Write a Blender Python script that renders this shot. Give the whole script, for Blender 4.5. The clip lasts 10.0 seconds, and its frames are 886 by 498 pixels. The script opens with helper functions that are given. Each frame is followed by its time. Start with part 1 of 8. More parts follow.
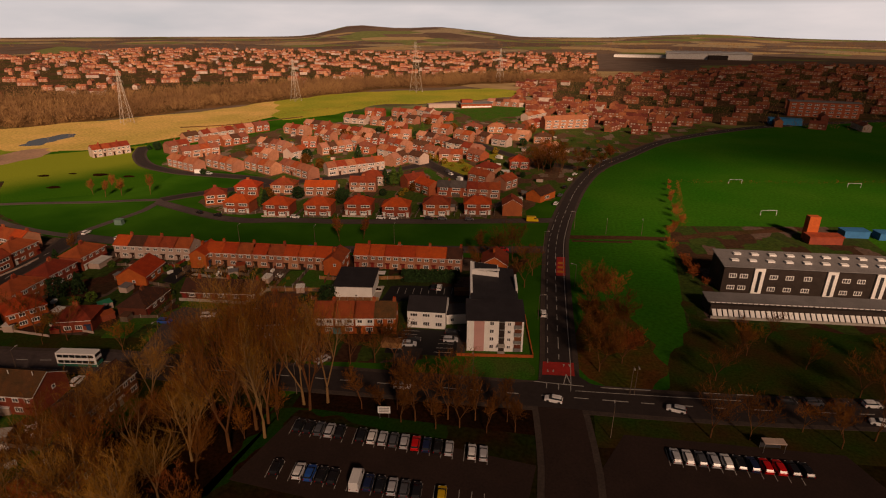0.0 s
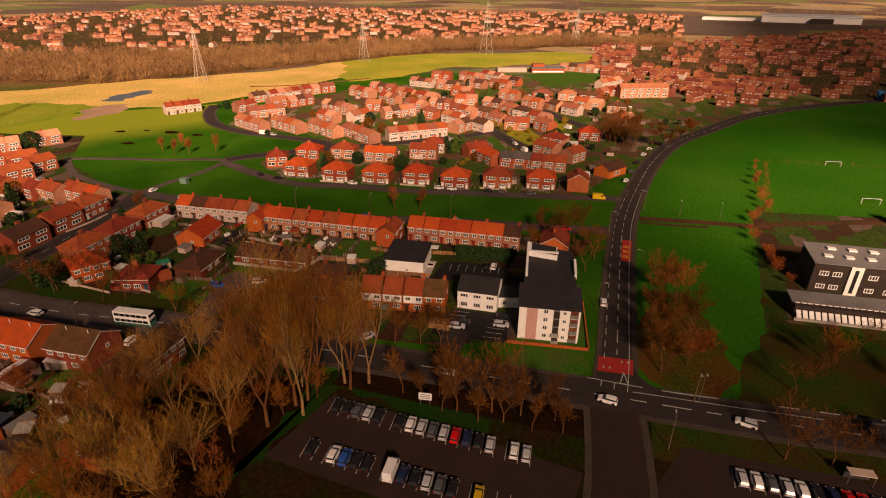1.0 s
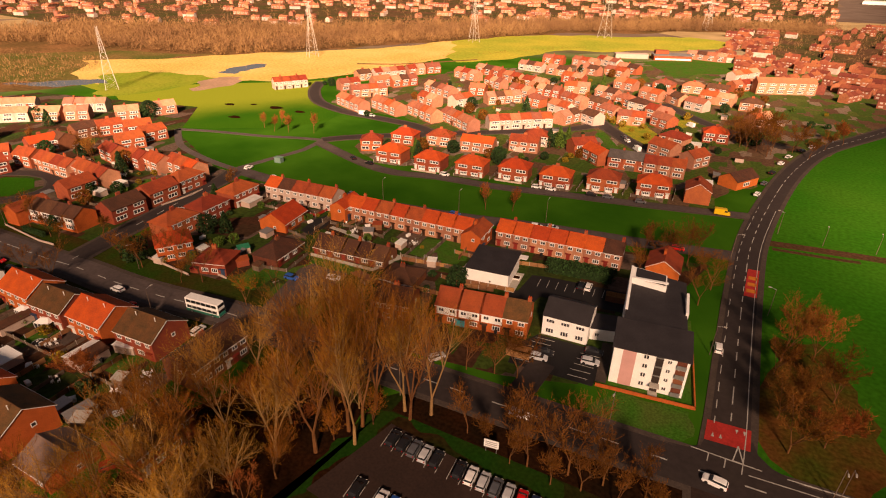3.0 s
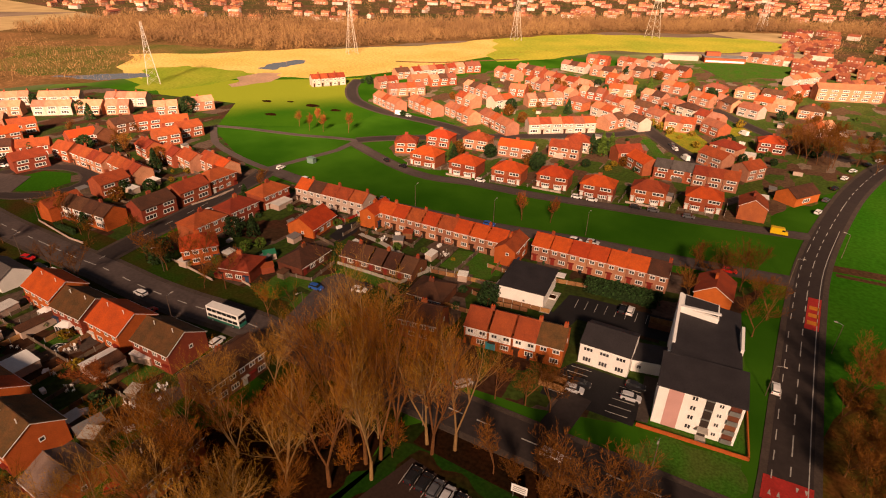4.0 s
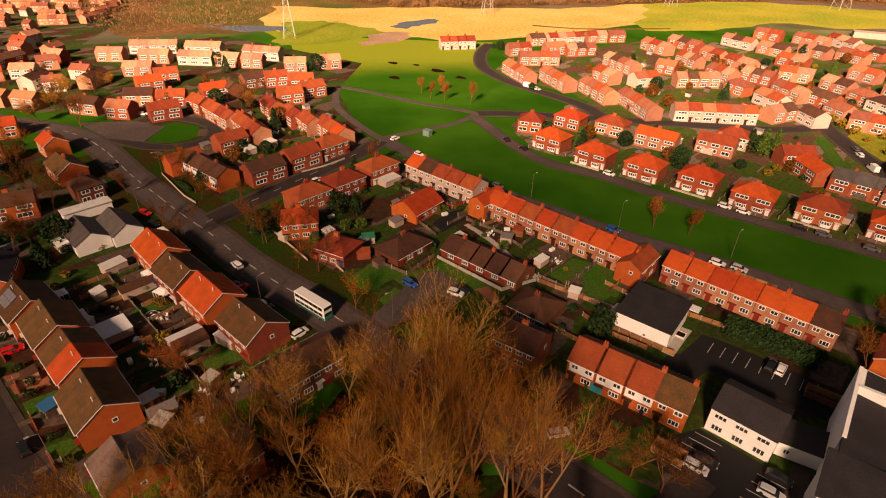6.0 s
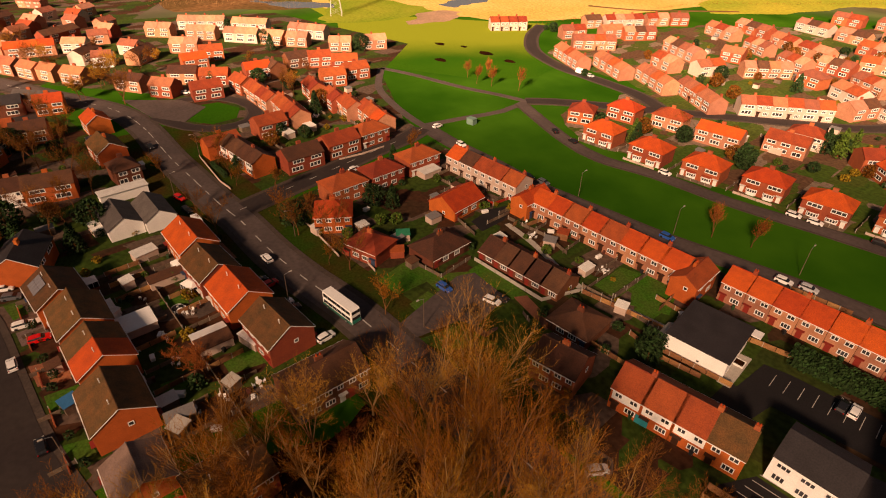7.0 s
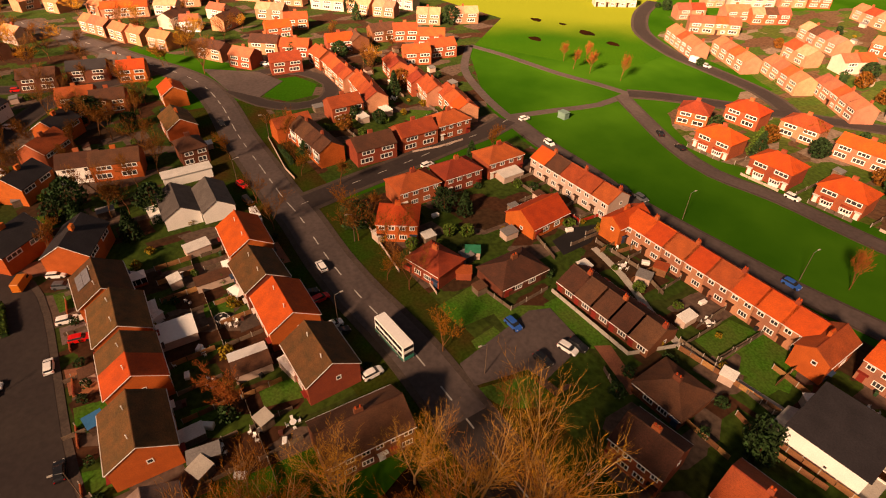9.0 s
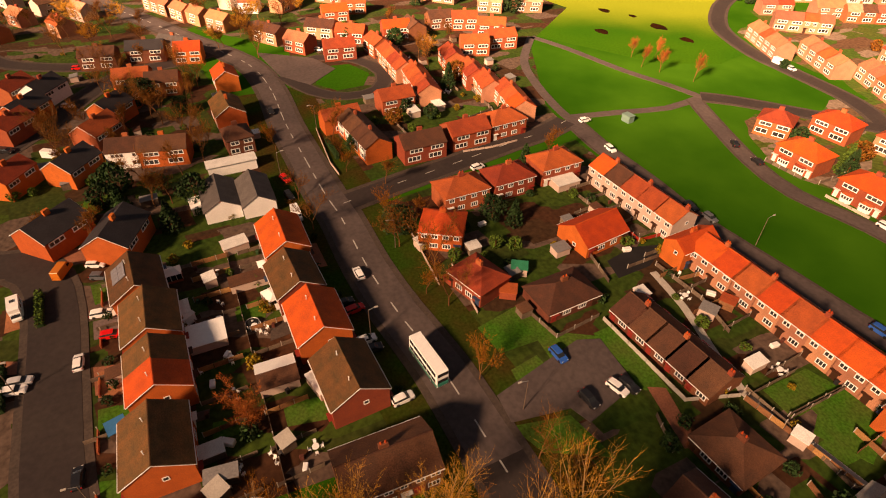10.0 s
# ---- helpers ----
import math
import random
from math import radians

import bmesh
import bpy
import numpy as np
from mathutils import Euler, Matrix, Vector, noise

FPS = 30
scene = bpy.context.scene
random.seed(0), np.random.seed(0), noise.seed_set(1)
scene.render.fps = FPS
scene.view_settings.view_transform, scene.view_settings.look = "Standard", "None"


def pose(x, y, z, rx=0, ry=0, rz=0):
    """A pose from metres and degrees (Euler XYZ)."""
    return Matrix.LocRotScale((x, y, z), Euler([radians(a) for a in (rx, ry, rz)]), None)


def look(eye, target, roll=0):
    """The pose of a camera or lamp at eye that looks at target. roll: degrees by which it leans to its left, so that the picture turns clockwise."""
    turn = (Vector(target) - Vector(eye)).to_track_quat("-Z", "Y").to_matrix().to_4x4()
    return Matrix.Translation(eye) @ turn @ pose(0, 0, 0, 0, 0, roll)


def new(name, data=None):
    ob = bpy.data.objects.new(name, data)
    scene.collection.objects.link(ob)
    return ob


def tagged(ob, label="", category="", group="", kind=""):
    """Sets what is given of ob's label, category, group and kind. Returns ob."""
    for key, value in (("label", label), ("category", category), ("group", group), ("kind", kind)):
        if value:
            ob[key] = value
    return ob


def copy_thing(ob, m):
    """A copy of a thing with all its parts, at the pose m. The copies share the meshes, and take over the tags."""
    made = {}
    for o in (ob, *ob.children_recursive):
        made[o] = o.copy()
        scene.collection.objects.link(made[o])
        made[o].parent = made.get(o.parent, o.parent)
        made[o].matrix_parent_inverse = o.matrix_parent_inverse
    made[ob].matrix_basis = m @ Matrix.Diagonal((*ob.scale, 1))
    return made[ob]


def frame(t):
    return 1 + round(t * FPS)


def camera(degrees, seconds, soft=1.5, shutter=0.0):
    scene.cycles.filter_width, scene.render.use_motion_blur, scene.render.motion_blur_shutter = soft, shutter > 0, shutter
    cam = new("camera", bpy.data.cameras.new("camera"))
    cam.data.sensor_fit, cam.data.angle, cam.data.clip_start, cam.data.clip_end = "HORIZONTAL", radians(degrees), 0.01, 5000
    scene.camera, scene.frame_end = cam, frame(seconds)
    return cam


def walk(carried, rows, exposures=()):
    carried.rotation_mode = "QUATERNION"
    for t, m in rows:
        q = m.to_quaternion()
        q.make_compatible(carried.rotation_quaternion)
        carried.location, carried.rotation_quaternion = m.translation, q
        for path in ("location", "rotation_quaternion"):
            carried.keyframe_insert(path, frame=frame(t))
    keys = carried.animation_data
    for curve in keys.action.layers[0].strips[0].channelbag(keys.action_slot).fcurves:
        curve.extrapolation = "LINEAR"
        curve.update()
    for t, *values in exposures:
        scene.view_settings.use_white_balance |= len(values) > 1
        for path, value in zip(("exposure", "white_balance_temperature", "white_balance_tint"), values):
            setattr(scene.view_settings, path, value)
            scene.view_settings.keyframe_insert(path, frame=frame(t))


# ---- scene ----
cam = camera(77.8, 10.0, soft=1.1)
PATH = [
    (0, (0.95, 2.65, 81.41), (0.51, 4.77, 80.53), 0.2),
    (0.5, (0.99, 7.27, 81.41), (0.44, 9.34, 80.46), 0.4),
    (1, (0.86, 11.98, 81.37), (0.18, 13.98, 80.35), 0.4),
    (1.5, (0.36, 16.55, 81.30), (-0.41, 18.49, 80.23), 0.5),
    (2, (-0.60, 21.00, 81.27), (-1.48, 22.87, 80.17), 0.6),
    (2.5, (-2.13, 25.34, 81.24), (-3.10, 27.17, 80.14), 0.7),
    (4, (-8.59, 38.14, 81.42), (-9.74, 39.86, 80.31), 1.0),
    (4.5, (-11.17, 42.33, 81.53), (-12.41, 43.96, 80.40), 1.1),
    (5, (-13.97, 46.54, 81.67), (-15.32, 48.05, 80.49), 1.2),
    (5.5, (-16.99, 50.58, 81.74), (-18.42, 51.99, 80.52), 1.2),
    (5.7, (-18.27, 52.08, 81.75), (-19.71, 53.46, 80.52), 1.2),
    (7, (-27.49, 61.46, 81.87), (-29.02, 62.65, 80.54), 1.1),
    (7.5, (-31.64, 65.02, 81.89), (-33.23, 66.06, 80.53), 1.0),
    (8, (-35.91, 68.26, 81.91), (-37.51, 69.25, 80.52), 0.9),
    (8.5, (-40.31, 71.21, 81.90), (-41.91, 72.16, 80.48), 0.8),
    (9, (-44.78, 73.91, 81.87), (-46.41, 74.79, 80.43), 0.8),
    (9.5, (-49.33, 76.47, 81.85), (-50.98, 77.25, 80.38), 0.7),
    (10, (-53.83, 78.87, 81.84), (-55.50, 79.55, 80.35), 0.6),
]
walk(cam, [(t, look(eye, target, roll)) for t, eye, target, roll in PATH],
     exposures=[(0.0, -0.27, 6950, 29), (1.0, 0.65, 6950, 29), (2.5, 1.27, 6950, 28), (5.5, 1.2, 6950, 27), (7.5, 1.32, 7500, 28), (10.0, 1.85, 7750, 28)])

# ---- world, sun, cloud ----
SUN_AZ, SUN_EL = radians(-62), radians(29.5)      # the way towards the sun: from +x, counted towards +y
SUN_WAY = Vector((math.cos(SUN_EL) * math.cos(SUN_AZ), math.cos(SUN_EL) * math.sin(SUN_AZ), math.sin(SUN_EL)))
world = bpy.data.worlds.new("world")
scene.world = world
world.use_nodes = True
wn = world.node_tree
wn.nodes.clear()
w_out = wn.nodes.new("ShaderNodeOutputWorld")
w_bg = wn.nodes.new("ShaderNodeBackground")
w_sky = wn.nodes.new("ShaderNodeTexSky")
w_sky.sky_type = "NISHITA"
w_sky.sun_disc = False
w_sky.sun_elevation = SUN_EL
w_sky.sun_rotation = math.pi / 2 - SUN_AZ
w_sky.dust_density = 2.0
w_co = wn.nodes.new("ShaderNodeTexCoord")
w_map = wn.nodes.new("ShaderNodeMapping")
w_map.inputs["Scale"].default_value = (2.2, 2.2, 11.0)
w_noise = wn.nodes.new("ShaderNodeTexNoise")
w_noise.inputs["Scale"].default_value = 1.6
w_noise.inputs["Detail"].default_value = 7
w_ramp = wn.nodes.new("ShaderNodeValToRGB")
w_ramp.color_ramp.elements[0].position, w_ramp.color_ramp.elements[1].position = 0.3, 0.72
w_ramp.color_ramp.elements[0].color = (4.7, 5.3, 5.2, 1)
w_ramp.color_ramp.elements[1].color = (7.2, 7.3, 6.8, 1)
w_mix = wn.nodes.new("ShaderNodeMixRGB")
w_mix.inputs[0].default_value = 0.91
wn.links.new(w_co.outputs["Generated"], w_map.inputs[0])
wn.links.new(w_map.outputs[0], w_noise.inputs[0])
wn.links.new(w_noise.outputs[0], w_ramp.inputs[0])
wn.links.new(w_sky.outputs[0], w_mix.inputs[1])
wn.links.new(w_mix.outputs[0], w_bg.inputs[0])
w_bg.inputs[1].default_value = 0.05
# bright only in the low strip the camera sees, kept dim above to deepen shadows
w_sep = wn.nodes.new("ShaderNodeSeparateXYZ")
w_up = wn.nodes.new("ShaderNodeMapRange")
w_up.inputs[1].default_value, w_up.inputs[2].default_value = 0.03, 0.065
w_up.inputs[3].default_value, w_up.inputs[4].default_value = 2.5, 0.06
w_mul = wn.nodes.new("ShaderNodeVectorMath")
w_mul.operation = "SCALE"
wn.links.new(w_co.outputs["Generated"], w_sep.inputs[0])
wn.links.new(w_sep.outputs["Z"], w_up.inputs[0])
wn.links.new(w_ramp.outputs[0], w_mul.inputs[0])
wn.links.new(w_up.outputs[0], w_mul.inputs["Scale"])
wn.links.new(w_mul.outputs[0], w_mix.inputs[2])
wn.links.new(w_bg.outputs[0], w_out.inputs[0])
sun_data = bpy.data.lights.new("sun", "SUN")
sun_data.energy, sun_data.angle, sun_data.color = 5.0, radians(6.0), (1.0, 0.722, 0.465)
sun = new("sun", sun_data)
sun.matrix_world = look((0, 0, 300), Vector((0, 0, 300)) - SUN_WAY)


def cloud_layer():
    """An unseen, broken layer of cloud added over the town to shade it: dense to the south, thinning and open to the
    north-west, as the shade on the land tells.
    """
    m = bpy.data.materials.new("cloud")
    m.use_nodes = True
    nt = m.node_tree
    nt.nodes.clear()
    out = nt.nodes.new("ShaderNodeOutputMaterial")
    clear = nt.nodes.new("ShaderNodeBsdfTransparent")
    geo = nt.nodes.new("ShaderNodeNewGeometry")
    low = nt.nodes.new("ShaderNodeTexNoise")
    low.inputs["Scale"].default_value, low.inputs["Detail"].default_value = 0.0045, 4
    nt.links.new(geo.outputs["Position"], low.inputs[0])
    edge = nt.nodes.new("ShaderNodeVectorMath")
    edge.operation = "DOT_PRODUCT"
    edge.inputs[1].default_value = (-0.72, 0.694, 0)
    nt.links.new(geo.outputs["Position"], edge.inputs[0])
    wob = nt.nodes.new("ShaderNodeMath")
    wob.operation = "MULTIPLY_ADD"
    wob.inputs[1].default_value = 120
    nt.links.new(low.outputs[0], wob.inputs[0])
    nt.links.new(edge.outputs["Value"], wob.inputs[2])
    ramp = nt.nodes.new("ShaderNodeMapRange")
    ramp.interpolation_type = "SMOOTHSTEP"
    ramp.inputs[1].default_value, ramp.inputs[2].default_value = CLOUD_EDGE - 100, CLOUD_EDGE
    ramp.inputs[3].default_value, ramp.inputs[4].default_value = 0.34, 1.0
    nt.links.new(wob.outputs[0], ramp.inputs[0])
    # a second bank of cloud closes the sky to the east
    east = nt.nodes.new("ShaderNodeVectorMath")
    east.operation = "DOT_PRODUCT"
    east.inputs[1].default_value = (-1.0, 0.1, 0)
    nt.links.new(geo.outputs["Position"], east.inputs[0])
    bank = nt.nodes.new("ShaderNodeMapRange")
    bank.interpolation_type = "SMOOTHSTEP"
    bank.inputs[1].default_value, bank.inputs[2].default_value = CLOUD_EAST - 110, CLOUD_EAST + 60
    bank.inputs[3].default_value, bank.inputs[4].default_value = 0.22, 1.0
    nt.links.new(east.outputs["Value"], bank.inputs[0])
    least = nt.nodes.new("ShaderNodeMath")
    least.operation = "MINIMUM"
    nt.links.new(ramp.outputs[0], least.inputs[0])
    nt.links.new(bank.outputs[0], least.inputs[1])
    # a break in that bank lets the sun down on the playing field
    away = nt.nodes.new("ShaderNodeVectorMath")
    away.operation = "SUBTRACT"
    away.inputs[1].default_value = (CLOUD_GAP[0], CLOUD_GAP[1], CLOUD_Z)
    nt.links.new(geo.outputs["Position"], away.inputs[0])
    oval = nt.nodes.new("ShaderNodeMapping")
    oval.vector_type = "POINT"
    oval.inputs["Rotation"].default_value = (0, 0, radians(-8))
    oval.inputs["Scale"].default_value = (1 / 150, 1 / 115, 0)
    nt.links.new(away.outputs[0], oval.inputs[0])
    dist = nt.nodes.new("ShaderNodeVectorMath")
    dist.operation = "LENGTH"
    nt.links.new(oval.outputs[0], dist.inputs[0])
    rag = nt.nodes.new("ShaderNodeMath")
    rag.operation = "MULTIPLY_ADD"
    rag.inputs[1].default_value = 0.9
    nt.links.new(low.outputs[0], rag.inputs[0])
    nt.links.new(dist.outputs["Value"], rag.inputs[2])
    hole = nt.nodes.new("ShaderNodeMapRange")
    hole.interpolation_type = "SMOOTHSTEP"
    hole.inputs[1].default_value, hole.inputs[2].default_value = 1.0, 1.6
    hole.inputs[3].default_value, hole.inputs[4].default_value = 1.0, 0.0
    nt.links.new(rag.outputs[0], hole.inputs[0])
    most = nt.nodes.new("ShaderNodeMath")
    most.operation = "MAXIMUM"
    nt.links.new(least.outputs[0], most.inputs[0])
    nt.links.new(hole.outputs[0], most.inputs[1])
    nt.links.new(most.outputs[0], clear.inputs[0])
    nt.links.new(clear.outputs[0], out.inputs[0])
    me = bpy.data.meshes.new("cloud_layer")
    r = 1700
    pts = [(100 + r * math.cos(2 * math.pi * i / 48), r * math.sin(2 * math.pi * i / 48), CLOUD_Z) for i in range(48)]
    me.from_pydata(pts, [], [tuple(range(48))])
    me.materials.append(m)
    return tagged(new("cloud_layer", me), "unseen broken cloud layer added to shade the town", "cloud", "", "structure")


CLOUD_Z = 230
# where the edge of the shade falls on the land, carried up the sun's way to the cloud
CLOUD_EDGE = 380 + CLOUD_Z / SUN_WAY.z * (-0.72 * SUN_WAY.x + 0.694 * SUN_WAY.y)
CLOUD_EAST = CLOUD_Z / SUN_WAY.z * (-SUN_WAY.x + 0.1 * SUN_WAY.y)
CLOUD_GAP = (120 + CLOUD_Z / SUN_WAY.z * SUN_WAY.x, 275 + CLOUD_Z / SUN_WAY.z * SUN_WAY.y)
cloud_layer()


# ---- materials ----
def mat(name, col, rough=0.85, var=0.25, scale=0.6, fine=9.0, bump=0.15, metal=0.0, per_object=0.0, col2=None, island=0.0, coords="Object", stripes=None, spec=0.3):
    """A surface with blotches and grain: col to col2 by noise at two scales, value shifts per object or island, optional courses."""
    m = bpy.data.materials.new(name)
    m.use_nodes = True
    nt = m.node_tree
    b = nt.nodes["Principled BSDF"]
    b.inputs["Roughness"].default_value, b.inputs["Metallic"].default_value = rough, metal
    b.inputs["Specular IOR Level"].default_value = spec
    co = nt.nodes.new("ShaderNodeTexCoord")
    if coords == "World":
        src = nt.nodes.new("ShaderNodeNewGeometry").outputs["Position"]
    else:
        src = co.outputs[coords]
    col2 = col2 or tuple(c * (1 - var) for c in col)
    n1 = nt.nodes.new("ShaderNodeTexNoise")
    n1.inputs["Scale"].default_value, n1.inputs["Detail"].default_value = scale, 5
    n2 = nt.nodes.new("ShaderNodeTexNoise")
    n2.inputs["Scale"].default_value, n2.inputs["Detail"].default_value = fine, 3
    nt.links.new(src, n1.inputs[0])
    nt.links.new(src, n2.inputs[0])
    r1 = nt.nodes.new("ShaderNodeMapRange")
    r1.inputs[1].default_value, r1.inputs[2].default_value = 0.36, 0.64
    nt.links.new(n1.outputs[0], r1.inputs[0])
    mix = nt.nodes.new("ShaderNodeMixRGB")
    mix.inputs[1].default_value, mix.inputs[2].default_value = (*col, 1), (*col2, 1)
    nt.links.new(r1.outputs[0], mix.inputs[0])
    hsv = nt.nodes.new("ShaderNodeHueSaturation")
    nt.links.new(mix.outputs[0], hsv.inputs["Color"])
    r2 = nt.nodes.new("ShaderNodeMapRange")
    r2.inputs[1].default_value, r2.inputs[2].default_value = 0.3, 0.7
    r2.inputs[3].default_value, r2.inputs[4].default_value = 1 - var, 1 + var
    nt.links.new(n2.outputs[0], r2.inputs[0])
    val = r2.outputs[0]
    for amount, socket in ((per_object, "Object"), (island, "Island")):
        if amount:
            s = nt.nodes.new("ShaderNodeObjectInfo").outputs["Random"] if socket == "Object" else nt.nodes.new("ShaderNodeNewGeometry").outputs["Random Per Island"]
            ro = nt.nodes.new("ShaderNodeMapRange")
            ro.inputs[3].default_value, ro.inputs[4].default_value = 1 - amount, 1 + amount
            nt.links.new(s, ro.inputs[0])
            mu = nt.nodes.new("ShaderNodeMath")
            mu.operation = "MULTIPLY"
            nt.links.new(val, mu.inputs[0])
            nt.links.new(ro.outputs[0], mu.inputs[1])
            val = mu.outputs[0]
            rh = nt.nodes.new("ShaderNodeMapRange")
            rh.inputs[3].default_value, rh.inputs[4].default_value = 0.5 - 0.03 * amount, 0.5 + 0.03 * amount
            nt.links.new(s, rh.inputs[0])
            nt.links.new(rh.outputs[0], hsv.inputs["Hue"])
    nt.links.new(val, hsv.inputs["Value"])
    nt.links.new(hsv.outputs[0], b.inputs["Base Color"])
    height = n2.outputs[0]
    if stripes:
        wv = nt.nodes.new("ShaderNodeTexWave")
        wv.bands_direction = stripes[0]
        wv.wave_profile = "SAW"
        wv.inputs["Scale"].default_value = stripes[1]
        wv.inputs["Distortion"].default_value = 0.4
        nt.links.new(src, wv.inputs[0])
        ad = nt.nodes.new("ShaderNodeMath")
        nt.links.new(wv.outputs["Fac"], ad.inputs[0])
        nt.links.new(height, ad.inputs[1])
        height = ad.outputs[0]
    if bump:
        bp = nt.nodes.new("ShaderNodeBump")
        bp.inputs["Strength"].default_value, bp.inputs["Distance"].default_value = bump, 0.05
        nt.links.new(height, bp.inputs["Height"])
        nt.links.new(bp.outputs[0], b.inputs["Normal"])
    return m


def glassy(name, col, rough=0.08):
    m = mat(name, col, rough=rough, var=0.3, scale=0.4, bump=0.0, per_object=0.5, spec=0.6)
    return m


def plots(name, cols=None):
    """Back gardens seen from above: small plots of lawn, soil, paving and planting."""
    m = mat(name, (0.07, 0.030, 0.014), rough=1.0, var=0.35, scale=0.12, fine=0.8, bump=0.2, coords="World", col2=(0.035, 0.020, 0.010), spec=0.1)
    nt = m.node_tree
    hsv = next(n for n in nt.nodes if n.type == "HUE_SAT")
    base = hsv.inputs["Color"].links[0].from_socket
    geo = nt.nodes.new("ShaderNodeNewGeometry")
    turn = nt.nodes.new("ShaderNodeMapping")
    turn.inputs["Rotation"].default_value = (0, 0, radians(-7))
    turn.inputs["Scale"].default_value = (0.15, 0.085, 0)
    nt.links.new(geo.outputs["Position"], turn.inputs[0])
    vor = nt.nodes.new("ShaderNodeTexVoronoi")
    vor.distance = "CHEBYCHEV"
    vor.inputs["Scale"].default_value = 1.0
    nt.links.new(turn.outputs[0], vor.inputs[0])
    sep = nt.nodes.new("ShaderNodeSeparateColor")
    nt.links.new(vor.outputs["Color"], sep.inputs[0])
    ramp = nt.nodes.new("ShaderNodeValToRGB")
    ramp.color_ramp.interpolation = "CONSTANT"
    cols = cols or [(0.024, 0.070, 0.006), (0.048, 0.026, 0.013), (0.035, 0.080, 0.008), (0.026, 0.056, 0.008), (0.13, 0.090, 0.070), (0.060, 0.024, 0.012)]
    ramp.color_ramp.elements[0].color = (*cols[0], 1)
    ramp.color_ramp.elements[1].position, ramp.color_ramp.elements[1].color = 0.84, (*cols[-1], 1)
    for i, c in enumerate(cols[1:-1]):
        ramp.color_ramp.elements.new(0.24 + 0.14 * i).color = (*c, 1)
    nt.links.new(sep.outputs[0], ramp.inputs[0])
    mix = nt.nodes.new("ShaderNodeMixRGB")
    mix.inputs[0].default_value = 0.72
    nt.links.new(base, mix.inputs[1])
    nt.links.new(ramp.outputs[0], mix.inputs[2])
    nt.links.new(mix.outputs[0], hsv.inputs["Color"])
    return m


BRICK = mat("red_brick", (0.36, 0.085, 0.032), var=0.22, scale=0.5, fine=6, per_object=0.25, stripes=("Z", 2.1), col2=(0.29, 0.068, 0.03))
BRICK_ORANGE = mat("orange_brick", (0.52, 0.115, 0.022), var=0.18, scale=0.5, fine=6, per_object=0.15, stripes=("Z", 2.1))
BRICK_BROWN = mat("brown_brick", (0.19, 0.062, 0.030), var=0.25, scale=0.5, fine=6, per_object=0.25, stripes=("Z", 2.1))
BRICK_PINK = mat("pink_brick", (0.46, 0.20, 0.115), var=0.2, scale=0.5, fine=6, per_object=0.2, stripes=("Z", 2.1))
BRICK_DARK = mat("dark_brick", (0.045, 0.032, 0.026), var=0.3, scale=0.5, fine=6, stripes=("Z", 2.1))
RENDER = mat("white_render", (0.90, 0.88, 0.85), var=0.08, scale=0.35, fine=5, bump=0.05, per_object=0.06)
PEBBLE = mat("cream_pebbledash", (0.56, 0.42, 0.35), var=0.12, scale=0.5, fine=14, per_object=0.12)
PINK = mat("pink_render", (0.62, 0.34, 0.31), var=0.08, scale=0.4, bump=0.05)
TILE_ORANGE = mat("orange_roof_tile", (0.52, 0.072, 0.011), var=0.2, scale=0.45, fine=5, per_object=0.16, stripes=("Y", 1.6), bump=0.5, col2=(0.40, 0.055, 0.011))
TILE_RED = mat("red_roof_tile", (0.33, 0.060, 0.018), var=0.24, scale=0.4, fine=5, per_object=0.25, stripes=("Y", 1.6), bump=0.5, col2=(0.24, 0.045, 0.016))
TILE_BROWN = mat("brown_roof_tile", (0.105, 0.041, 0.021), var=0.28, scale=0.4, fine=5, per_object=0.25, stripes=("Y", 1.6), bump=0.5, col2=(0.072, 0.031, 0.018))
# red tile's pinker copy for the sunlit streets, with sunlight mixed into it
TILE_SUN_TINT = mat("sun_tint_roof_tile", (0.37, 0.125, 0.062), var=0.24, scale=0.4, fine=5, per_object=0.3, stripes=("Y", 1.6), bump=0.5, col2=(0.28, 0.10, 0.055))
# paler tile for the brightest roofs: the sun's glow is put into the colour
TILE_GLOW_TINT = mat("glow_tint_roof_tile", (0.52, 0.235, 0.15), var=0.2, scale=0.4, fine=5, per_object=0.25, stripes=("Y", 1.6), bump=0.5, col2=(0.42, 0.18, 0.105))
TILE_MOSS = mat("mossy_roof_tile", (0.14, 0.058, 0.019), var=0.3, scale=0.5, fine=5, per_object=0.2, stripes=("Y", 1.6), bump=0.5, col2=(0.082, 0.044, 0.016))
TILE_ASH = mat("ash_grey_roof_tile", (0.24, 0.155, 0.125), var=0.22, scale=0.4, fine=5, stripes=("Y", 1.6), bump=0.4, col2=(0.18, 0.115, 0.092))
TILE_GREY = mat("grey_roof_tile", (0.10, 0.085, 0.08), var=0.25, scale=0.4, fine=5, per_object=0.25, stripes=("Y", 1.6), bump=0.4)
SLATE = mat("dark_slate", (0.034, 0.029, 0.032), rough=0.7, var=0.25, scale=0.3, fine=4, stripes=("Y", 1.8), bump=0.3)
FELT = mat("grey_roof_felt", (0.20, 0.19, 0.19), var=0.2, scale=0.2, fine=3)
WHITE = mat("white_plastic", (0.88, 0.87, 0.85), rough=0.45, var=0.06, scale=1.5, bump=0.0)
PALE = mat("pale_flat_roof", (0.78, 0.76, 0.72), var=0.14, scale=0.5, fine=5, per_object=0.2)
GLASS = glassy("window_glass", (0.045, 0.045, 0.05))
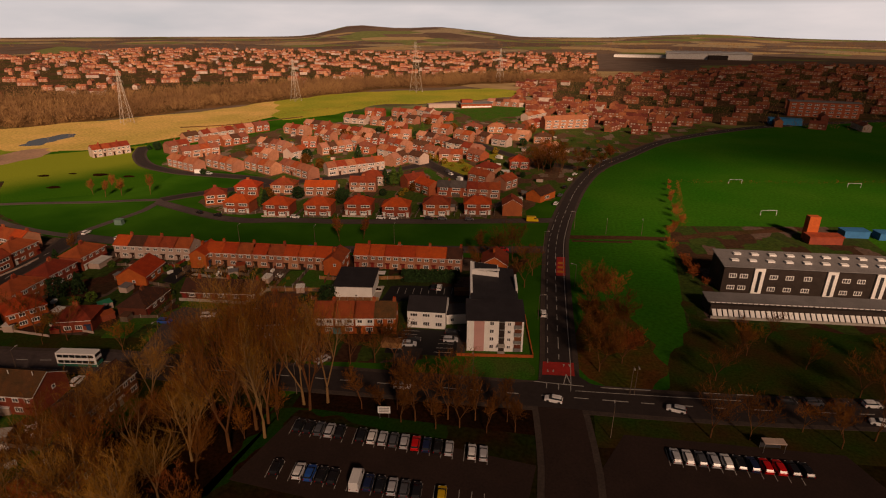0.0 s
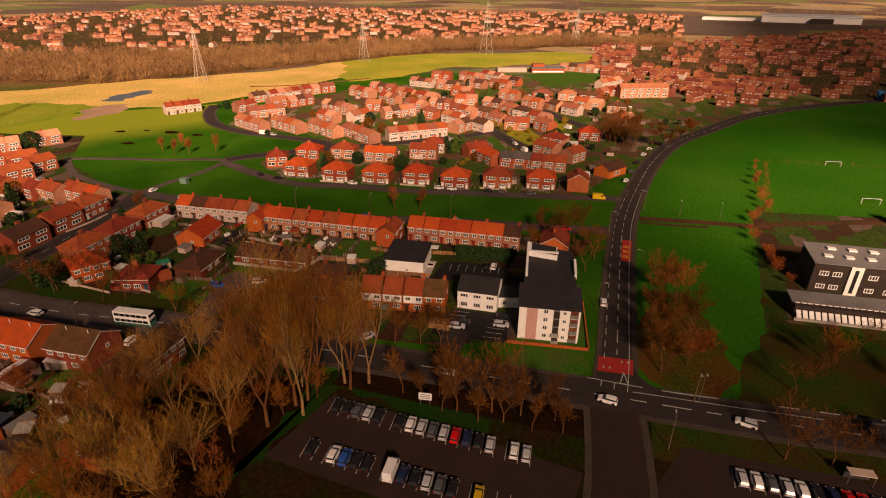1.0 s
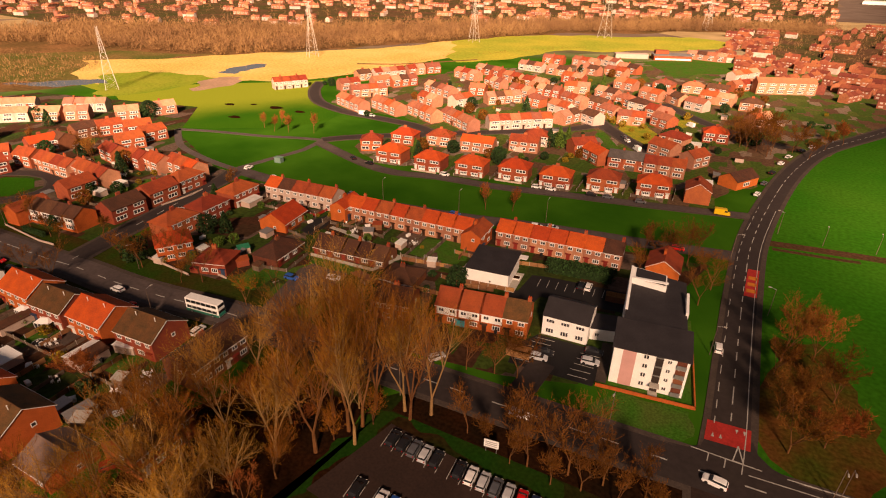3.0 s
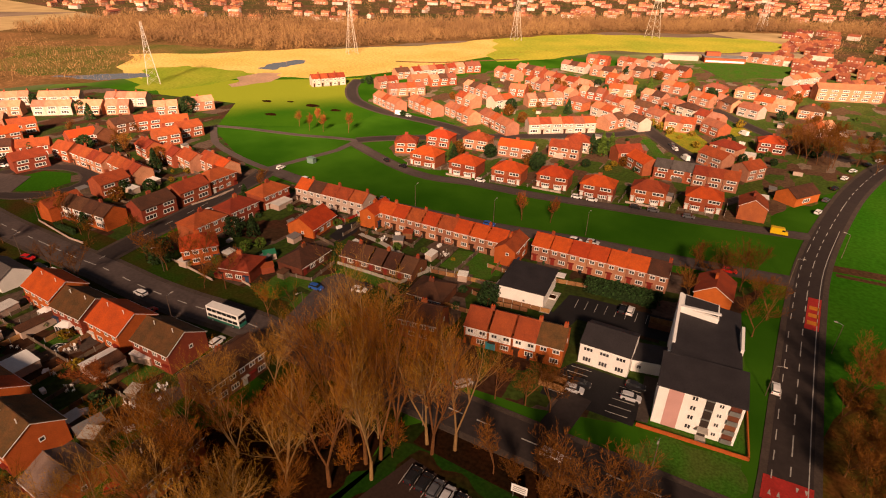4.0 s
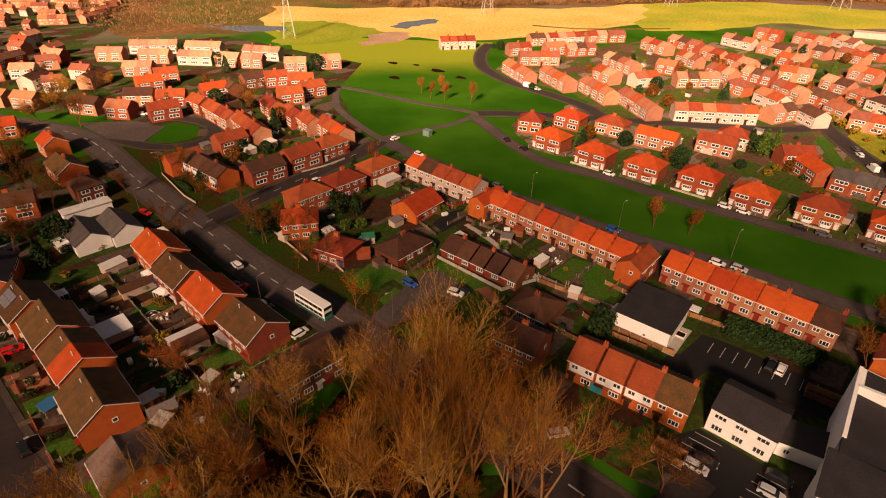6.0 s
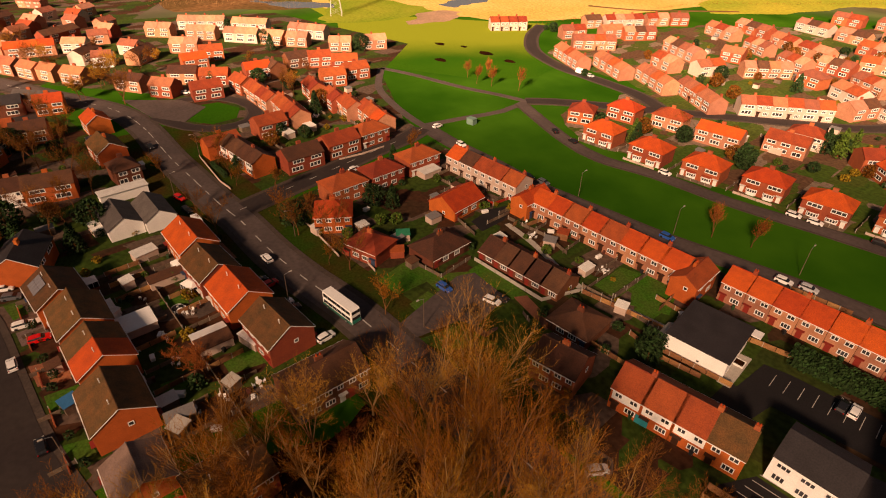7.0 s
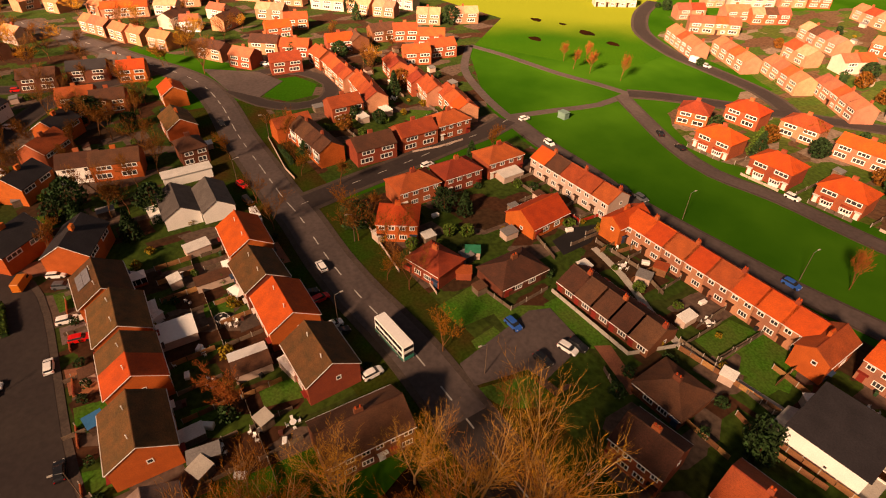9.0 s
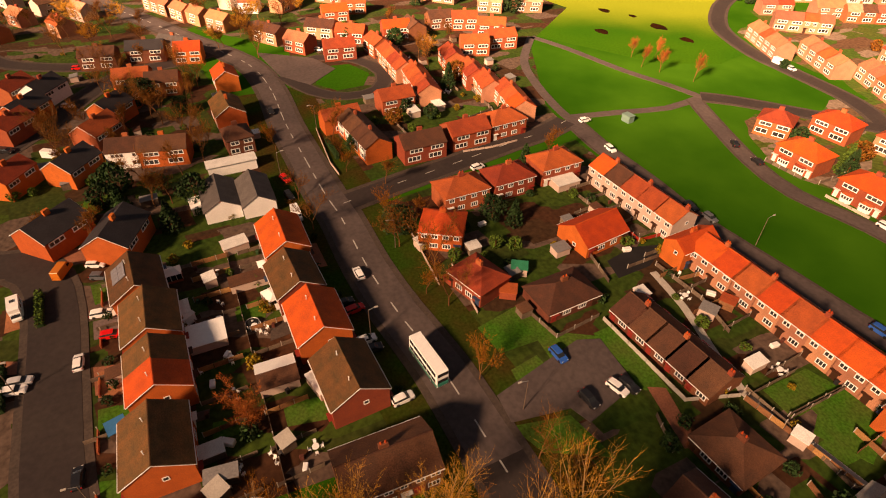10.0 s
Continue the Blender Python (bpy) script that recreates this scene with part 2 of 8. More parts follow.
DOOR_MATS = [mat("painted_door", c, rough=0.5, var=0.1, scale=1.0, bump=0.0) for c in ((0.75, 0.74, 0.70), (0.25, 0.03, 0.02), (0.05, 0.02, 0.01), (0.03, 0.06, 0.12))]
GRASS = mat("mown_grass", (0.022, 0.100, 0.005), rough=1.0, var=0.14, scale=0.02, fine=1.2, bump=0.3, coords="World", col2=(0.036, 0.118, 0.007), spec=0.0)
LAWN = mat("garden_lawn", (0.040, 0.13, 0.012), rough=1.0, var=0.3, scale=0.15, fine=2.0, bump=0.3, coords="World", col2=(0.07, 0.11, 0.02), spec=0.0)
ROUGH = mat("rough_grass", (0.052, 0.032, 0.009), rough=1.0, var=0.3, scale=0.08, fine=1.6, bump=0.4, coords="World", col2=(0.022, 0.052, 0.006), spec=0.0)
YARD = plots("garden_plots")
# more lawn and paving, with the estate's sunlight put into the plot colours
YARD_PAINTED_SUN = plots("garden_plots_painted_sun", [(0.050, 0.115, 0.012), (0.15, 0.09, 0.05), (0.09, 0.135, 0.02), (0.26, 0.19, 0.14), (0.07, 0.11, 0.015), (0.13, 0.07, 0.04)])
# leaf litter, its brown darkened to take in the shade between the trees
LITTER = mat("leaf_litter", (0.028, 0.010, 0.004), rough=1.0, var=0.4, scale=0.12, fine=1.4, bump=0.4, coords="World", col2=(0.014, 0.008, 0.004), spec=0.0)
STRAW = mat("dry_reed_field", (0.70, 0.46, 0.15), rough=1.0, var=0.25, scale=0.02, fine=0.5, bump=0.2, coords="World", col2=(0.50, 0.38, 0.10), spec=0.0)
MEADOW = mat("sunlit_meadow", (0.15, 0.23, 0.018), rough=1.0, var=0.2, scale=0.03, fine=0.5, bump=0.2, coords="World", col2=(0.24, 0.27, 0.03), spec=0.0)


def sunlit_grass_blend():
    """Mown grass turning yellower towards the reeds; the sunlight there is painted into the colour."""
    m = mat("sunlit_grass_blend", (0.024, 0.104, 0.0055), rough=1.0, var=0.14, scale=0.02, fine=1.2, bump=0.2, coords="World", col2=(0.040, 0.125, 0.006), spec=0.0)
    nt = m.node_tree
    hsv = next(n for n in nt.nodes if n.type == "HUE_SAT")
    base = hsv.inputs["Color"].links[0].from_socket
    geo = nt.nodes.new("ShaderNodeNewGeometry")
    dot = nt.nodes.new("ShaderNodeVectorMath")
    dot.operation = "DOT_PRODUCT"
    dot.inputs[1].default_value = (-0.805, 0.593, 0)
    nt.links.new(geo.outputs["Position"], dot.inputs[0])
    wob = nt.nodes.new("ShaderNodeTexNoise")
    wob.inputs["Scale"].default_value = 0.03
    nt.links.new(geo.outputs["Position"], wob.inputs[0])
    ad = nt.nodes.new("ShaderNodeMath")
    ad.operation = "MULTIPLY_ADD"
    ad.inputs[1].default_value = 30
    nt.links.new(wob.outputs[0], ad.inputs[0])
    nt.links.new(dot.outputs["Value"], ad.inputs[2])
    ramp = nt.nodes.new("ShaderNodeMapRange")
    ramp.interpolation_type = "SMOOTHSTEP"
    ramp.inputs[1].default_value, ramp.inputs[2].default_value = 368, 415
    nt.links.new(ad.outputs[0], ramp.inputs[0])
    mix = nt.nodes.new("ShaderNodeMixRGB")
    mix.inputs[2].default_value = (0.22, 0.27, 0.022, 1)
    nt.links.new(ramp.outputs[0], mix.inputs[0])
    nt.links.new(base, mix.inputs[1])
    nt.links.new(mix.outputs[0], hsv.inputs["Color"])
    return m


SUNLIT_GRASS_BLEND = sunlit_grass_blend()
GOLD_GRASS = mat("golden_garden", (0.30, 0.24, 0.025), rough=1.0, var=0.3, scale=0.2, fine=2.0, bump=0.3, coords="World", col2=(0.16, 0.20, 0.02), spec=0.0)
ASPHALT = mat("asphalt", (0.031, 0.022, 0.021), rough=0.9, var=0.16, scale=0.10, fine=0.9, bump=0.0, coords="World", col2=(0.038, 0.028, 0.025))
ASPHALT_WORN = mat("worn_asphalt", (0.072, 0.054, 0.051), rough=0.9, var=0.18, scale=0.07, fine=0.9, bump=0.0, coords="World", col2=(0.098, 0.073, 0.067))
ASPHALT_NEW = mat("fresh_asphalt", (0.014, 0.012, 0.013), rough=0.85, var=0.2, scale=0.2, fine=3, bump=0.1, coords="World")
CARPARK = mat("brown_tarmac", (0.036, 0.019, 0.014), rough=0.95, var=0.2, scale=0.15, fine=2, bump=0.1, coords="World")
PAVING = mat("concrete_paving", (0.072, 0.052, 0.042), rough=0.95, var=0.2, scale=0.3, fine=2, bump=0.1, coords="World")
PAVING_MAUVE = mat("mauve_paving", (0.17, 0.115, 0.105), rough=0.95, var=0.2, scale=0.3, fine=2, bump=0.1, coords="World")
TERRACOTTA = mat("terracotta_gravel", (0.36, 0.135, 0.06), var=0.22, scale=0.4, fine=3, coords="World")
BRICK_PAVING = mat("red_block_paving", (0.30, 0.11, 0.06), var=0.2, scale=0.4, fine=3, coords="World")
LINE = mat("white_road_paint", (0.46, 0.44, 0.41), var=0.25, scale=0.8, fine=4, bump=0.0, coords="World")
REDROAD = mat("red_road_surface", (0.44, 0.03, 0.022), var=0.2, scale=0.5, fine=3, bump=0.0, coords="World")
YELLOW = mat("yellow_road_paint", (0.60, 0.20, 0.02), var=0.2, bump=0.0, coords="World")
TIMBER = mat("fence_timber", (0.34, 0.16, 0.065), var=0.3, scale=0.8, fine=8, per_object=0.35, stripes=("X", 3.0))
TIMBER_GREY = mat("weathered_timber", (0.17, 0.12, 0.085), var=0.3, scale=0.8, fine=8, per_object=0.3)
CONCRETE = mat("pale_concrete", (0.45, 0.41, 0.36), var=0.15, scale=0.8, fine=6)
METAL = mat("galvanised_steel", (0.42, 0.42, 0.42), rough=0.5, var=0.15, metal=0.7, bump=0.0)
STEEL_PALE = mat("pylon_steel", (0.55, 0.50, 0.44), rough=0.6, var=0.15, metal=0.2, bump=0.0)
BLACK = mat("black_rubber", (0.012, 0.012, 0.012), rough=0.8, bump=0.0)
TWIG_FAR = mat("distant_twigs", (0.29, 0.165, 0.07), var=0.2, scale=0.015, fine=0.12, bump=0.0, island=0.14, coords="World", col2=(0.19, 0.105, 0.05), spec=0.0)
BARK = mat("bark", (0.165, 0.066, 0.019), var=0.3, scale=0.7, fine=6, bump=0.4, per_object=0.2)
BARK_PALE = mat("pale_bark", (0.34, 0.20, 0.075), var=0.25, scale=0.5, fine=5, bump=0.3, per_object=0.2)
TWIG_BROWN = mat("brown_twigs", (0.19, 0.073, 0.015), var=0.3, scale=0.35, fine=2, bump=0.0, island=0.35, per_object=0.25, spec=0.0)
TWIG_GOLD = mat("golden_twigs", (0.50, 0.24, 0.034), var=0.3, scale=0.35, fine=2, bump=0.0, island=0.35, per_object=0.2, spec=0.0)
TWIG = mat("bare_twigs", (0.30, 0.106, 0.013), var=0.3, scale=0.35, fine=2, bump=0.0, island=0.35, per_object=0.22, spec=0.0)
TWIG_RED = mat("red_brown_twigs", (0.34, 0.095, 0.025), var=0.3, scale=0.35, fine=2, bump=0.0, island=0.35, per_object=0.2, spec=0.0)
LEAF = mat("evergreen_leaf", (0.022, 0.050, 0.012), var=0.3, scale=0.5, fine=3, bump=0.0, island=0.5, per_object=0.3, spec=0.2)
LEAF_GOLD = mat("golden_leaf", (0.26, 0.17, 0.015), var=0.3, scale=0.5, fine=3, bump=0.0, island=0.4, spec=0.1)
LEAF_BRIGHT = mat("bright_leaf", (0.075, 0.13, 0.015), var=0.3, scale=0.5, fine=3, bump=0.0, island=0.4, spec=0.2)
WATER = mat("still_water", (0.16, 0.19, 0.22), rough=0.08, var=0.05, bump=0.0, spec=0.8)
BLUE = mat("blue_paint", (0.03, 0.16, 0.36), rough=0.6, var=0.15)


# ---- mesh helpers ----
class Shape:
    """Collects boxes, slabs and tubes into one mesh."""

    def __init__(self):
        self.v, self.f, self.m = [], [], []

    def poly(self, pts, mi=0):
        k = len(self.v)
        self.v.extend(tuple(p) for p in pts)
        self.f.append(tuple(range(k, k + len(pts))))
        self.m.append(mi)
        return self

    def solid(self, base, top, mi=0):
        """A closed body between two rings of equally many points, both counter-clockwise from above."""
        k, n = len(self.v), len(base)
        self.v.extend(tuple(p) for p in base)
        self.v.extend(tuple(p) for p in top)
        self.f.append(tuple(range(k + n - 1, k - 1, -1)))
        self.f.append(tuple(range(k + n, k + 2 * n)))
        for i in range(n):
            j = (i + 1) % n
            self.f.append((k + i, k + j, k + n + j, k + n + i))
        self.m.extend([mi] * (n + 2))
        return self

    def box(self, x0, y0, z0, x1, y1, z1, mi=0):
        b = [(x0, y0, z0), (x1, y0, z0), (x1, y1, z0), (x0, y1, z0)]
        return self.solid(b, [(x, y, z1) for x, y, _ in b], mi)

    def tube(self, a, b, ra, rb, n=5, mi=0):
        a, b = Vector(a), Vector(b)
        w = (b - a)
        if w.length < 1e-6:
            return self
        u = w.orthogonal().normalized()
        s = w.cross(u).normalized()
        ring = [(math.cos(2 * math.pi * i / n), math.sin(2 * math.pi * i / n)) for i in range(n)]
        return self.solid([a + (u * c + s * d) * ra for c, d in ring], [b + (u * c + s * d) * rb for c, d in ring], mi)

    def spike(self, a, b, r):
        """A slender three-sided twig that runs to a point."""
        u = (b - a).orthogonal().normalized() * r
        v = (b - a).cross(u).normalized() * r
        k = len(self.v)
        self.v += [tuple(a + u), tuple(a - u * 0.5 + v * 0.87), tuple(a - u * 0.5 - v * 0.87), tuple(b)]
        self.f += [(k, k + 1, k + 3), (k + 1, k + 2, k + 3), (k + 2, k, k + 3)]
        self.m += [0, 0, 0]
        return self

    def mesh(self, name, mats):
        me = bpy.data.meshes.new(name)
        me.from_pydata(self.v, [], self.f)
        for m in (mats if isinstance(mats, (list, tuple)) else [mats]):
            me.materials.append(m)
        if any(self.m):
            me.polygons.foreach_set("material_index", self.m)
        me.update()
        return me


def part(name, data, parent, m=None, label="", mats=None):
    """Links a Shape or a mesh as one object under parent, at the pose m."""
    ob = new(name, data.mesh(name, mats) if isinstance(data, Shape) else data)
    ob.parent = parent
    if m is not None:
        ob.matrix_basis = m
    if label:
        ob["label"] = label
    return ob


def thing(name, label, category, group="", kind=""):
    ob = new(name)
    ob.empty_display_size = 0.5
    return tagged(ob, label, category, group, kind)


def at(ob, x, y, z=0.0, rz=0.0):
    ob.matrix_basis = pose(x, y, z, 0, 0, rz)
    return ob


def sheet(name, pts, z, material, label="", category="", ragged=0.0, kind="structure"):
    """A flat piece of ground with the given outline (counter-clockwise or not)."""
    area = sum(pts[i - 1][0] * pts[i][1] - pts[i][0] * pts[i - 1][1] for i in range(len(pts)))
    if area < 0:
        pts = pts[::-1]
    if ragged:
        out = []
        for i, b in enumerate(pts):
            a = Vector(pts[i - 1])
            b = Vector(b)
            n = max(1, int((b - a).length / (ragged * 1.5)))
            side = Vector((a.y - b.y, b.x - a.x)).normalized()
            for k in range(n):
                q = a.lerp(b, k / n)
                out.append(q + side * ragged * 2.2 * noise.noise((q.x / ragged / 4, q.y / ragged / 4, 3.7)))
        pts = [tuple(q) for q in out]
    s = Shape()
    s.solid([(x, y, -0.3) for x, y in pts], [(x, y, z) for x, y in pts])
    ob = new(name, s.mesh(name, material))
    return tagged(ob, label, category, "", kind)


def smooth(pts, step=6.0):
    """Points along a smooth curve through pts."""
    out = []
    n = len(pts)
    for i in range(n - 1):
        p0, p1, p2, p3 = (Vector(pts[max(0, min(n - 1, j))]) for j in (i - 1, i, i + 1, i + 2))
        k = max(2, int((p2 - p1).length / step))
        for a in range(k):
            u = a / k
            out.append(0.5 * (2 * p1 + (p2 - p0) * u + (2 * p0 - 5 * p1 + 4 * p2 - p3) * u * u + (3 * p1 - p0 - 3 * p2 + p3) * u ** 3))
    out.append(Vector(pts[-1]))
    return out


def ribbon(name, pts, width, z, material, label="", category="", shift=0.0, kind="structure", dash=None, parent=None):
    """A band along a smooth line; dash=(length, gap) breaks it."""
    c = smooth(pts, 3.0 if dash else 6.0)
    s = Shape()
    left, right = [], []
    for i, p in enumerate(c):
        w = (c[min(i + 1, len(c) - 1)] - c[max(i - 1, 0)]).normalized()
        nrm = Vector((-w.y, w.x))
        left.append(p + nrm * (shift + width / 2))
        right.append(p + nrm * (shift - width / 2))
    run = 0.0
    for i in range(len(c) - 1):
        run += (c[i + 1] - c[i]).length
        if dash and run % (dash[0] + dash[1]) > dash[0]:
            continue
        q = [right[i], right[i + 1], left[i + 1], left[i]]
        if dash:
            s.solid([(*p, z - 0.25) for p in q], [(*p, z) for p in q])
    if not dash:
        for a, b in zip(left, right):
            s.v += [(*b, z - 0.25), (*b, z), (*a, z), (*a, z - 0.25)]
        n = len(left)
        s.f = [(4 * i + k, 4 * i + 4 + k, 4 * i + 4 + (k + 1) % 4, 4 * i + (k + 1) % 4)[::-1] for i in range(n - 1) for k in range(4)]
        s.f += [(0, 1, 2, 3), (4 * n - 1, 4 * n - 2, 4 * n - 3, 4 * n - 4)]
        s.m = [0] * len(s.f)
    ob = new(name, s.mesh(name, material))
    ob.parent = parent
    return tagged(ob, label, category, "", kind if parent is None else "")


# ---- the ground, to the horizon ----
def ground_material():
    m = bpy.data.materials.new("land")
    m.use_nodes = True
    nt = m.node_tree
    b = nt.nodes["Principled BSDF"]
    b.inputs["Roughness"].default_value, b.inputs["Specular IOR Level"].default_value = 1.0, 0.0
    geo = nt.nodes.new("ShaderNodeNewGeometry")
    flat = nt.nodes.new("ShaderNodeMapping")
    flat.inputs["Scale"].default_value = (1, 1, 0)
    nt.links.new(geo.outputs["Position"], flat.inputs[0])
    vor = nt.nodes.new("ShaderNodeTexVoronoi")
    vor.inputs["Scale"].default_value = 0.0042
    wob = nt.nodes.new("ShaderNodeTexNoise")
    wob.inputs["Scale"].default_value = 0.004
    nt.links.new(flat.outputs[0], wob.inputs[0])
    nt.links.new(flat.outputs[0], vor.inputs[0])
    sep = nt.nodes.new("ShaderNodeSeparateColor")
    nt.links.new(vor.outputs["Color"], sep.inputs[0])
    ramp = nt.nodes.new("ShaderNodeValToRGB")
    ramp.color_ramp.interpolation = "CONSTANT"
    # distant land kept pale and greyish, some haze put into its colours
    cols = [(0.17, 0.12, 0.085), (0.13, 0.09, 0.07), (0.36, 0.26, 0.13), (0.17, 0.19, 0.07), (0.14, 0.105, 0.085), (0.30, 0.24, 0.15), (0.20, 0.145, 0.105)]
    ramp.color_ramp.elements[0].color = (*cols[0], 1)
    ramp.color_ramp.elements[1].position, ramp.color_ramp.elements[1].color = 0.9, (*cols[-1], 1)
    for i, c in enumerate(cols[1:-1]):
        e = ramp.color_ramp.elements.new(0.18 + 0.15 * i)
        e.color = (*c, 1)
    nt.links.new(sep.outputs[0], ramp.inputs[0])
    fine = nt.nodes.new("ShaderNodeTexNoise")
    fine.inputs["Scale"].default_value, fine.inputs["Detail"].default_value = 0.03, 8
    nt.links.new(flat.outputs[0], fine.inputs[0])
    grass = nt.nodes.new("ShaderNodeMixRGB")
    grass.inputs[1].default_value, grass.inputs[2].default_value = (0.022, 0.100, 0.005, 1), (0.036, 0.118, 0.007, 1)
    gr = nt.nodes.new("ShaderNodeMapRange")
    gr.inputs[1].default_value, gr.inputs[2].default_value = 0.35, 0.65
    nt.links.new(fine.outputs[0], gr.inputs[0])
    nt.links.new(gr.outputs[0], grass.inputs[0])
    # the near grass gives way to a patchwork of fields and woods beyond the town
    dist = nt.nodes.new("ShaderNodeVectorMath")
    dist.operation = "DISTANCE"
    dist.inputs[1].default_value = (-60, 220, 0)
    nt.links.new(flat.outputs[0], dist.inputs[0])
    far = nt.nodes.new("ShaderNodeMapRange")
    far.inputs[1].default_value, far.inputs[2].default_value = 340, 430
    nt.links.new(dist.outputs["Value"], far.inputs[0])
    mix = nt.nodes.new("ShaderNodeMixRGB")
    nt.links.new(far.outputs[0], mix.inputs[0])
    nt.links.new(grass.outputs[0], mix.inputs[1])
    nt.links.new(ramp.outputs[0], mix.inputs[2])
    hsv = nt.nodes.new("ShaderNodeHueSaturation")
    v = nt.nodes.new("ShaderNodeMapRange")
    v.inputs[1].default_value, v.inputs[2].default_value, v.inputs[3].default_value, v.inputs[4].default_value = 0.3, 0.7, 0.8, 1.2
    nt.links.new(fine.outputs[0], v.inputs[0])
    nt.links.new(v.outputs[0], hsv.inputs["Value"])
    nt.links.new(mix.outputs[0], hsv.inputs["Color"])
    nt.links.new(hsv.outputs[0], b.inputs["Base Color"])
    return m


def hill(r, a):
    """Height of the land at distance r and angle a: flat, with low ridges towards the horizon."""
    if r < 2200:
        return 0.0
    k = min(1.0, (r - 2200) / 2300)
    h = 9 * k * (0.6 + noise.noise((a * 3.0, r * 0.0006, 2)))
    h += 122 * k * k * math.exp(-((a - radians(105)) / 0.145) ** 4) * (0.85 + 0.4 * noise.noise((a * 9, r * 0.001, 5)))
    h += 40 * k * k * math.exp(-((a - radians(78)) / 0.11) ** 2)
    return max(0.0, h) * min(1.0, (4700 - r) / 500 + 0.25)


g = Shape()
radii = [0, 150, 400, 800, 1300, 1800, 2200, 2600, 3000, 3400, 3800, 4200, 4500, 4750]
turns = 240
for r in radii:
    for i in range(turns):
        a = 2 * math.pi * i / turns
        g.v.append((r * math.cos(a), r * math.sin(a), hill(r, a)))
for k in range(len(radii) - 1):
    for i in range(turns):
        j = (i + 1) % turns
        g.f.append((k * turns + i, (k + 1) * turns + i, (k + 1) * turns + j, k * turns + j) if k else (i, turns + i, turns + j))
        g.m.append(0)
ground = tagged(new("ground", g.mesh("ground", ground_material())), "flat green land with fields and woods to the horizon", "ground", "", "structure")

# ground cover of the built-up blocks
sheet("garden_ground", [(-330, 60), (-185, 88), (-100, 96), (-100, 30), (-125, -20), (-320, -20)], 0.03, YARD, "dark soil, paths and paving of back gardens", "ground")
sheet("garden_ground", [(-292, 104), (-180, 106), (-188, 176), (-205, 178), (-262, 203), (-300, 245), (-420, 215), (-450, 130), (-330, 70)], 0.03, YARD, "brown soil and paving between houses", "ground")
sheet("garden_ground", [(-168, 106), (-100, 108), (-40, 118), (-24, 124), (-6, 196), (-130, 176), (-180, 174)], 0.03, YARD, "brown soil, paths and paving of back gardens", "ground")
sheet("garden_ground", [(-172, 231), (-150, 222), (-115, 226), (-70, 230), (-14, 240), (10, 300), (60, 420), (150, 520), (-60, 640), (-230, 440), (-262, 330), (-240, 300), (-170, 288)], 0.03, YARD_PAINTED_SUN, "lawns, soil and paving between the brick houses", "ground", ragged=3.0)
sheet("woodland_floor", [(-91, 99), (-88, 40), (-70, 22), (-48, 30), (-54, 66), (-56, 97), (-58, 101)], 0.035, LITTER, "leaf litter under the trees with their shade darkened in", "ground", ragged=2.5)
DARK_VERGE = mat("dark_brown_green_ground", (0.030, 0.015, 0.006), rough=1.0, var=0.35, scale=0.08, fine=1.0, bump=0.3, coords="World", col2=(0.014, 0.024, 0.004), spec=0.0)
sheet("rough_ground", [(-58, -60), (130, -60), (130, 122), (14, 112), (4, 108), (-54, 104), (-58, 99)], 0.015, DARK_VERGE, "dark brown-green ground round the car parks", "ground")
sheet("rough_ground", [(30, 120), (130, 126), (130, 162), (50, 160), (46, 172), (41, 150)], 0.04, ROUGH, "dark rough ground before the school", "ground", ragged=2.0)
# this lawn's green is darkened in place of the shade on it
sheet("lawn", [(-59, 66), (-57, 96), (-40, 99.6), (-18, 97), (-18, 94), (-52, 95.6), (-57, 72)], 0.04, mat("lawn_painted_shade", (0.010, 0.042, 0.004), rough=1.0, var=0.25, scale=0.1, fine=1.5, bump=0.3, coords="World", col2=(0.018, 0.040, 0.005), spec=0.0), "verge round the car park, its green painted dark for shade", "lawn", ragged=1.0)
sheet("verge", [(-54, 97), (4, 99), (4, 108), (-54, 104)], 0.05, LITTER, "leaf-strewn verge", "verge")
sheet("verge", [(14, 98), (120, 110), (120, 119), (14, 111)], 0.05, ROUGH, "dark rough grass verge", "verge")
# brighter copy of the mown grass: sun on the field is put in
TURF = mat("sun_toned_field_turf", (0.020, 0.118, 0.0055), rough=1.0, var=0.2, scale=0.02, fine=0.8, bump=0.3, coords="World", col2=(0.036, 0.132, 0.008), spec=0.0)
sheet("playing_field", [(6, 119), (4, 168), (4, 219), (7, 254), (14, 302), (26, 347), (47, 388), (81, 448), (136, 505), (188, 544), (300, 598), (420, 480), (420, 150), (130, 124)], 0.02, TURF, "school playing field with sunlight painted into its green", "field")
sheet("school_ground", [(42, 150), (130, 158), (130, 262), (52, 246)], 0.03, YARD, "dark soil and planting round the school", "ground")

ribbon("verge", [(-60, 108), (-93, 105), (-130, 100), (-166, 97), (-199, 94), (-250, 92)], 26.0, 0.042, ROUGH, "muddy brown-green roadside verge", "verge")
PAVING_MUD = mat("wet_mud", (0.42, 0.26, 0.17), rough=0.7, var=0.25, scale=0.05, fine=0.6, bump=0.1, coords="World", col2=(0.30, 0.20, 0.13))
MARSH = mat("marsh_grass", (0.17, 0.115, 0.04), rough=1.0, var=0.3, scale=0.03, fine=0.5, bump=0.2, coords="World", col2=(0.09, 0.10, 0.025), spec=0.0)
TOWN_GROUND = mat("town_ground", (0.115, 0.062, 0.036), rough=1.0, var=0.3, scale=0.02, fine=0.2, bump=0.0, coords="World", col2=(0.060, 0.062, 0.022), spec=0.0)
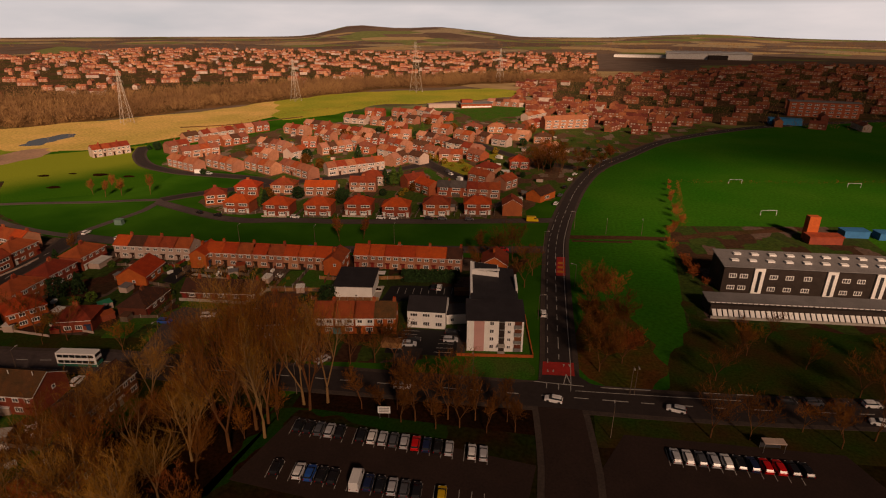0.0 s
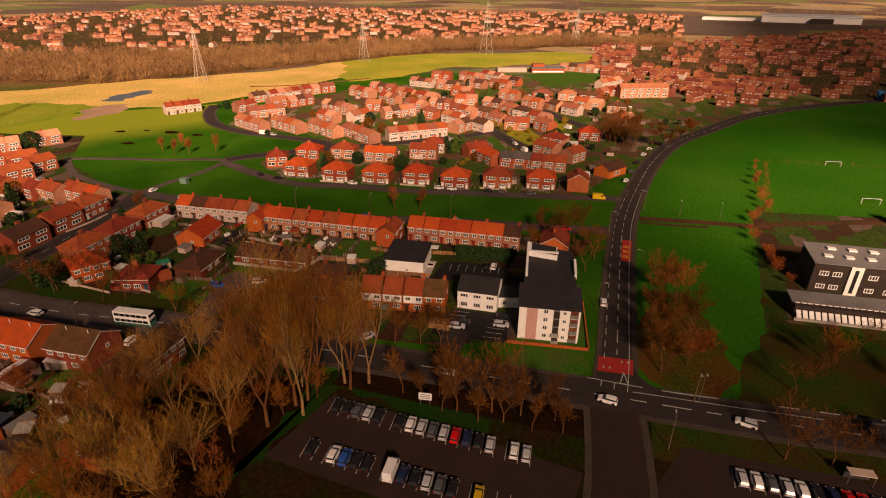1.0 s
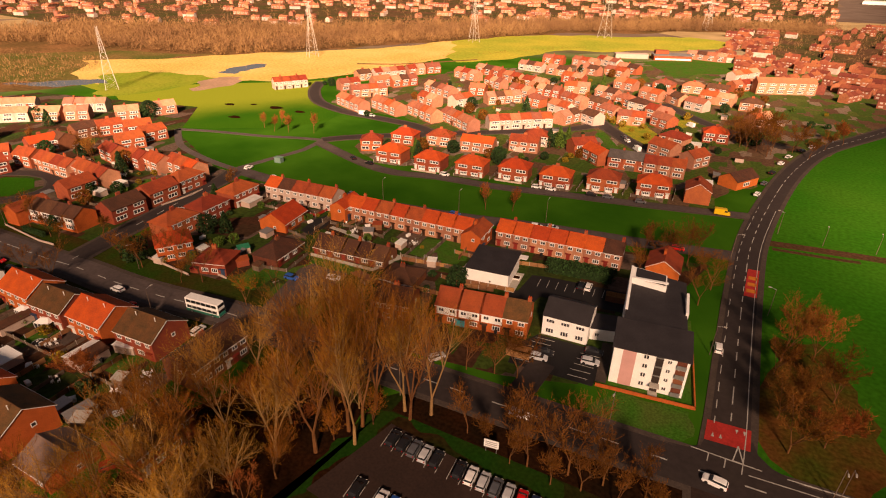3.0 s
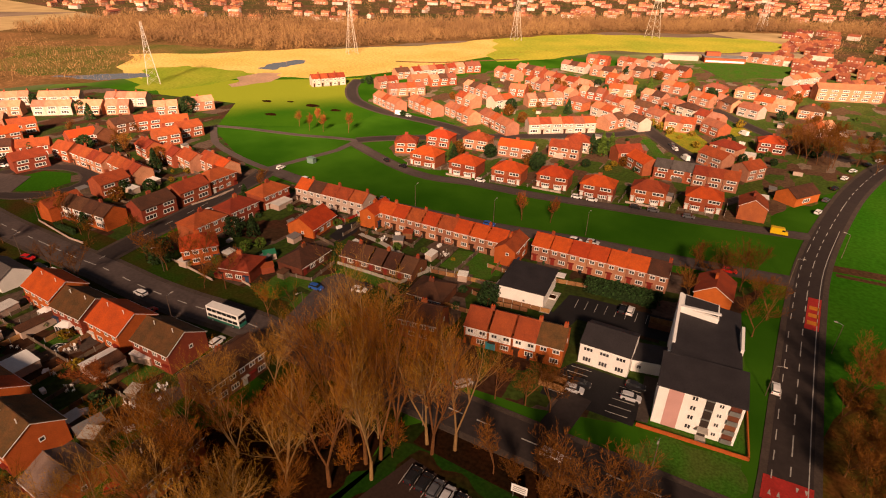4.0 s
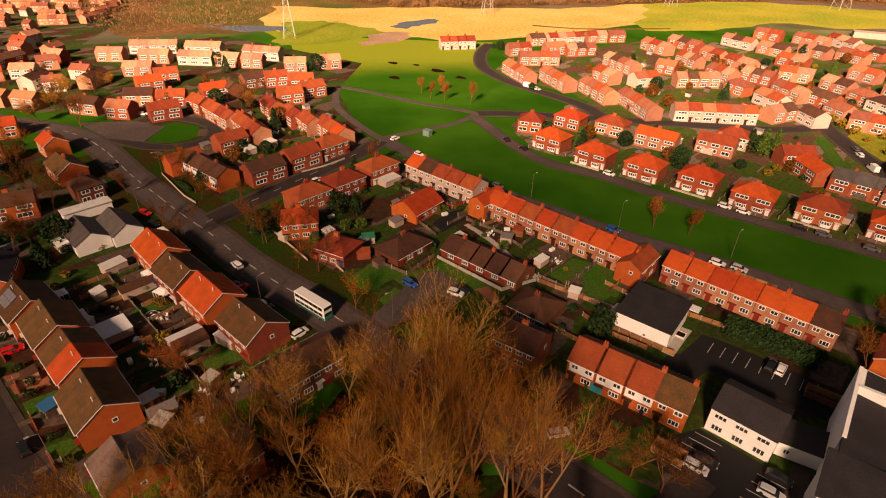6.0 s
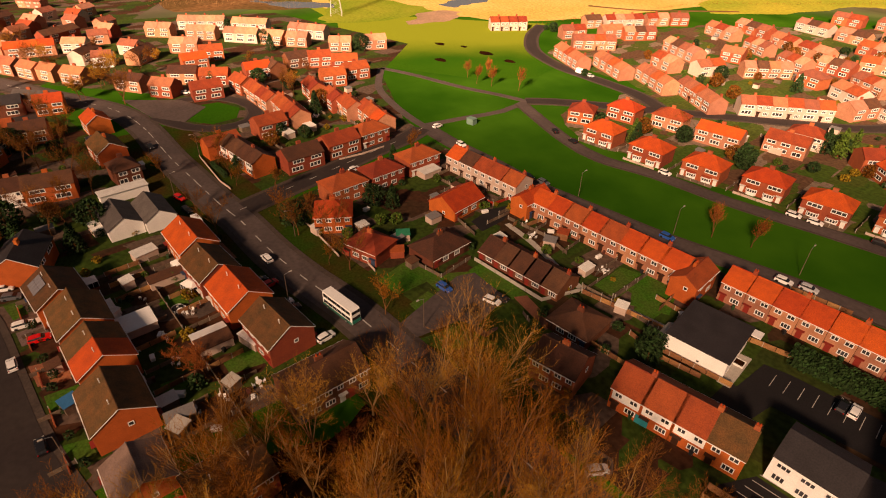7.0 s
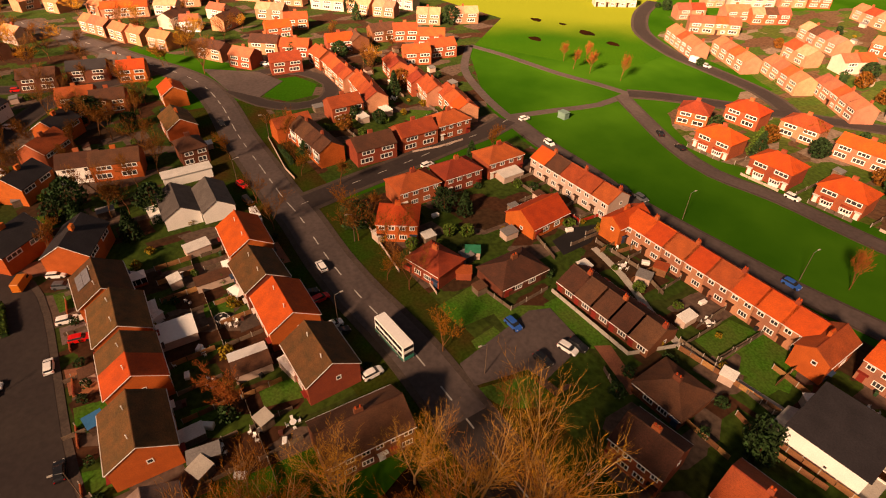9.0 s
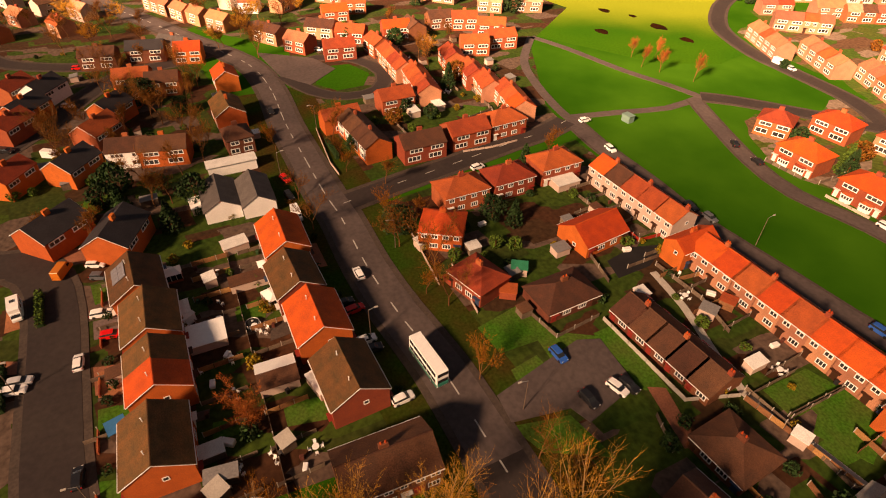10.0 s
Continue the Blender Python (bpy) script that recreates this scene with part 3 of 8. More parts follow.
WOOD_FLOOR = mat("brown_wood_floor", (0.20, 0.105, 0.045), rough=1.0, var=0.3, scale=0.02, fine=0.3, bump=0.2, coords="World", col2=(0.12, 0.075, 0.03), spec=0.0)
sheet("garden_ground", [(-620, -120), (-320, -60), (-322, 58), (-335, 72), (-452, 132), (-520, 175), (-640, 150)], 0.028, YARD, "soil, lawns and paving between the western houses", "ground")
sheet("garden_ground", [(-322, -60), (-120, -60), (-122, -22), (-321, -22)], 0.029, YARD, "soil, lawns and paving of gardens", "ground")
sheet("woodland_floor", [(-460, 160), (-425, 240), (-470, 300), (-447, 385), (-380, 490), (-235, 765), (-79, 885), (60, 945), (60, 1050), (-120, 1020), (-330, 860), (-520, 640), (-830, 440), (-720, 150)], 0.012, WOOD_FLOOR, "brown undergrowth of the bare woods", "ground", ragged=9.0)
sheet("town_ground", [(-1520, 500), (-810, 445), (-522, 645), (-330, 875), (-120, 1035), (60, 1060), (100, 1900), (-1500, 1900)], 0.010, TOWN_GROUND, "gardens and streets of the distant town", "ground")
sheet("town_ground", [(150, 540), (60, 640), (-30, 700), (-40, 880), (100, 1060), (520, 1500), (1300, 1100), (900, 500), (330, 600), (260, 560)], 0.011, TOWN_GROUND, "gardens and streets of the distant estate", "ground")
# fields beyond the estate
sheet("reed_field", [(-440, 250), (-362, 282), (-305, 330), (-282, 420), (-275, 500), (-180, 640), (-98, 750), (-102, 790), (-275, 690), (-373, 484), (-452, 380), (-520, 300)], 0.03, STRAW, "pale dry reed field in the sun", "field", ragged=9.0)
sheet("marsh", [(-520, 200), (-440, 236), (-400, 262), (-450, 300), (-470, 360), (-450, 392), (-560, 350), (-640, 260)], 0.02, MARSH, "rough brown marsh at the field's edge", "field", ragged=9.0)
LIME = mat("lime_meadow", (0.40, 0.36, 0.045), rough=1.0, var=0.2, scale=0.02, fine=0.4, bump=0.2, coords="World", col2=(0.27, 0.31, 0.035), spec=0.0)
sheet("meadow", [(-250, 478), (-180, 600), (-88, 680), (-20, 760), (-100, 800), (-275, 700), (-318, 602), (-285, 530)], 0.05, LIME, "lime-yellow sunlit meadow", "field", ragged=9.0)
ribbon("field_bank", [(-316, 421), (-285, 440), (-262, 470), (-240, 500)], 3.5, 0.35, WOOD_FLOOR, "low brown bank along the reeds", "bank")
# the sunlit tone of this grass is part of its colour
sheet("meadow", [(-220, 286), (-213, 262), (-222, 240), (-268, 210), (-294.6, 217), (-330, 218), (-368, 236), (-445, 246), (-362, 284), (-308, 332), (-292, 350), (-279, 325), (-259, 304), (-243, 294)], 0.025, SUNLIT_GRASS_BLEND, "grass with sunlit yellow-green painted in towards the reeds", "field")
sheet("meadow", [(-447.1, 272.2), (-430.6, 301.3), (-391.9, 310.7), (-356.8, 312.5), (-343.8, 304.4), (-361.8, 293.4), (-359.6, 263.5), (-364.8, 237.1), (-372.3, 225.7)], 0.045, MEADOW, "bright green field among the reeds", "field", ragged=3.0)
sheet("mud_flat", [(-342.5, 274.1), (-363.7, 297.3), (-363.5, 315.2), (-351.1, 326.7), (-336.2, 305.9), (-334.2, 286.7)], 0.047, PAVING_MUD, "pinkish mud at the edge of flood water", "mud", ragged=3.0)
for k, (cx, cy, r) in enumerate(((-259.5, 269.0, 3.2), (-240.7, 269.3, 2.4), (-263.3, 240.7, 2.6), (-289.5, 260.2, 2.4), (-277.0, 267.9, 1.6))):
    sheet("dark_patch", [(cx + r * 1.5 * math.cos(a) * (1 + 0.2 * math.sin(3 * a + k)), cy + r * math.sin(a)) for a in (2 * math.pi * i / 16 for i in range(16))], 0.05, LITTER, "dark oval patch in the grass", "bare patch")
for pts in ([(-380.6, 327.9), (-389.6, 350.9), (-386.4, 372.8), (-376.4, 374.6), (-370.0, 355.0), (-366.4, 331.4)], [(-468.5, 217.7), (-429.7, 264.1), (-412.8, 255.9), (-429.0, 229.3)]):
    sheet("pond", pts, 0.06, WATER, "shallow flood water lying in the field", "pond", ragged=2.0)

# ---- roads ----
MAIN = [(130, 130), (59, 119), (31, 115.5), (2, 113), (-44, 109), (-93, 105), (-114, 103), (-130, 100), (-146, 98), (-166, 97), (-178, 95.5), (-199, 94), (-222, 92.5), (-250, 92), (-272, 89), (-290, 82), (-318, 66), (-352, 48), (-400, 20)]
SIDE = [(6, 116), (6, 127), (5, 154), (4, 188), (4, 219), (7, 254), (14, 302), (26, 347), (47, 388), (81, 448), (136, 505), (188, 544), (300, 600)]
CROSS = [(-172, 99), (-176, 115), (-180, 133), (-185, 153), (-188, 168), (-192, 178)]
SOUTH = [(-192, 180), (-173, 179), (-151, 180), (-133, 180), (-107, 184), (-89, 187), (-58, 195), (-26, 201), (2, 207)]
NORTH = [(-190, 229), (-174, 223), (-150, 215), (-133, 213), (-115, 218), (-90, 221), (-69, 226), (-33, 234), (2, 243)]
PATH_A = [(-194, 180), (-191, 199), (-188, 216), (-191, 233)]
PATH_B = [(-191, 233), (-204, 229), (-221, 222), (-250, 214), (-268, 207)]
PATH_C = [(-268, 207), (-243, 190), (-221, 183.5), (-202, 180.5), (-192, 180)]
EAST = [(-191, 233), (-184, 242), (-171, 254), (-152, 270), (-125, 292), (-92, 320), (-83, 340), (-93, 368)]
CURVE = [(-290, 345), (-276, 322), (-256, 301), (-240, 291), (-217, 284), (-199, 283), (-169, 281), (-150, 273)]
LANE = [(-100, 395), (-93, 368), (-84, 347), (-67, 324), (-49, 303), (-38, 290)]
LANE_E = [(-60, 412), (-46, 394), (-33, 378), (-18, 364), (12, 345)]
CLOSE = [(-85, 46), (-112, 40), (-132, 37.5), (-154, 35), (-166, 32), (-173, 27), (-176, 18), (-180, -30)]
FAR_L = [(-215, -2), (-236, 14), (-252, 23), (-268, 31), (-284, 42), (-290, 60), (-296, 74)]
FAR_M = [(-340, -20), (-313, -2), (-300, 20), (-292, 45)]
GREEN_RD = [(-262, 98), (-244, 106), (-236, 116), (-238, 128), (-252, 134), (-268, 128), (-276, 114), (-270, 100)]
ACCESS = [(6, 112), (8, 97), (9, 80), (8, 40), (6, -60)]
for k, (pts, w, lab) in enumerate(((MAIN, 8.6, "worn grey-brown main road"), (SIDE, 7.2, "dark asphalt side road"), (CROSS, 7.0, "residential asphalt street"), (SOUTH, 5.4, "asphalt street along the green"), (NORTH, 4.6, "asphalt street along the green"),
                    (EAST, 6.0, "residential asphalt street"), (CURVE, 6.0, "curved residential street"), (LANE, 7.0, "residential asphalt street"), (LANE_E, 6.0, "residential asphalt street"), (CLOSE, 9.0, "quiet asphalt close"),
                    (FAR_L, 7.0, "residential asphalt street"), (FAR_M, 6.0, "residential asphalt street"), (GREEN_RD, 5.0, "narrow asphalt loop round a green"), (ACCESS, 10.0, "brown tarmac access road"))):
    ribbon("pavement", pts, w + (1.6 if pts in (NORTH, SOUTH, GREEN_RD) else 2.8), 0.150 - 0.002 * k, PAVING, "concrete footway with kerb", "pavement")
    ribbon("road", pts, w, 0.185 - 0.002 * k, CARPARK if pts is ACCESS else ASPHALT_WORN if pts in (MAIN, SOUTH, NORTH) else ASPHALT, lab, "road")
# darker overlay: the shade on the eastern stretch is put into the asphalt colour
ribbon("road", MAIN[:6], 8.6, 0.187, ASPHALT, "eastern main road with cloud shade painted dark", "road")
for pts in (PATH_A, PATH_B, PATH_C):
    ribbon("path", pts, 3.4, 0.09 + 0.005 * len(pts), ASPHALT_WORN, "tarmac path across the grass", "path")
sheet("road_apron", [(-262, 97), (-250, 106), (-262, 118), (-276, 112), (-290, 92)], 0.19, ASPHALT_WORN, "wide worn road junction", "road")
TRACK = mat("muddy_track", (0.085, 0.040, 0.024), rough=1.0, var=0.3, scale=0.1, fine=1.0, bump=0.2, coords="World", col2=(0.05, 0.038, 0.014), spec=0.0)
ribbon("centre_line", MAIN, 0.28, 0.20, LINE, "broken white centre line", "road marking", dash=(3.5, 4.5))
ribbon("centre_line", SIDE, 0.22, 0.20, LINE, "broken white centre line", "road marking", dash=(4.0, 3.0))
ribbon("centre_line", CROSS, 0.2, 0.20, LINE, "broken white centre line", "road marking", dash=(3.0, 6.0))
ribbon("edge_line", SIDE[:6], 0.18, 0.20, LINE, "thin white edge line", "road marking", shift=2.9, dash=(3.0, 3.0))
ribbon("edge_line", SIDE[:6], 0.18, 0.20, LINE, "thin white edge line", "road marking", shift=-2.9)
ribbon("edge_line", [(0, 118.2), (16, 119.0), (40, 122.0), (60, 124.5)], 0.25, 0.20, LINE, "white edge line", "road marking", dash=(1.0, 0.5))
ribbon("edge_line", [(10, 116.4), (31, 118.6), (48, 120.6)], 0.2, 0.20, LINE, "white hatching border", "road marking")
sheet("junction_mouth", [(-4.5, 117.0), (-0.5, 117.8), (1.6, 119.6), (2.5, 124.0), (10.2, 125.2), (11.2, 122.4), (13.6, 120.2), (18.0, 119.0), (17.0, 117.0)], 0.188, ASPHALT, "flared tarmac mouth of the side road", "road")
ribbon("track", [(8, 222.5), (24, 225.5), (40, 228), (52, 230), (66, 238), (104, 253)], 4.4, 0.06, TRACK, "brown muddy track across the playing field", "track")
ribbon("track_edge", [(10, 218.6), (24, 220.5), (34, 222.5)], 2.0, 0.05, TRACK, "strip of worn brown grass beside the track", "track")
sheet("red_surface", [(1.9, 121.5), (9.9, 122.5), (9.7, 128.4), (1.8, 127.4)], 0.195, REDROAD, "red anti-skid patch at the junction", "road marking")
sheet("red_surface", [(4.3, 182.5), (7.5, 182.8), (7.3, 200), (4.2, 199.7)], 0.195, REDROAD, "red box marking on the road", "road marking")
for k in range(3):
    sheet("text_bar", [(4.7, 185 + 4 * k), (7.1, 185.2 + 4 * k), (7.1, 187.2 + 4 * k), (4.7, 187 + 4 * k)], 0.2, YELLOW, "worn orange lettering bar on the road", "road marking")
sheet("car_park", [(-56, 74), (0, 71), (2, 90), (-20, 92), (-52, 94)], 0.07, CARPARK, "brown tarmac car park with white bays", "car park")
sheet("car_park", [(14, 76), (70, 82), (70, 92), (64, 106), (20, 103), (14, 90)], 0.07, CARPARK, "dark tarmac car park", "car park")
sheet("car_park", [(-104.2, 110.0), (-110.1, 130.1), (-108.7, 134.6), (-97.2, 134.4), (-93.5, 122.4), (-97.2, 120.8), (-98.4, 109.9)], 0.19, ASPHALT_WORN, "worn tarmac parking court", "car park")
sheet("rear_lane", [(-127.9, 149.6), (-130.0, 158.2), (-127.9, 166.5), (-123.0, 157.7), (-122.1, 148.6)], 0.09, ASPHALT_NEW, "dark tarmac rear lane", "lane")
for k, pts in enumerate(([(-120.1, 113.5), (-123.2, 125.3), (-112.9, 127.7), (-112.6, 114.8)], [(-108.3, 114.9), (-109.7, 121.1), (-105.3, 121.6), (-104.7, 114.8)], [(-87.8, 155.0), (-88.6, 166.2), (-82.4, 168.8), (-81.3, 155.2)],
                         [(-76.3, 154.0), (-77.3, 164.4), (-72.2, 164.5), (-71.8, 154.9)], [(-97.8, 109.5), (-96.0, 120.0), (-86.6, 122.6), (-91.8, 112.1)], [(-110.4, 134.2), (-110.9, 139.2), (-93.3, 139.4), (-95.7, 135.1)],
                         [(-161.5, 41.0), (-161.3, 44.1), (-155.3, 45.2), (-154.6, 42.4)], [(-116.3, 74.5), (-115.3, 81.7), (-110.3, 82.1), (-111.5, 74.6)], [(-143.3, 69.0), (-144.2, 73.7), (-139.4, 74.8), (-139.1, 69.2)], [(-197.4, 36.8), (-198.2, 42.1), (-189.6, 43.3), (-189.7, 36.2)],
                         [(-85.5, 159.9), (-82.9, 173.0), (-76.9, 171.2), (-80.5, 159.8)], [(-82.3, 162.5), (-76.4, 173.8), (-70.5, 160.2), (-78.0, 155.9)], [(-108.1, 137.2), (-101.1, 139.0), (-107.0, 123.1), (-115.9, 123.1)], [(-215.2, 151.6), (-210.5, 157.9), (-201.6, 151.7), (-208.0, 146.4)], [(-44.6, 327.2), (-37.9, 322.7), (-30.2, 310.3), (-39.4, 311.8)])):
    sheet("lawn", pts, 0.075 + 0.001 * k, LAWN, "small green lawn between fences", "lawn")
sheet("small_green", [(-266, 112), (-250, 108), (-242, 114), (-243, 124), (-253, 129), (-265, 124)], 0.09, GRASS, "oval green ringed by a road", "lawn")
for k, pts in enumerate(([(-176.4, 36.9), (-174.3, 30.3), (-169.7, 40.3), (-173.4, 44.8)], [(-137.0, 43.4), (-135.9, 48.2), (-129.0, 50.3), (-130.0, 44.3)], [(-159.2, 81.3), (-158.4, 89.1), (-149.4, 89.8), (-149.8, 83.6)], [(-144.8, 27.2), (-142.3, 33.5), (-139.4, 33.9), (-141.1, 27.9)])):
    sheet("driveway", pts, 0.08 + 0.001 * k, BRICK_PAVING, "red block-paved driveway", "driveway")

sheet("sports_pitch", [(-109.3, 578.9), (-86.3, 541.7), (-71.5, 516.2), (-54.3, 540.4), (-22.0, 560.2), (-24.1, 610.8), (-54.5, 648.7), (-73.0, 623.9), (-89.0, 601.5)], 0.06, LAWN, "green school sports pitch among houses", "pitch")
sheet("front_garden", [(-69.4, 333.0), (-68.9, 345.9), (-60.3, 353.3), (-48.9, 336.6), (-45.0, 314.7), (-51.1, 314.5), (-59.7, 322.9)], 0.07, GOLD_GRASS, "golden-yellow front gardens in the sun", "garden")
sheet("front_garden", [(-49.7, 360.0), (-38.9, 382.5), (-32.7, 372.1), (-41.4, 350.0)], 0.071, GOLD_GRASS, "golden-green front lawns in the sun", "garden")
sheet("front_garden", [(-77.1, 319.3), (-74.0, 324.3), (-59.5, 299.4), (-61.5, 292.9)], 0.072, LAWN, "green front lawns along the lane", "garden")
LEAFY = mat("leaf_strewn_grass", (0.11, 0.045, 0.012), rough=1.0, var=0.35, scale=0.12, fine=1.2, bump=0.3, coords="World", col2=(0.05, 0.06, 0.008), spec=0.0)
sheet("leafy_grass", [(13, 121), (25, 119), (33, 128), (31, 142), (27, 156), (22, 168), (13, 166), (11, 140)], 0.05, LEAFY, "grass strewn with fallen russet leaves under trees", "ground", ragged=2.0)
sheet("leafy_grass", [(-21.6, 113.8), (-16.1, 127.1), (-1.7, 127.8), (0.4, 121.3), (-8.6, 115.5)], 0.055, LAWN, "green lawn before the flats", "ground", ragged=1.0)
for k, pts in enumerate(([(-126.2, 46.4), (-126.2, 50.5), (-123.7, 50.9), (-123.8, 47.3)], [(-112.4, 46.1), (-111.5, 49.8), (-107.2, 50.5), (-108.1, 45.9)], [(-143.2, 69.8), (-142.3, 75.0), (-138.3, 74.7), (-139.2, 69.7)], [(-116.8, 63.0), (-116.4, 67.8), (-112.9, 67.4), (-113.6, 62.9)])):
    sheet("lawn", pts, 0.095 + 0.001 * k, LAWN, "small garden lawn beside a house", "lawn")
for k, pts in enumerate(([(-120.0, 59.0), (-119.9, 62.7), (-118.0, 62.5), (-118.0, 59.3)], [(-137.4, 75.4), (-137.4, 79.9), (-132.3, 80.0), (-131.6, 74.7)])):
    sheet("patio", pts, 0.1 + 0.001 * k, PAVING, "paved patio behind a house", "patio")
CLEAR = [(-127.8, 111.1), (-113.1, 142.1), (-91.6, 140.5), (-86.5, 128.1), (-84.0, 121.3), (-91.0, 103.6)]


# ---- houses ----
WINDOW_CACHE = {}


def window_meshes(w, h, bars, fine):
    """A frame with its mullions in one piece, and the pane behind it; plain windows carry the glass in the same mesh."""
    key = (w, h, bars, fine)
    if key not in WINDOW_CACHE:
        t, m = (0.15, 0.06) if fine else (0.2, 0.09)
        xs = [-w / 2, -w / 2 + t]
        for i in range(1, bars):
            xs += [-w / 2 + w * i / bars - m, -w / 2 + w * i / bars + m]
        xs += [w / 2 - t, w / 2]
        zs = [0, t, h - t, h]
        s = Shape()
        n = len(xs)
        for y in (-0.07, -0.012):
            s.v.extend((x, y, z) for z in zs for x in xs)
        far = n * 4

        def quad(*ids, mi=0):
            s.f.append(ids)
            s.m.append(mi)
        for j in range(3):
            for i in range(n - 1):
                a = j * n + i
                if j == 1 and i % 2:
                    for p, q in ((a + 1, a), (a + n + 1, a + 1), (a + n, a + n + 1), (a, a + n)):
                        quad(p, q, q + far, p + far)
                    if not fine:
                        quad(a + far, a + 1 + far, a + n + 1 + far, a + n + far, mi=1)
                else:
                    quad(a, a + 1, a + n + 1, a + n)
        for i in range(n - 1):
            quad(i + 1, i, i + far, i + 1 + far)
            quad(3 * n + i, 3 * n + i + 1, 3 * n + i + 1 + far, 3 * n + i + far)
        for j in range(3):
            quad(j * n, j * n + n, j * n + n + far, j * n + far)
            quad(j * n + 2 * n - 1, j * n + n - 1, j * n + n - 1 + far, j * n + 2 * n - 1 + far)
        p = Shape().box(-w / 2 + 0.02, -0.03, 0.02, w / 2 - 0.02, -0.013, h - 0.02)
        WINDOW_CACHE[key] = (s.mesh("window", [WHITE, GLASS]), p.mesh("pane", GLASS) if fine else None)
    return WINDOW_CACHE[key]


def window(parent, x, y, z, rz, w, h, bars=2, fine=True):
    f, p = window_meshes(w, h, bars, fine)
    ob = part("window", f, parent, pose(x, y, z, 0, 0, rz))
    if fine:
        part("pane", p, ob)
    return ob


DOOR_CACHE = {}


def front_door(parent, x, y, rz, k=0):
    if k not in DOOR_CACHE:
        s = Shape().box(-0.5, -0.06, 0, 0.5, 0.02, 2.1).box(-0.58, -0.08, 0, -0.5, 0.02, 2.18).box(0.5, -0.08, 0, 0.58, 0.02, 2.18).box(-0.58, -0.08, 2.1, 0.58, 0.02, 2.18)
        s.box(-0.9, -0.75, 2.3, 0.9, 0.0, 2.4)
        DOOR_CACHE[k] = s.mesh("front_door", DOOR_MATS[k % len(DOOR_MATS)])
    return part("front_door", DOOR_CACHE[k], parent, pose(x, y, 0, 0, 0, rz))


BAYS = []


def bay_window(parent, x, y):
    """A white bay with canted sides, a band of glass and a lean-to roof."""
    if not BAYS:
        a = [(-1.6, 0), (-1.1, -0.8), (1.1, -0.8), (1.6, 0)]
        ring = lambda z, k=1.0: [(p * k, q * k + 0.02, z) for p, q in a]
        s = Shape().solid(ring(0), ring(0.8)).solid(ring(0.8, 0.97), ring(1.05, 0.97), 0)
        s.solid(ring(1.05, 0.95), ring(1.9, 0.95), 1).solid(ring(1.9), ring(2.2))
        for p, q in ((-1.55, -0.04), (-1.08, -0.77), (-0.36, -0.77), (0.36, -0.77), (1.08, -0.77), (1.55, -0.04)):
            s.box(p - 0.09, q - 0.05, 1.0, p + 0.09, q + 0.07, 1.92)
        s.solid(ring(2.2, 1.08), [(-1.5, -0.1, 2.7), (-1.0, -0.15, 2.7), (1.0, -0.15, 2.7), (1.5, 0.0, 2.7)], 2)
        BAYS.append(s.mesh("bay_window", [WHITE, GLASS, TILE_RED]))
    return part("bay_window", BAYS[0], parent, pose(x, y, 0))


def gable_walls(L, D, he, hr):
    s = Shape()
    a = [(-L / 2, -D / 2, -0.2), (L / 2, -D / 2, -0.2), (L / 2, D / 2, -0.2), (-L / 2, D / 2, -0.2)]
    s.poly([(-L / 2, -D / 2, -0.2), (L / 2, -D / 2, -0.2), (L / 2, -D / 2, he), (-L / 2, -D / 2, he)])
    s.poly([(L / 2, D / 2, -0.2), (-L / 2, D / 2, -0.2), (-L / 2, D / 2, he), (L / 2, D / 2, he)])
    s.poly([(L / 2, -D / 2, -0.2), (L / 2, D / 2, -0.2), (L / 2, D / 2, he), (L / 2, 0, hr - 0.08), (L / 2, -D / 2, he)])
    s.poly([(-L / 2, D / 2, -0.2), (-L / 2, -D / 2, -0.2), (-L / 2, -D / 2, he), (-L / 2, 0, hr - 0.08), (-L / 2, D / 2, he)])
    return s


def gable_roof(L, D, he, hr, over=0.3, end=0.15):
    """One folded slab over both slopes."""
    k = (hr - he) / (D / 2)
    x0, x1, y, ze, t = -L / 2 - end, L / 2 + end, D / 2 + over, he - over * k, 0.16
    outline = [(-y, ze), (0, hr), (y, ze), (y, ze + t), (0, hr + t), (-y, ze + t)]
    s = Shape()
    s.v.extend((x, a, b) for x in (x0, x1) for a, b in outline)
    for i in range(6):
        j = (i + 1) % 6
        s.f.append((i, 6 + i, 6 + j, j))
    s.f += [(0, 1, 4, 5), (1, 2, 3, 4), (11, 10, 7, 6), (10, 9, 8, 7)]
    s.m = [0] * len(s.f)
    return s


def hip_roof(L, D, he, hr, over=0.35, ridge=None):
    s = Shape()
    r = max(0.15, (L - D) / 2 if ridge is None else ridge / 2)
    a, b, t = L / 2 + over, D / 2 + over, 0.16
    ze = he - 0.08
    c = [(-a, -b, ze), (a, -b, ze), (a, b, ze), (-a, b, ze)]
    ct = [(x, y, z + t) for x, y, z in c]
    p, q = (-r, 0, hr + t), (r, 0, hr + t)
    s.poly(c[::-1])
    for i in range(4):
        s.poly([c[i], c[(i + 1) % 4], ct[(i + 1) % 4], ct[i]])
    s.poly([ct[0], ct[1], q, p]).poly([ct[1], ct[2], q]).poly([ct[2], ct[3], p, q]).poly([ct[3], ct[0], p])
    return s


CHIMNEYS = {}


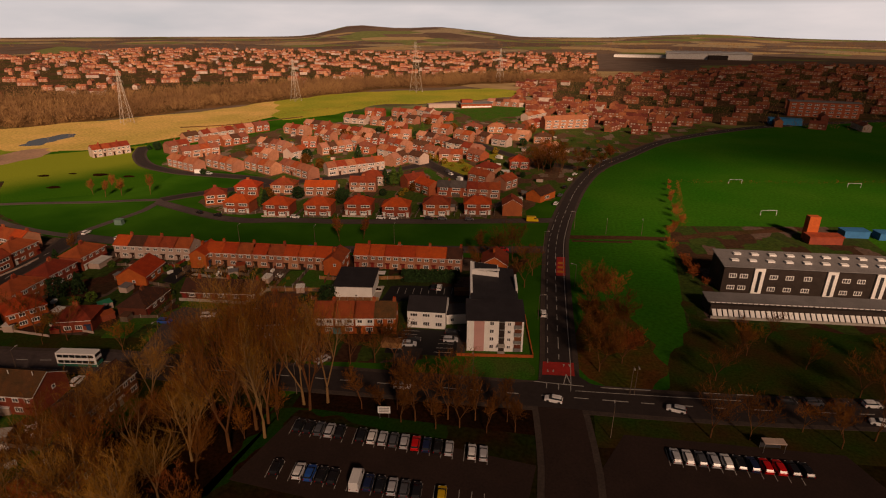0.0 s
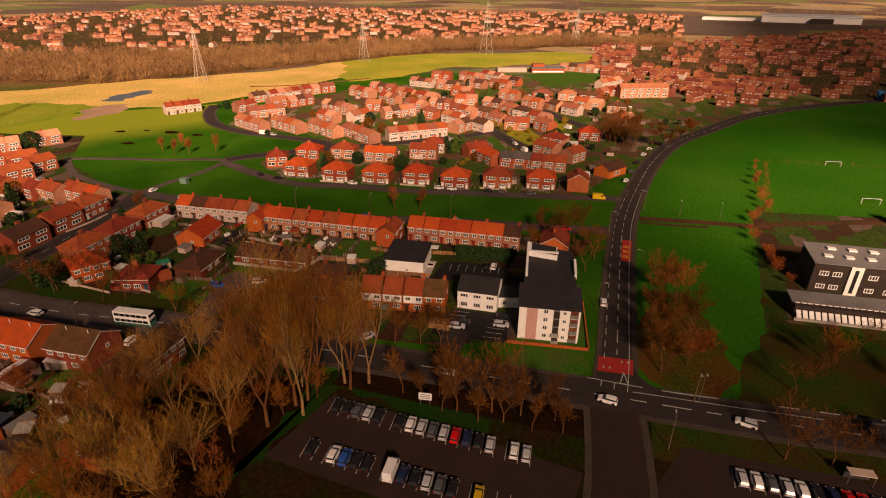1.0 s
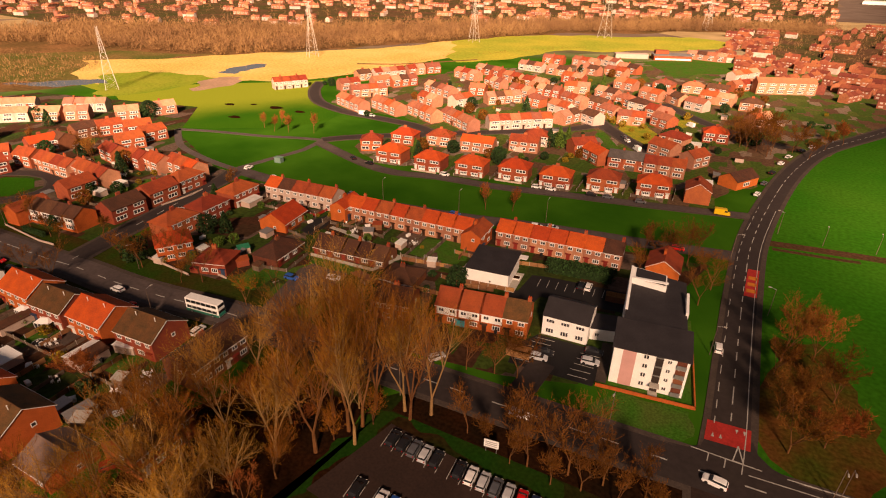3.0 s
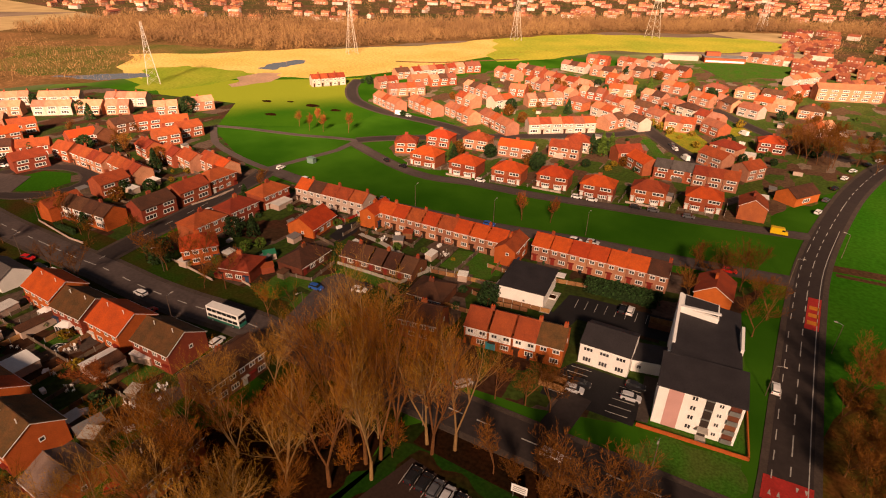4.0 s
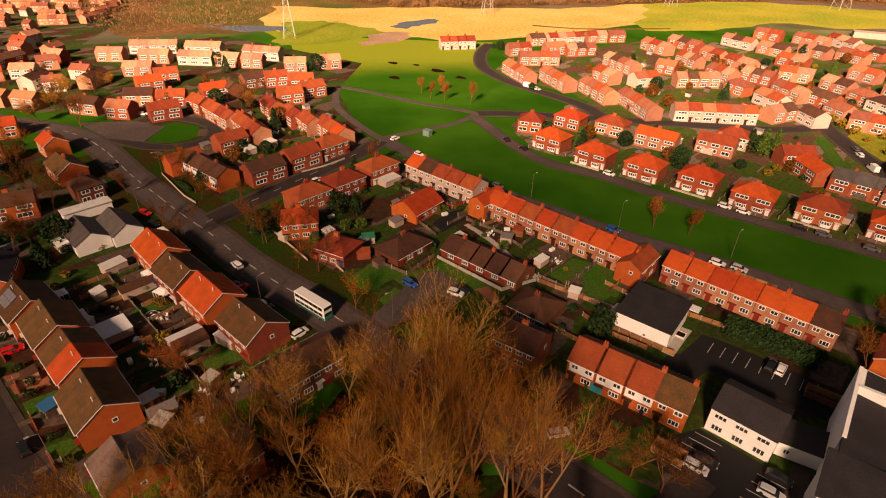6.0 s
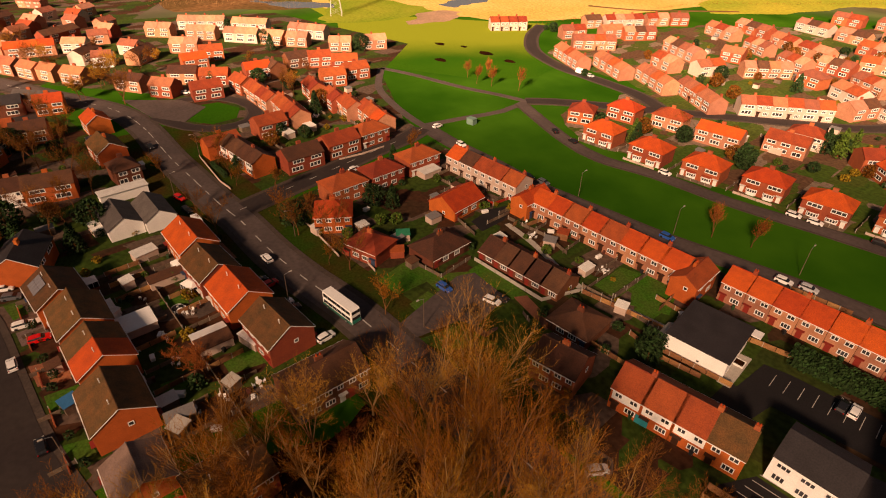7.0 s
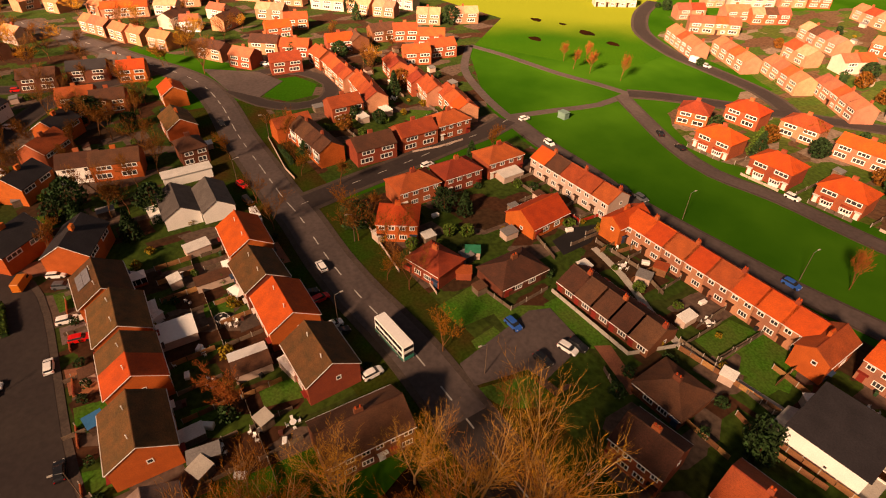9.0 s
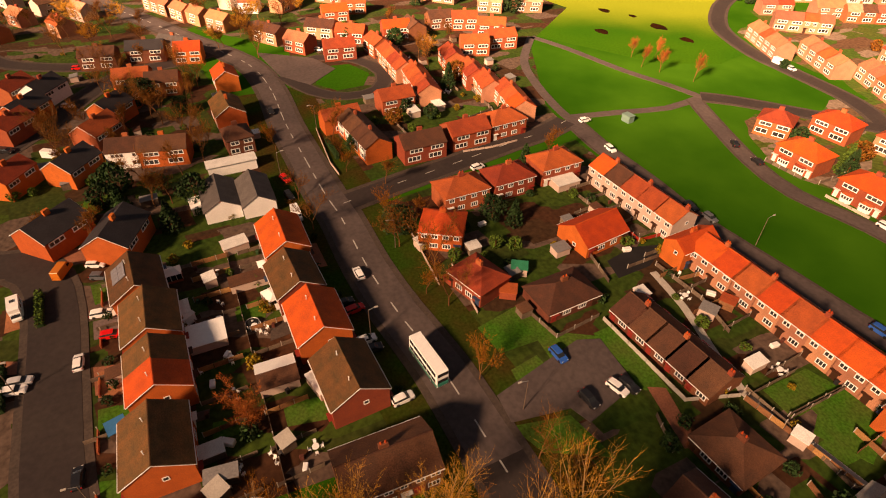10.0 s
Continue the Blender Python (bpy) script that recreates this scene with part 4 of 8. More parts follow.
def chimney(parent, x, y, z, wall, h=1.1, w=0.95, fine=True):
    key = (wall.name, h, w)
    if key not in CHIMNEYS:
        s = Shape().box(-w / 2, -0.35, -1.0, w / 2, 0.35, h)
        CHIMNEYS[key] = (s.mesh("chimney", wall), Shape().tube((0, 0, h), (0, 0, h + 0.45), 0.16, 0.12, 7).mesh("chimney_pot", TILE_ORANGE))
    a, b = CHIMNEYS[key]
    ob = part("chimney", a, parent, pose(x, y, z))
    if fine:
        for i in (-0.25, 0.25):
            part("chimney_pot", b, ob, pose(i * w, 0, 0))
    return ob


HOUSES = {}


def words(roof, wall):
    r = {"orange_roof_tile": "bright orange tile", "red_roof_tile": "red tile", "sun_tint_roof_tile": "sunlight-tinted red tile", "glow_tint_roof_tile": "glow-tinted pale tile", "brown_roof_tile": "brown tile", "mossy_roof_tile": "mossy brown tile", "grey_roof_tile": "grey tile", "ash_grey_roof_tile": "pale ash-grey tile", "dark_slate": "dark slate"}[roof.name]
    w = {"red_brick": "red brick", "orange_brick": "orange brick", "brown_brick": "brown brick", "pink_brick": "pale red brick", "white_render": "white rendered", "cream_pebbledash": "cream pebbledashed"}[wall.name]
    return w, r


def house(x, y, rz, L=12.0, D=8.0, roof=None, wall=None, hip=False, storeys=2, name="semi_detached_house", units=2, he=None, hr=None, stack=True, end_stack=False, group="", board=False, upper=None, z=0.0, fine=None, back=True, bays=False, flue=False):
    """A house with its ridge along local x, centred on (x, y): walls, roof, chimney, windows and doors on both long sides."""
    roof, wall = roof or TILE_RED, wall or BRICK
    he = he or (2.6 * storeys)
    hr = hr or he + D * 0.31
    L, D = round(L * 2) / 2, round(D * 2) / 2
    key = (L, D, roof.name, wall.name, hip, storeys, name, units, he, round(hr, 1), stack, end_stack, board, upper.name if upper else "", fine, back, bays, flue)
    place = pose(x, y, z, 0, 0, rz)
    if fine is None:
        fine = (Vector((x, y)) - Vector((-85, 110))).length < 98
    if key in HOUSES:
        return copy_thing(HOUSES[key], place)
    w, r = words(roof, wall)
    ob = thing(name, "%s %s with a %s %s roof" % (w, {1: "bungalow", 2: "two-storey house", 3: "three-storey house"}[storeys], "hipped" if hip else "pitched", r), "house", group)
    ob.matrix_basis = place
    HOUSES[key] = ob
    if hip:
        part("wall", Shape().box(-L / 2, -D / 2, -0.2, L / 2, D / 2, he), ob, mats=wall)
        part("roof", hip_roof(L, D, he, hr), ob, mats=roof)
    else:
        part("wall", gable_walls(L, D, he, hr), ob, mats=wall)
        part("roof", gable_roof(L, D, he, hr), ob, mats=roof)
        if board:
            for sg in (-1, 1):
                s = Shape()
                for q in (-1, 1):
                    a, b = Vector((sg * (L / 2 + 0.17), q * (D / 2 + 0.3), he - 0.2)), Vector((sg * (L / 2 + 0.17), 0, hr + 0.02))
                    s.tube(a, b, 0.075, 0.075, 4)
                part("bargeboard", s, ob, mats=WHITE)
    if fine:
        r = max(0.15, (L - D) / 2) if hip else L / 2 + 0.15
        part("ridge_tiles", Shape().tube((-r, 0, hr + 0.16), (r, 0, hr + 0.16), 0.14, 0.14, 6), ob, mats=roof)
    if upper:
        part("upper_cladding", Shape().box(-L / 2 + 0.4, -D / 2 - 0.05, 2.7, L / 2 - 0.4, -D / 2 + 0.02, he - 0.15), ob, mats=upper)
    for sg in ((-1, 1) if fine else ()):
        s = Shape().tube((-L / 2 - 0.1, sg * (D / 2 + 0.36), he - 0.16), (L / 2 + 0.1, sg * (D / 2 + 0.36), he - 0.16), 0.08, 0.08, 5)
        part("gutter", s, ob, mats=WHITE)
    if stack:
        for i in range(max(1, units // 2)):
            cx = 0 if units <= 2 else -L / 2 + L * (2 * i + 1) / (units // 2 * 2)
            chimney(ob, cx, 0.0 if hip else 0.35, hr, wall if wall in (BRICK, BRICK_BROWN, BRICK_ORANGE) else BRICK, w=1.5, fine=fine)
    for i in range(units if flue else 0):
        fx = -L / 2 + L * (i + 0.5) / units + 0.5
        part("flue", Shape().tube((fx, -0.9, hr - 0.5), (fx, -0.9, hr + 0.55), 0.09, 0.09, 7).tube((fx, -0.9, hr + 0.55), (fx, -0.9, hr + 0.66), 0.15, 0.05, 7), ob, mats=WHITE, label="white metal flue")
    if end_stack:
        chimney(ob, L / 2 - 0.6, 0.2, hr, BRICK, fine=fine)
    u = L / units
    for i in range(units):
        c = -L / 2 + u * (i + 0.5)
        side = 1 if i % 2 else -1
        for y0, rz0, sg in ((-D / 2, 0, 1), (D / 2, 180, -1)):
            for f in range(storeys):
                zf = 0.95 + 2.55 * f
                if not fine:
                    if sg < 0 and (f == 0 or not back):
                        continue
                    if bays and f == 0 and sg > 0:
                        bay_window(ob, c - 0.1 * u * side, y0)
                        front_door(ob, c + 0.36 * u * side, y0, 0, 0)
                        continue
                    window(ob, c + 0.05 * u * (1 if f else -1), y0 - 0.06 * sg * (1 if upper and f and sg > 0 else 0), zf, rz0, round(min(3.9, 0.66 * u) * 2) / 2, 1.3 if f else 1.6, 3 if u > 5 else 2, False)
                    continue
                if f:
                    window(ob, c - 0.23 * u, y0 - 0.06 * sg * (1 if upper and sg > 0 else 0), zf, rz0, 1.5, 1.15, 2, fine)
                    window(ob, c + 0.25 * u, y0 - 0.06 * sg * (1 if upper and sg > 0 else 0), zf, rz0, 1.3 if side > 0 else 1.6, 1.15, 2, fine)
                else:
                    window(ob, c - side * 0.2 * u, y0, 0.85, rz0, 2.0, 1.35, 3, fine)
                    front_door(ob, c + side * 0.3 * u, y0, rz0, (i + int(L)) % 4)
    if not hip and fine:
        window(ob, L / 2, 0.8, 0.95 + 2.55 * (storeys - 1), 90, 1.0, 1.0, 1, fine)
        window(ob, -L / 2, -0.8, 0.95 + 2.55 * (storeys - 1), -90, 1.0, 1.0, 1, fine)
    return ob


def terrace(x, y, rz, L, n, roofs, wall, D=8.0, group="terrace", z=0.0, **kw):
    """A row of n houses in one line, each a thing of its own."""
    u = L / n
    for i in range(n):
        d = -L / 2 + u * (i + 0.5)
        a = radians(rz)
        ob = house(x + d * math.cos(a), y + d * math.sin(a), rz, u, D, roofs[i % len(roofs)], wall, units=1, name="terraced_house", stack=False, end_stack=(i % 2 == 0), group=group, z=z, **kw)
        second = ob if i == 1 else None if i == 0 else second
    return second


# the terraces south of the green
terrace(-144, 169.6, 6, 30, 5, [TILE_ORANGE, TILE_BROWN, TILE_RED, TILE_RED, TILE_RED], PEBBLE, group="terrace by the path")
terrace(-98, 171.4, 5.5, 46, 8, [TILE_ORANGE, TILE_ORANGE, TILE_RED, TILE_ORANGE, TILE_RED, TILE_ORANGE, TILE_ORANGE, TILE_ORANGE], BRICK_PINK, group="long terrace by the green")
house(-122.6, 167.5, 96, 11.0, 6.0, TILE_ORANGE, BRICK_ORANGE, units=1, name="terraced_house", group="long terrace by the green")
house(-73.0, 171.8, 96, 11.0, 6.5, TILE_RED, BRICK_ORANGE, units=1, name="terraced_house", group="long terrace by the green")
terrace(-48.5, 180.3, 6, 39, 7, [TILE_ORANGE, TILE_ORANGE, TILE_ORANGE, TILE_ORANGE, TILE_ORANGE, TILE_ORANGE, TILE_BROWN], BRICK_PINK, group="eastern terrace by the green")
house(-17.3, 181.0, 94, 10.5, 9.0, TILE_RED, BRICK_ORANGE, units=1, name="detached_house", board=True)
terrace(-101.5, 145.6, 8, 24, 5, [TILE_BROWN], BRICK_BROWN, storeys=1, D=9.0, hr=5.2, group="brown bungalow terrace")
# houses between the main road and the green
house(-162, 127.6, 94, 12.5, 8.5, TILE_RED, BRICK, hip=True)
house(-163, 141.5, 94, 12.0, 8.5, TILE_RED, BRICK, hip=True)
house(-165, 156.8, 94, 12.5, 8.5, TILE_RED, BRICK, hip=True)
house(-149, 117.5, 60, 10.0, 9.0, TILE_ORANGE, BRICK_ORANGE, hip=True, name="detached_house")
house(-131, 118.5, 20, 10.0, 8.5, TILE_RED, BRICK, hip=True, name="detached_house", storeys=1, he=3.8)
house(-136.5, 151, 100, 13.0, 10.0, TILE_ORANGE, BRICK_ORANGE, storeys=1, he=3.2, name="bungalow", stack=False)
house(-121, 133, 96, 13.0, 9.0, TILE_BROWN, BRICK_BROWN, hip=True, storeys=1, he=2.8, name="bungalow")
house(-80, 140.0, 8, 10.0, 9.5, TILE_BROWN, BRICK_BROWN, hip=True, storeys=1, he=2.7, hr=5.0, name="bungalow")
brick_row = terrace(-54.81, 134.40, 12, 17.25, 3, [TILE_RED], BRICK_ORANGE, group="brick terrace by the flats", D=9.0, upper=RENDER)
terrace(-43.56, 136.79, 12, 5.75, 1, [TILE_MOSS], BRICK_ORANGE, group="brick terrace by the flats", D=9.0)
house(-73.0, 126.8, 14, 9.5, 8.5, TILE_BROWN, BRICK, name="end_house", units=2)
# north of the cross street
house(-188.5, 126.2, 93, 13.0, 8.5, TILE_BROWN, BRICK)
house(-191, 141.6, 95, 13.0, 8.5, TILE_RED, BRICK)
house(-193, 155.0, 96, 12.5, 8.5, TILE_RED, BRICK, hip=True)
terrace(-199.7, 112.4, 8, 22, 4, [TILE_BROWN], BRICK_ORANGE, upper=RENDER, group="brick and white terrace")
house(-213.5, 108.5, 96, 12.0, 6.5, TILE_RED, BRICK_ORANGE, units=1, name="end_house")
house(-220.8, 128.8, 94, 11.5, 8.0, TILE_RED, BRICK)
terrace(-252, 139.5, 1, 24, 4, [TILE_RED], BRICK_PINK, group="terrace by the small green")
terrace(-230, 141.3, -4, 24, 4, [TILE_RED], BRICK_PINK, group="terrace by the small green")
house(-272.5, 138.2, 8, 11.0, 8.0, TILE_RED, BRICK)
house(-288.3, 151.0, 84, 12.0, 8.0, TILE_ORANGE, BRICK)
house(-287, 158.5, 2, 12.0, 8.0, TILE_BROWN, BRICK_BROWN)
house(-294.2, 174, 88, 12.0, 8.0, TILE_BROWN, BRICK_BROWN)
house(-289.5, 184.0, 70, 11.5, 8.0, TILE_RED, BRICK)
house(-276.9, 191.5, 62, 12.5, 8.0, TILE_RED, BRICK)
house(-261.8, 188.5, 84, 12.0, 8.0, TILE_RED, BRICK)
house(-259, 175.2, 74, 11.5, 8.0, TILE_RED, BRICK)
terrace(-248.5, 161, -8, 12, 2, [TILE_RED], BRICK, group="terrace of the inner street")
terrace(-231.2, 162.0, -7, 13, 2, [TILE_RED], BRICK, group="terrace of the inner street")
terrace(-219.5, 162.8, -8, 12, 2, [TILE_RED], BRICK_PINK, group="terrace of the inner street")
terrace(-205.6, 165.5, -7, 19.5, 3, [TILE_RED, TILE_RED, TILE_ORANGE], BRICK_PINK, group="terrace of the inner street")
house(-273.4, 122.6, 84, 12.5, 8.0, TILE_RED, BRICK)
house(-300, 121.3, 55, 13.0, 8.0, TILE_BROWN, BRICK_PINK)
house(-289, 131.7, 60, 12.5, 8.0, TILE_RED, BRICK)
house(-286.5, 109.4, 40, 11.0, 8.0, TILE_SUN_TINT, BRICK)
house(-319.6, 131.5, 86, 12.0, 8.0, TILE_ORANGE, BRICK)
house(-329.8, 143.3, 74, 11.5, 8.0, TILE_RED, BRICK)
for x, y, rz, L in ((-375, 153, 51, 17), (-357, 170, 44, 20), (-342, 182.5, 38, 13.5), (-309, 206.5, 57, 12), (-303, 223.5, 70, 14), (-400, 161, 55, 28), (-345, 205, 36, 23), (-378, 183, 45, 22), (-331, 192, 45, 12), (-352, 137, 52, 15), (-395, 135, 50, 15)):
    terrace(x, y, rz, L, max(2, round(L / 6)), [TILE_GLOW_TINT], BRICK_PINK if L < 20 else PEBBLE, group="pale terraces by the field")
# south-west estate
house(-153.5, 51.8, 8, 11.5, 10.0, TILE_MOSS, BRICK_ORANGE, board=True, stack=False, flue=True)
house(-141, 54.5, 4, 12.0, 10.0, TILE_MOSS, BRICK_ORANGE, board=True, stack=False, flue=True)
house(-130.3, 55.5, 5, 6.0, 10.0, TILE_MOSS, BRICK_ORANGE, units=1, stack=False, flue=True)
house(-124.4, 56.0, 5, 6.0, 10.0, TILE_ORANGE, BRICK_ORANGE, units=1, board=True, stack=False, flue=True)
house(-112.5, 55.6, 3, 12.0, 10.0, TILE_MOSS, BRICK_ORANGE, board=True, stack=False, flue=True)
house(-97.0, 55.4, 3, 9.0, 9.0, TILE_ASH, BRICK_ORANGE, storeys=1, he=3.1, hr=5.4, units=1, name="bungalow", stack=False)
house(-157.6, 81.9, 3, 13.0, 9.5, TILE_ORANGE, BRICK_ORANGE, board=True, stack=False, flue=True)
house(-143.2, 82.0, 6, 11.5, 9.5, TILE_MOSS, BRICK, board=True, stack=False, flue=True)
house(-129.8, 84.0, 4, 12.0, 10.0, TILE_ORANGE, BRICK_ORANGE, board=True, stack=False, flue=True)
house(-114.5, 86.3, 6, 12.0, 10.0, TILE_MOSS, BRICK, board=True, stack=False, flue=True)
house(-97, 87.5, 92, 15.0, 9.0, TILE_BROWN, BRICK_BROWN, units=3, name="terraced_house")
house(-230.5, 76.2, 6, 13.0, 9.0, TILE_MOSS, BRICK_ORANGE, board=True)
house(-211.3, 77.3, 98, 7.3, 8.5, TILE_BROWN, BRICK_BROWN, hip=True)
house(-258.9, 77.7, 5, 10.0, 8.0, TILE_ORANGE, BRICK_ORANGE, board=True)
house(-210.8, 34.4, -35, 11.5, 9.0, SLATE, BRICK_ORANGE, board=True)
house(-230.3, 39.0, -35, 12.0, 9.0, TILE_RED, BRICK, board=True)
house(-245.2, 41.9, -35, 11.0, 9.0, SLATE, BRICK_ORANGE, board=True)
house(-250.8, 44.1, -28, 10.0, 8.0, SLATE, BRICK_ORANGE)
house(-253.4, 16.7, -30, 13.0, 9.0, SLATE, BRICK_ORANGE, board=True)
house(-268.7, 20.0, -30, 12.0, 9.0, SLATE, RENDER)
house(-214.6, 48.3, 80, 11.0, 8.0, TILE_BROWN, RENDER)
house(-212.1, 57.5, 80, 13.0, 8.0, TILE_BROWN, BRICK_ORANGE)
house(-180.6, 33.3, -42, 12.5, 10.0, SLATE, BRICK_ORANGE, board=True)
house(-173.0, 47.2, -20, 13.0, 10.0, SLATE, BRICK_ORANGE, board=True)
house(-269.2, 47.5, 82, 12.0, 8.0, TILE_RED, BRICK)
house(-262.2, 57.5, 82, 11.0, 8.0, TILE_BROWN, BRICK)
house(-297.6, 51.6, 80, 14.0, 8.0, SLATE, BRICK_BROWN)
house(-290.6, 66.8, 80, 10.0, 8.0, TILE_ORANGE, BRICK_ORANGE)
house(-295.9, 34.9, 80, 13.0, 8.0, TILE_BROWN, BRICK_BROWN)
house(-273.8, 10.0, -30, 12.0, 8.0, TILE_RED, BRICK)
house(-242.8, 14.5, -30, 12.0, 8.0, TILE_RED, BRICK)
house(-209.9, 19.6, -30, 11.0, 8.0, TILE_RED, BRICK_ORANGE)
house(-86.5, 66.3, 95, 12.0, 9.0, TILE_MOSS, BRICK_ORANGE, stack=False, flue=True)
# along the north side of the green
for x, y, rz in ((-143.5, 226.5, 6), (-123.5, 227.0, 6), (-105.0, 230.5, 8), (-87.5, 236.0, 9), (-69.5, 236.5, 9), (-52.0, 243.5, 9), (-33.5, 248.0, 10)):
    house(x, y, rz, 12.5, 9.0, TILE_ORANGE if x < -140 else (TILE_RED, TILE_ORANGE)[int(-x) % 2], BRICK, hip=True, group="houses along the green", fine=False, bays=True)
house(-17.5, 250, 98, 10.0, 9.0, TILE_RED, BRICK, name="detached_house", board=True)
house(-161.6, 235.1, 30, 10.0, 8.5, TILE_RED, BRICK, hip=True)
house(-153.3, 251.6, 10, 12.0, 8.5, TILE_ORANGE, BRICK, hip=True)
house(-136.9, 258.7, 10, 12.5, 8.5, TILE_RED, BRICK_PINK, hip=True)
house(-116.7, 259.4, 10, 16.0, 7.5, TILE_ORANGE, BRICK_PINK, units=3)
house(-98.3, 272.2, 10, 14.0, 7.5, TILE_RED, BRICK_PINK, units=3)
house(-97.2, 285.1, 10, 12.0, 8.0, TILE_RED, PEBBLE, hip=True)
house(-73.7, 283.3, 45, 12.0, 8.0, TILE_RED, BRICK)
house(-63.9, 274.5, -40, 13.0, 8.0, TILE_ORANGE, BRICK)
terrace(-48.2, 273.1, 5, 19.0, 3, [TILE_GREY], BRICK, group="terrace beside the lane")
terrace(-34.0, 273.2, 5, 17.0, 3, [TILE_RED], BRICK_PINK, group="terrace beside the lane")
house(-39.1, 300.3, -30, 13.0, 8.0, TILE_RED, BRICK_PINK)
house(-37.5, 318.4, -20, 13.0, 8.0, TILE_RED, BRICK_PINK, hip=True)
house(-21.2, 338.7, 10, 12.0, 8.5, TILE_ORANGE, BRICK, hip=True)
house(-24.7, 292.4, 60, 11.0, 8.0, TILE_RED, BRICK_PINK)
# the estate beyond
terrace(-294.5, 317.7, 60, 23, 4, [TILE_RED], PEBBLE, group="terrace at the field's edge")
for x, y, rz, L in ((-220, 294.2, -23, 28), (-197, 299, -23, 27), (-171, 298, -26, 26), (-146, 294.5, -31, 29), (-233, 327, 50, 24)):
    terrace(x, y, rz, L, round(L / 6), [TILE_SUN_TINT, TILE_SUN_TINT, TILE_RED], BRICK_PINK, group="terraces of the curved street")
terrace(-117, 309, 42, 36, 6, [TILE_SUN_TINT, TILE_RED], PEBBLE, group="long pale terrace")

# terraces and pairs deeper in the estate: centre, turn, length
ESTATE_WEST = [
    (-257, 336, 65, 15), (-269, 368, 67, 11), (-259, 387, 64, 26), (-244, 356, 68, 14), (-232, 367, 60, 20),
    (-249, 409, 62, 15), (-241, 422, 55, 12), (-194, 356, -23, 28), (-185, 327, -20, 16), (-168, 336, 70, 15),
    (-149, 357, 49, 23), (-173, 370, 10, 9), (-107, 374, -30, 19), (-91, 373, -25, 14), (-80, 358, -31, 12),
    (-66, 350, 6, 15), (-69, 385, -28, 13), (-55, 371, -28, 15), (-49, 353, -38, 13), (-95, 407, -23, 16),
]
ESTATE_MIDDLE = [
    (-79, 392, -29, 14), (-69, 420, -27, 16), (-55, 419, -46, 21), (-39, 406, -27, 13), (-49, 459, -0, 14),
    (-33, 459, -8, 14), (-30, 431, -14, 21), (-17, 493, 56, 35), (-10, 423, 1, 13), (-4, 385, 56, 15),
    (-108, 352, -29, 16), (-98, 333, 72, 15), (-128, 361, -14, 12), (-205, 416, -20, 24), (-197, 439, -18, 26),
    (-173, 398, -26, 18), (-170, 423, -24, 17), (-177, 477, -13, 23), (-149, 414, -22, 20), (-174, 521, -2, 19),
]
ESTATE_EAST = [
    (-152, 471, -12, 19), (-131, 446, -16, 18), (-146, 524, -18, 24), (-132, 488, -20, 20), (-129, 537, -35, 26),
    (-111, 492, -22, 19), (-106, 512, -24, 20), (-82, 479, -4, 18), (-68, 456, -13, 14), (-66, 481, -15, 15),
    (-41, 500, 65, 28), (-23, 535, 61, 31), (-60, 621, -10, 35), (-42, 584, -15, 28), (-146, 382, -24, 18),
    (-130, 392, -6, 17), (-118, 413, 13, 17), (-92, 445, -18, 16), (-85, 339, -35, 11),
]
PITCH_GAP = {(-41, 500), (-66, 481), (-82, 479), (-42, 584)}
for i, (x, y, rz, L) in enumerate(ESTATE_WEST + ESTATE_MIDDLE + ESTATE_EAST):
    if (x, y) in PITCH_GAP:
        continue
    L = max(11.0, L)
    roofs = [(TILE_SUN_TINT, TILE_RED, TILE_GLOW_TINT), (TILE_GLOW_TINT, TILE_BROWN, TILE_SUN_TINT), (TILE_RED, TILE_GLOW_TINT, TILE_SUN_TINT)][i % 3]
    wall = (BRICK_PINK, BRICK_PINK, PEBBLE, BRICK_PINK, BRICK, BRICK_PINK, BRICK)[i % 7]
    if L < 15:
        house(x, y, rz, L, 8.0, roofs[i % 3], wall, hip=i % 4 == 0, group="houses of the estate", units=1 if y > 460 else 2, back=False)
    else:
        terrace(x, y, rz, L, round(L / (6.5 if y < 400 else 9)), roofs, wall, group="terraces of the estate", back=False)
# the western streets: centre, turn, length, roof, wall
WESTERN = [
    (-346.5, 66.3, 28, 11.5, TILE_SUN_TINT, BRICK_PINK), (-338, 73, 31, 10.5, TILE_SUN_TINT, BRICK_PINK), (-326, 81.6, 36, 12, TILE_SUN_TINT, BRICK_PINK),
    (-302, 99.7, 36, 14, TILE_BROWN, BRICK_PINK), (-383.5, 90, 58, 12, TILE_GLOW_TINT, PEBBLE), (-396, 102.8, 80, 10, TILE_SUN_TINT, BRICK_PINK),
    (-348.2, 96.4, 70, 9, TILE_SUN_TINT, RENDER), (-361, 90.4, 140, 16, TILE_BROWN, PEBBLE), (-346.2, 113.2, 135, 16, TILE_BROWN, BRICK_PINK),
    (-413.4, 85.6, 122, 22, TILE_BROWN, BRICK), (-299.5, 61.8, 48, 13, TILE_GREY, RENDER),
]
for x, y, rz, L, roof, wall in WESTERN:
    house(x, y, rz, L, 7.5, roof, wall, group="western houses", units=2 if L > 11 else 1)
terrace(-362.7, 57, 31, 20, 3, [TILE_SUN_TINT], BRICK_PINK, group="western terrace")
terrace(-388, 70, 80, 22, 3, [TILE_ORANGE], BRICK_PINK, group="western terrace")
western = random.Random(31)
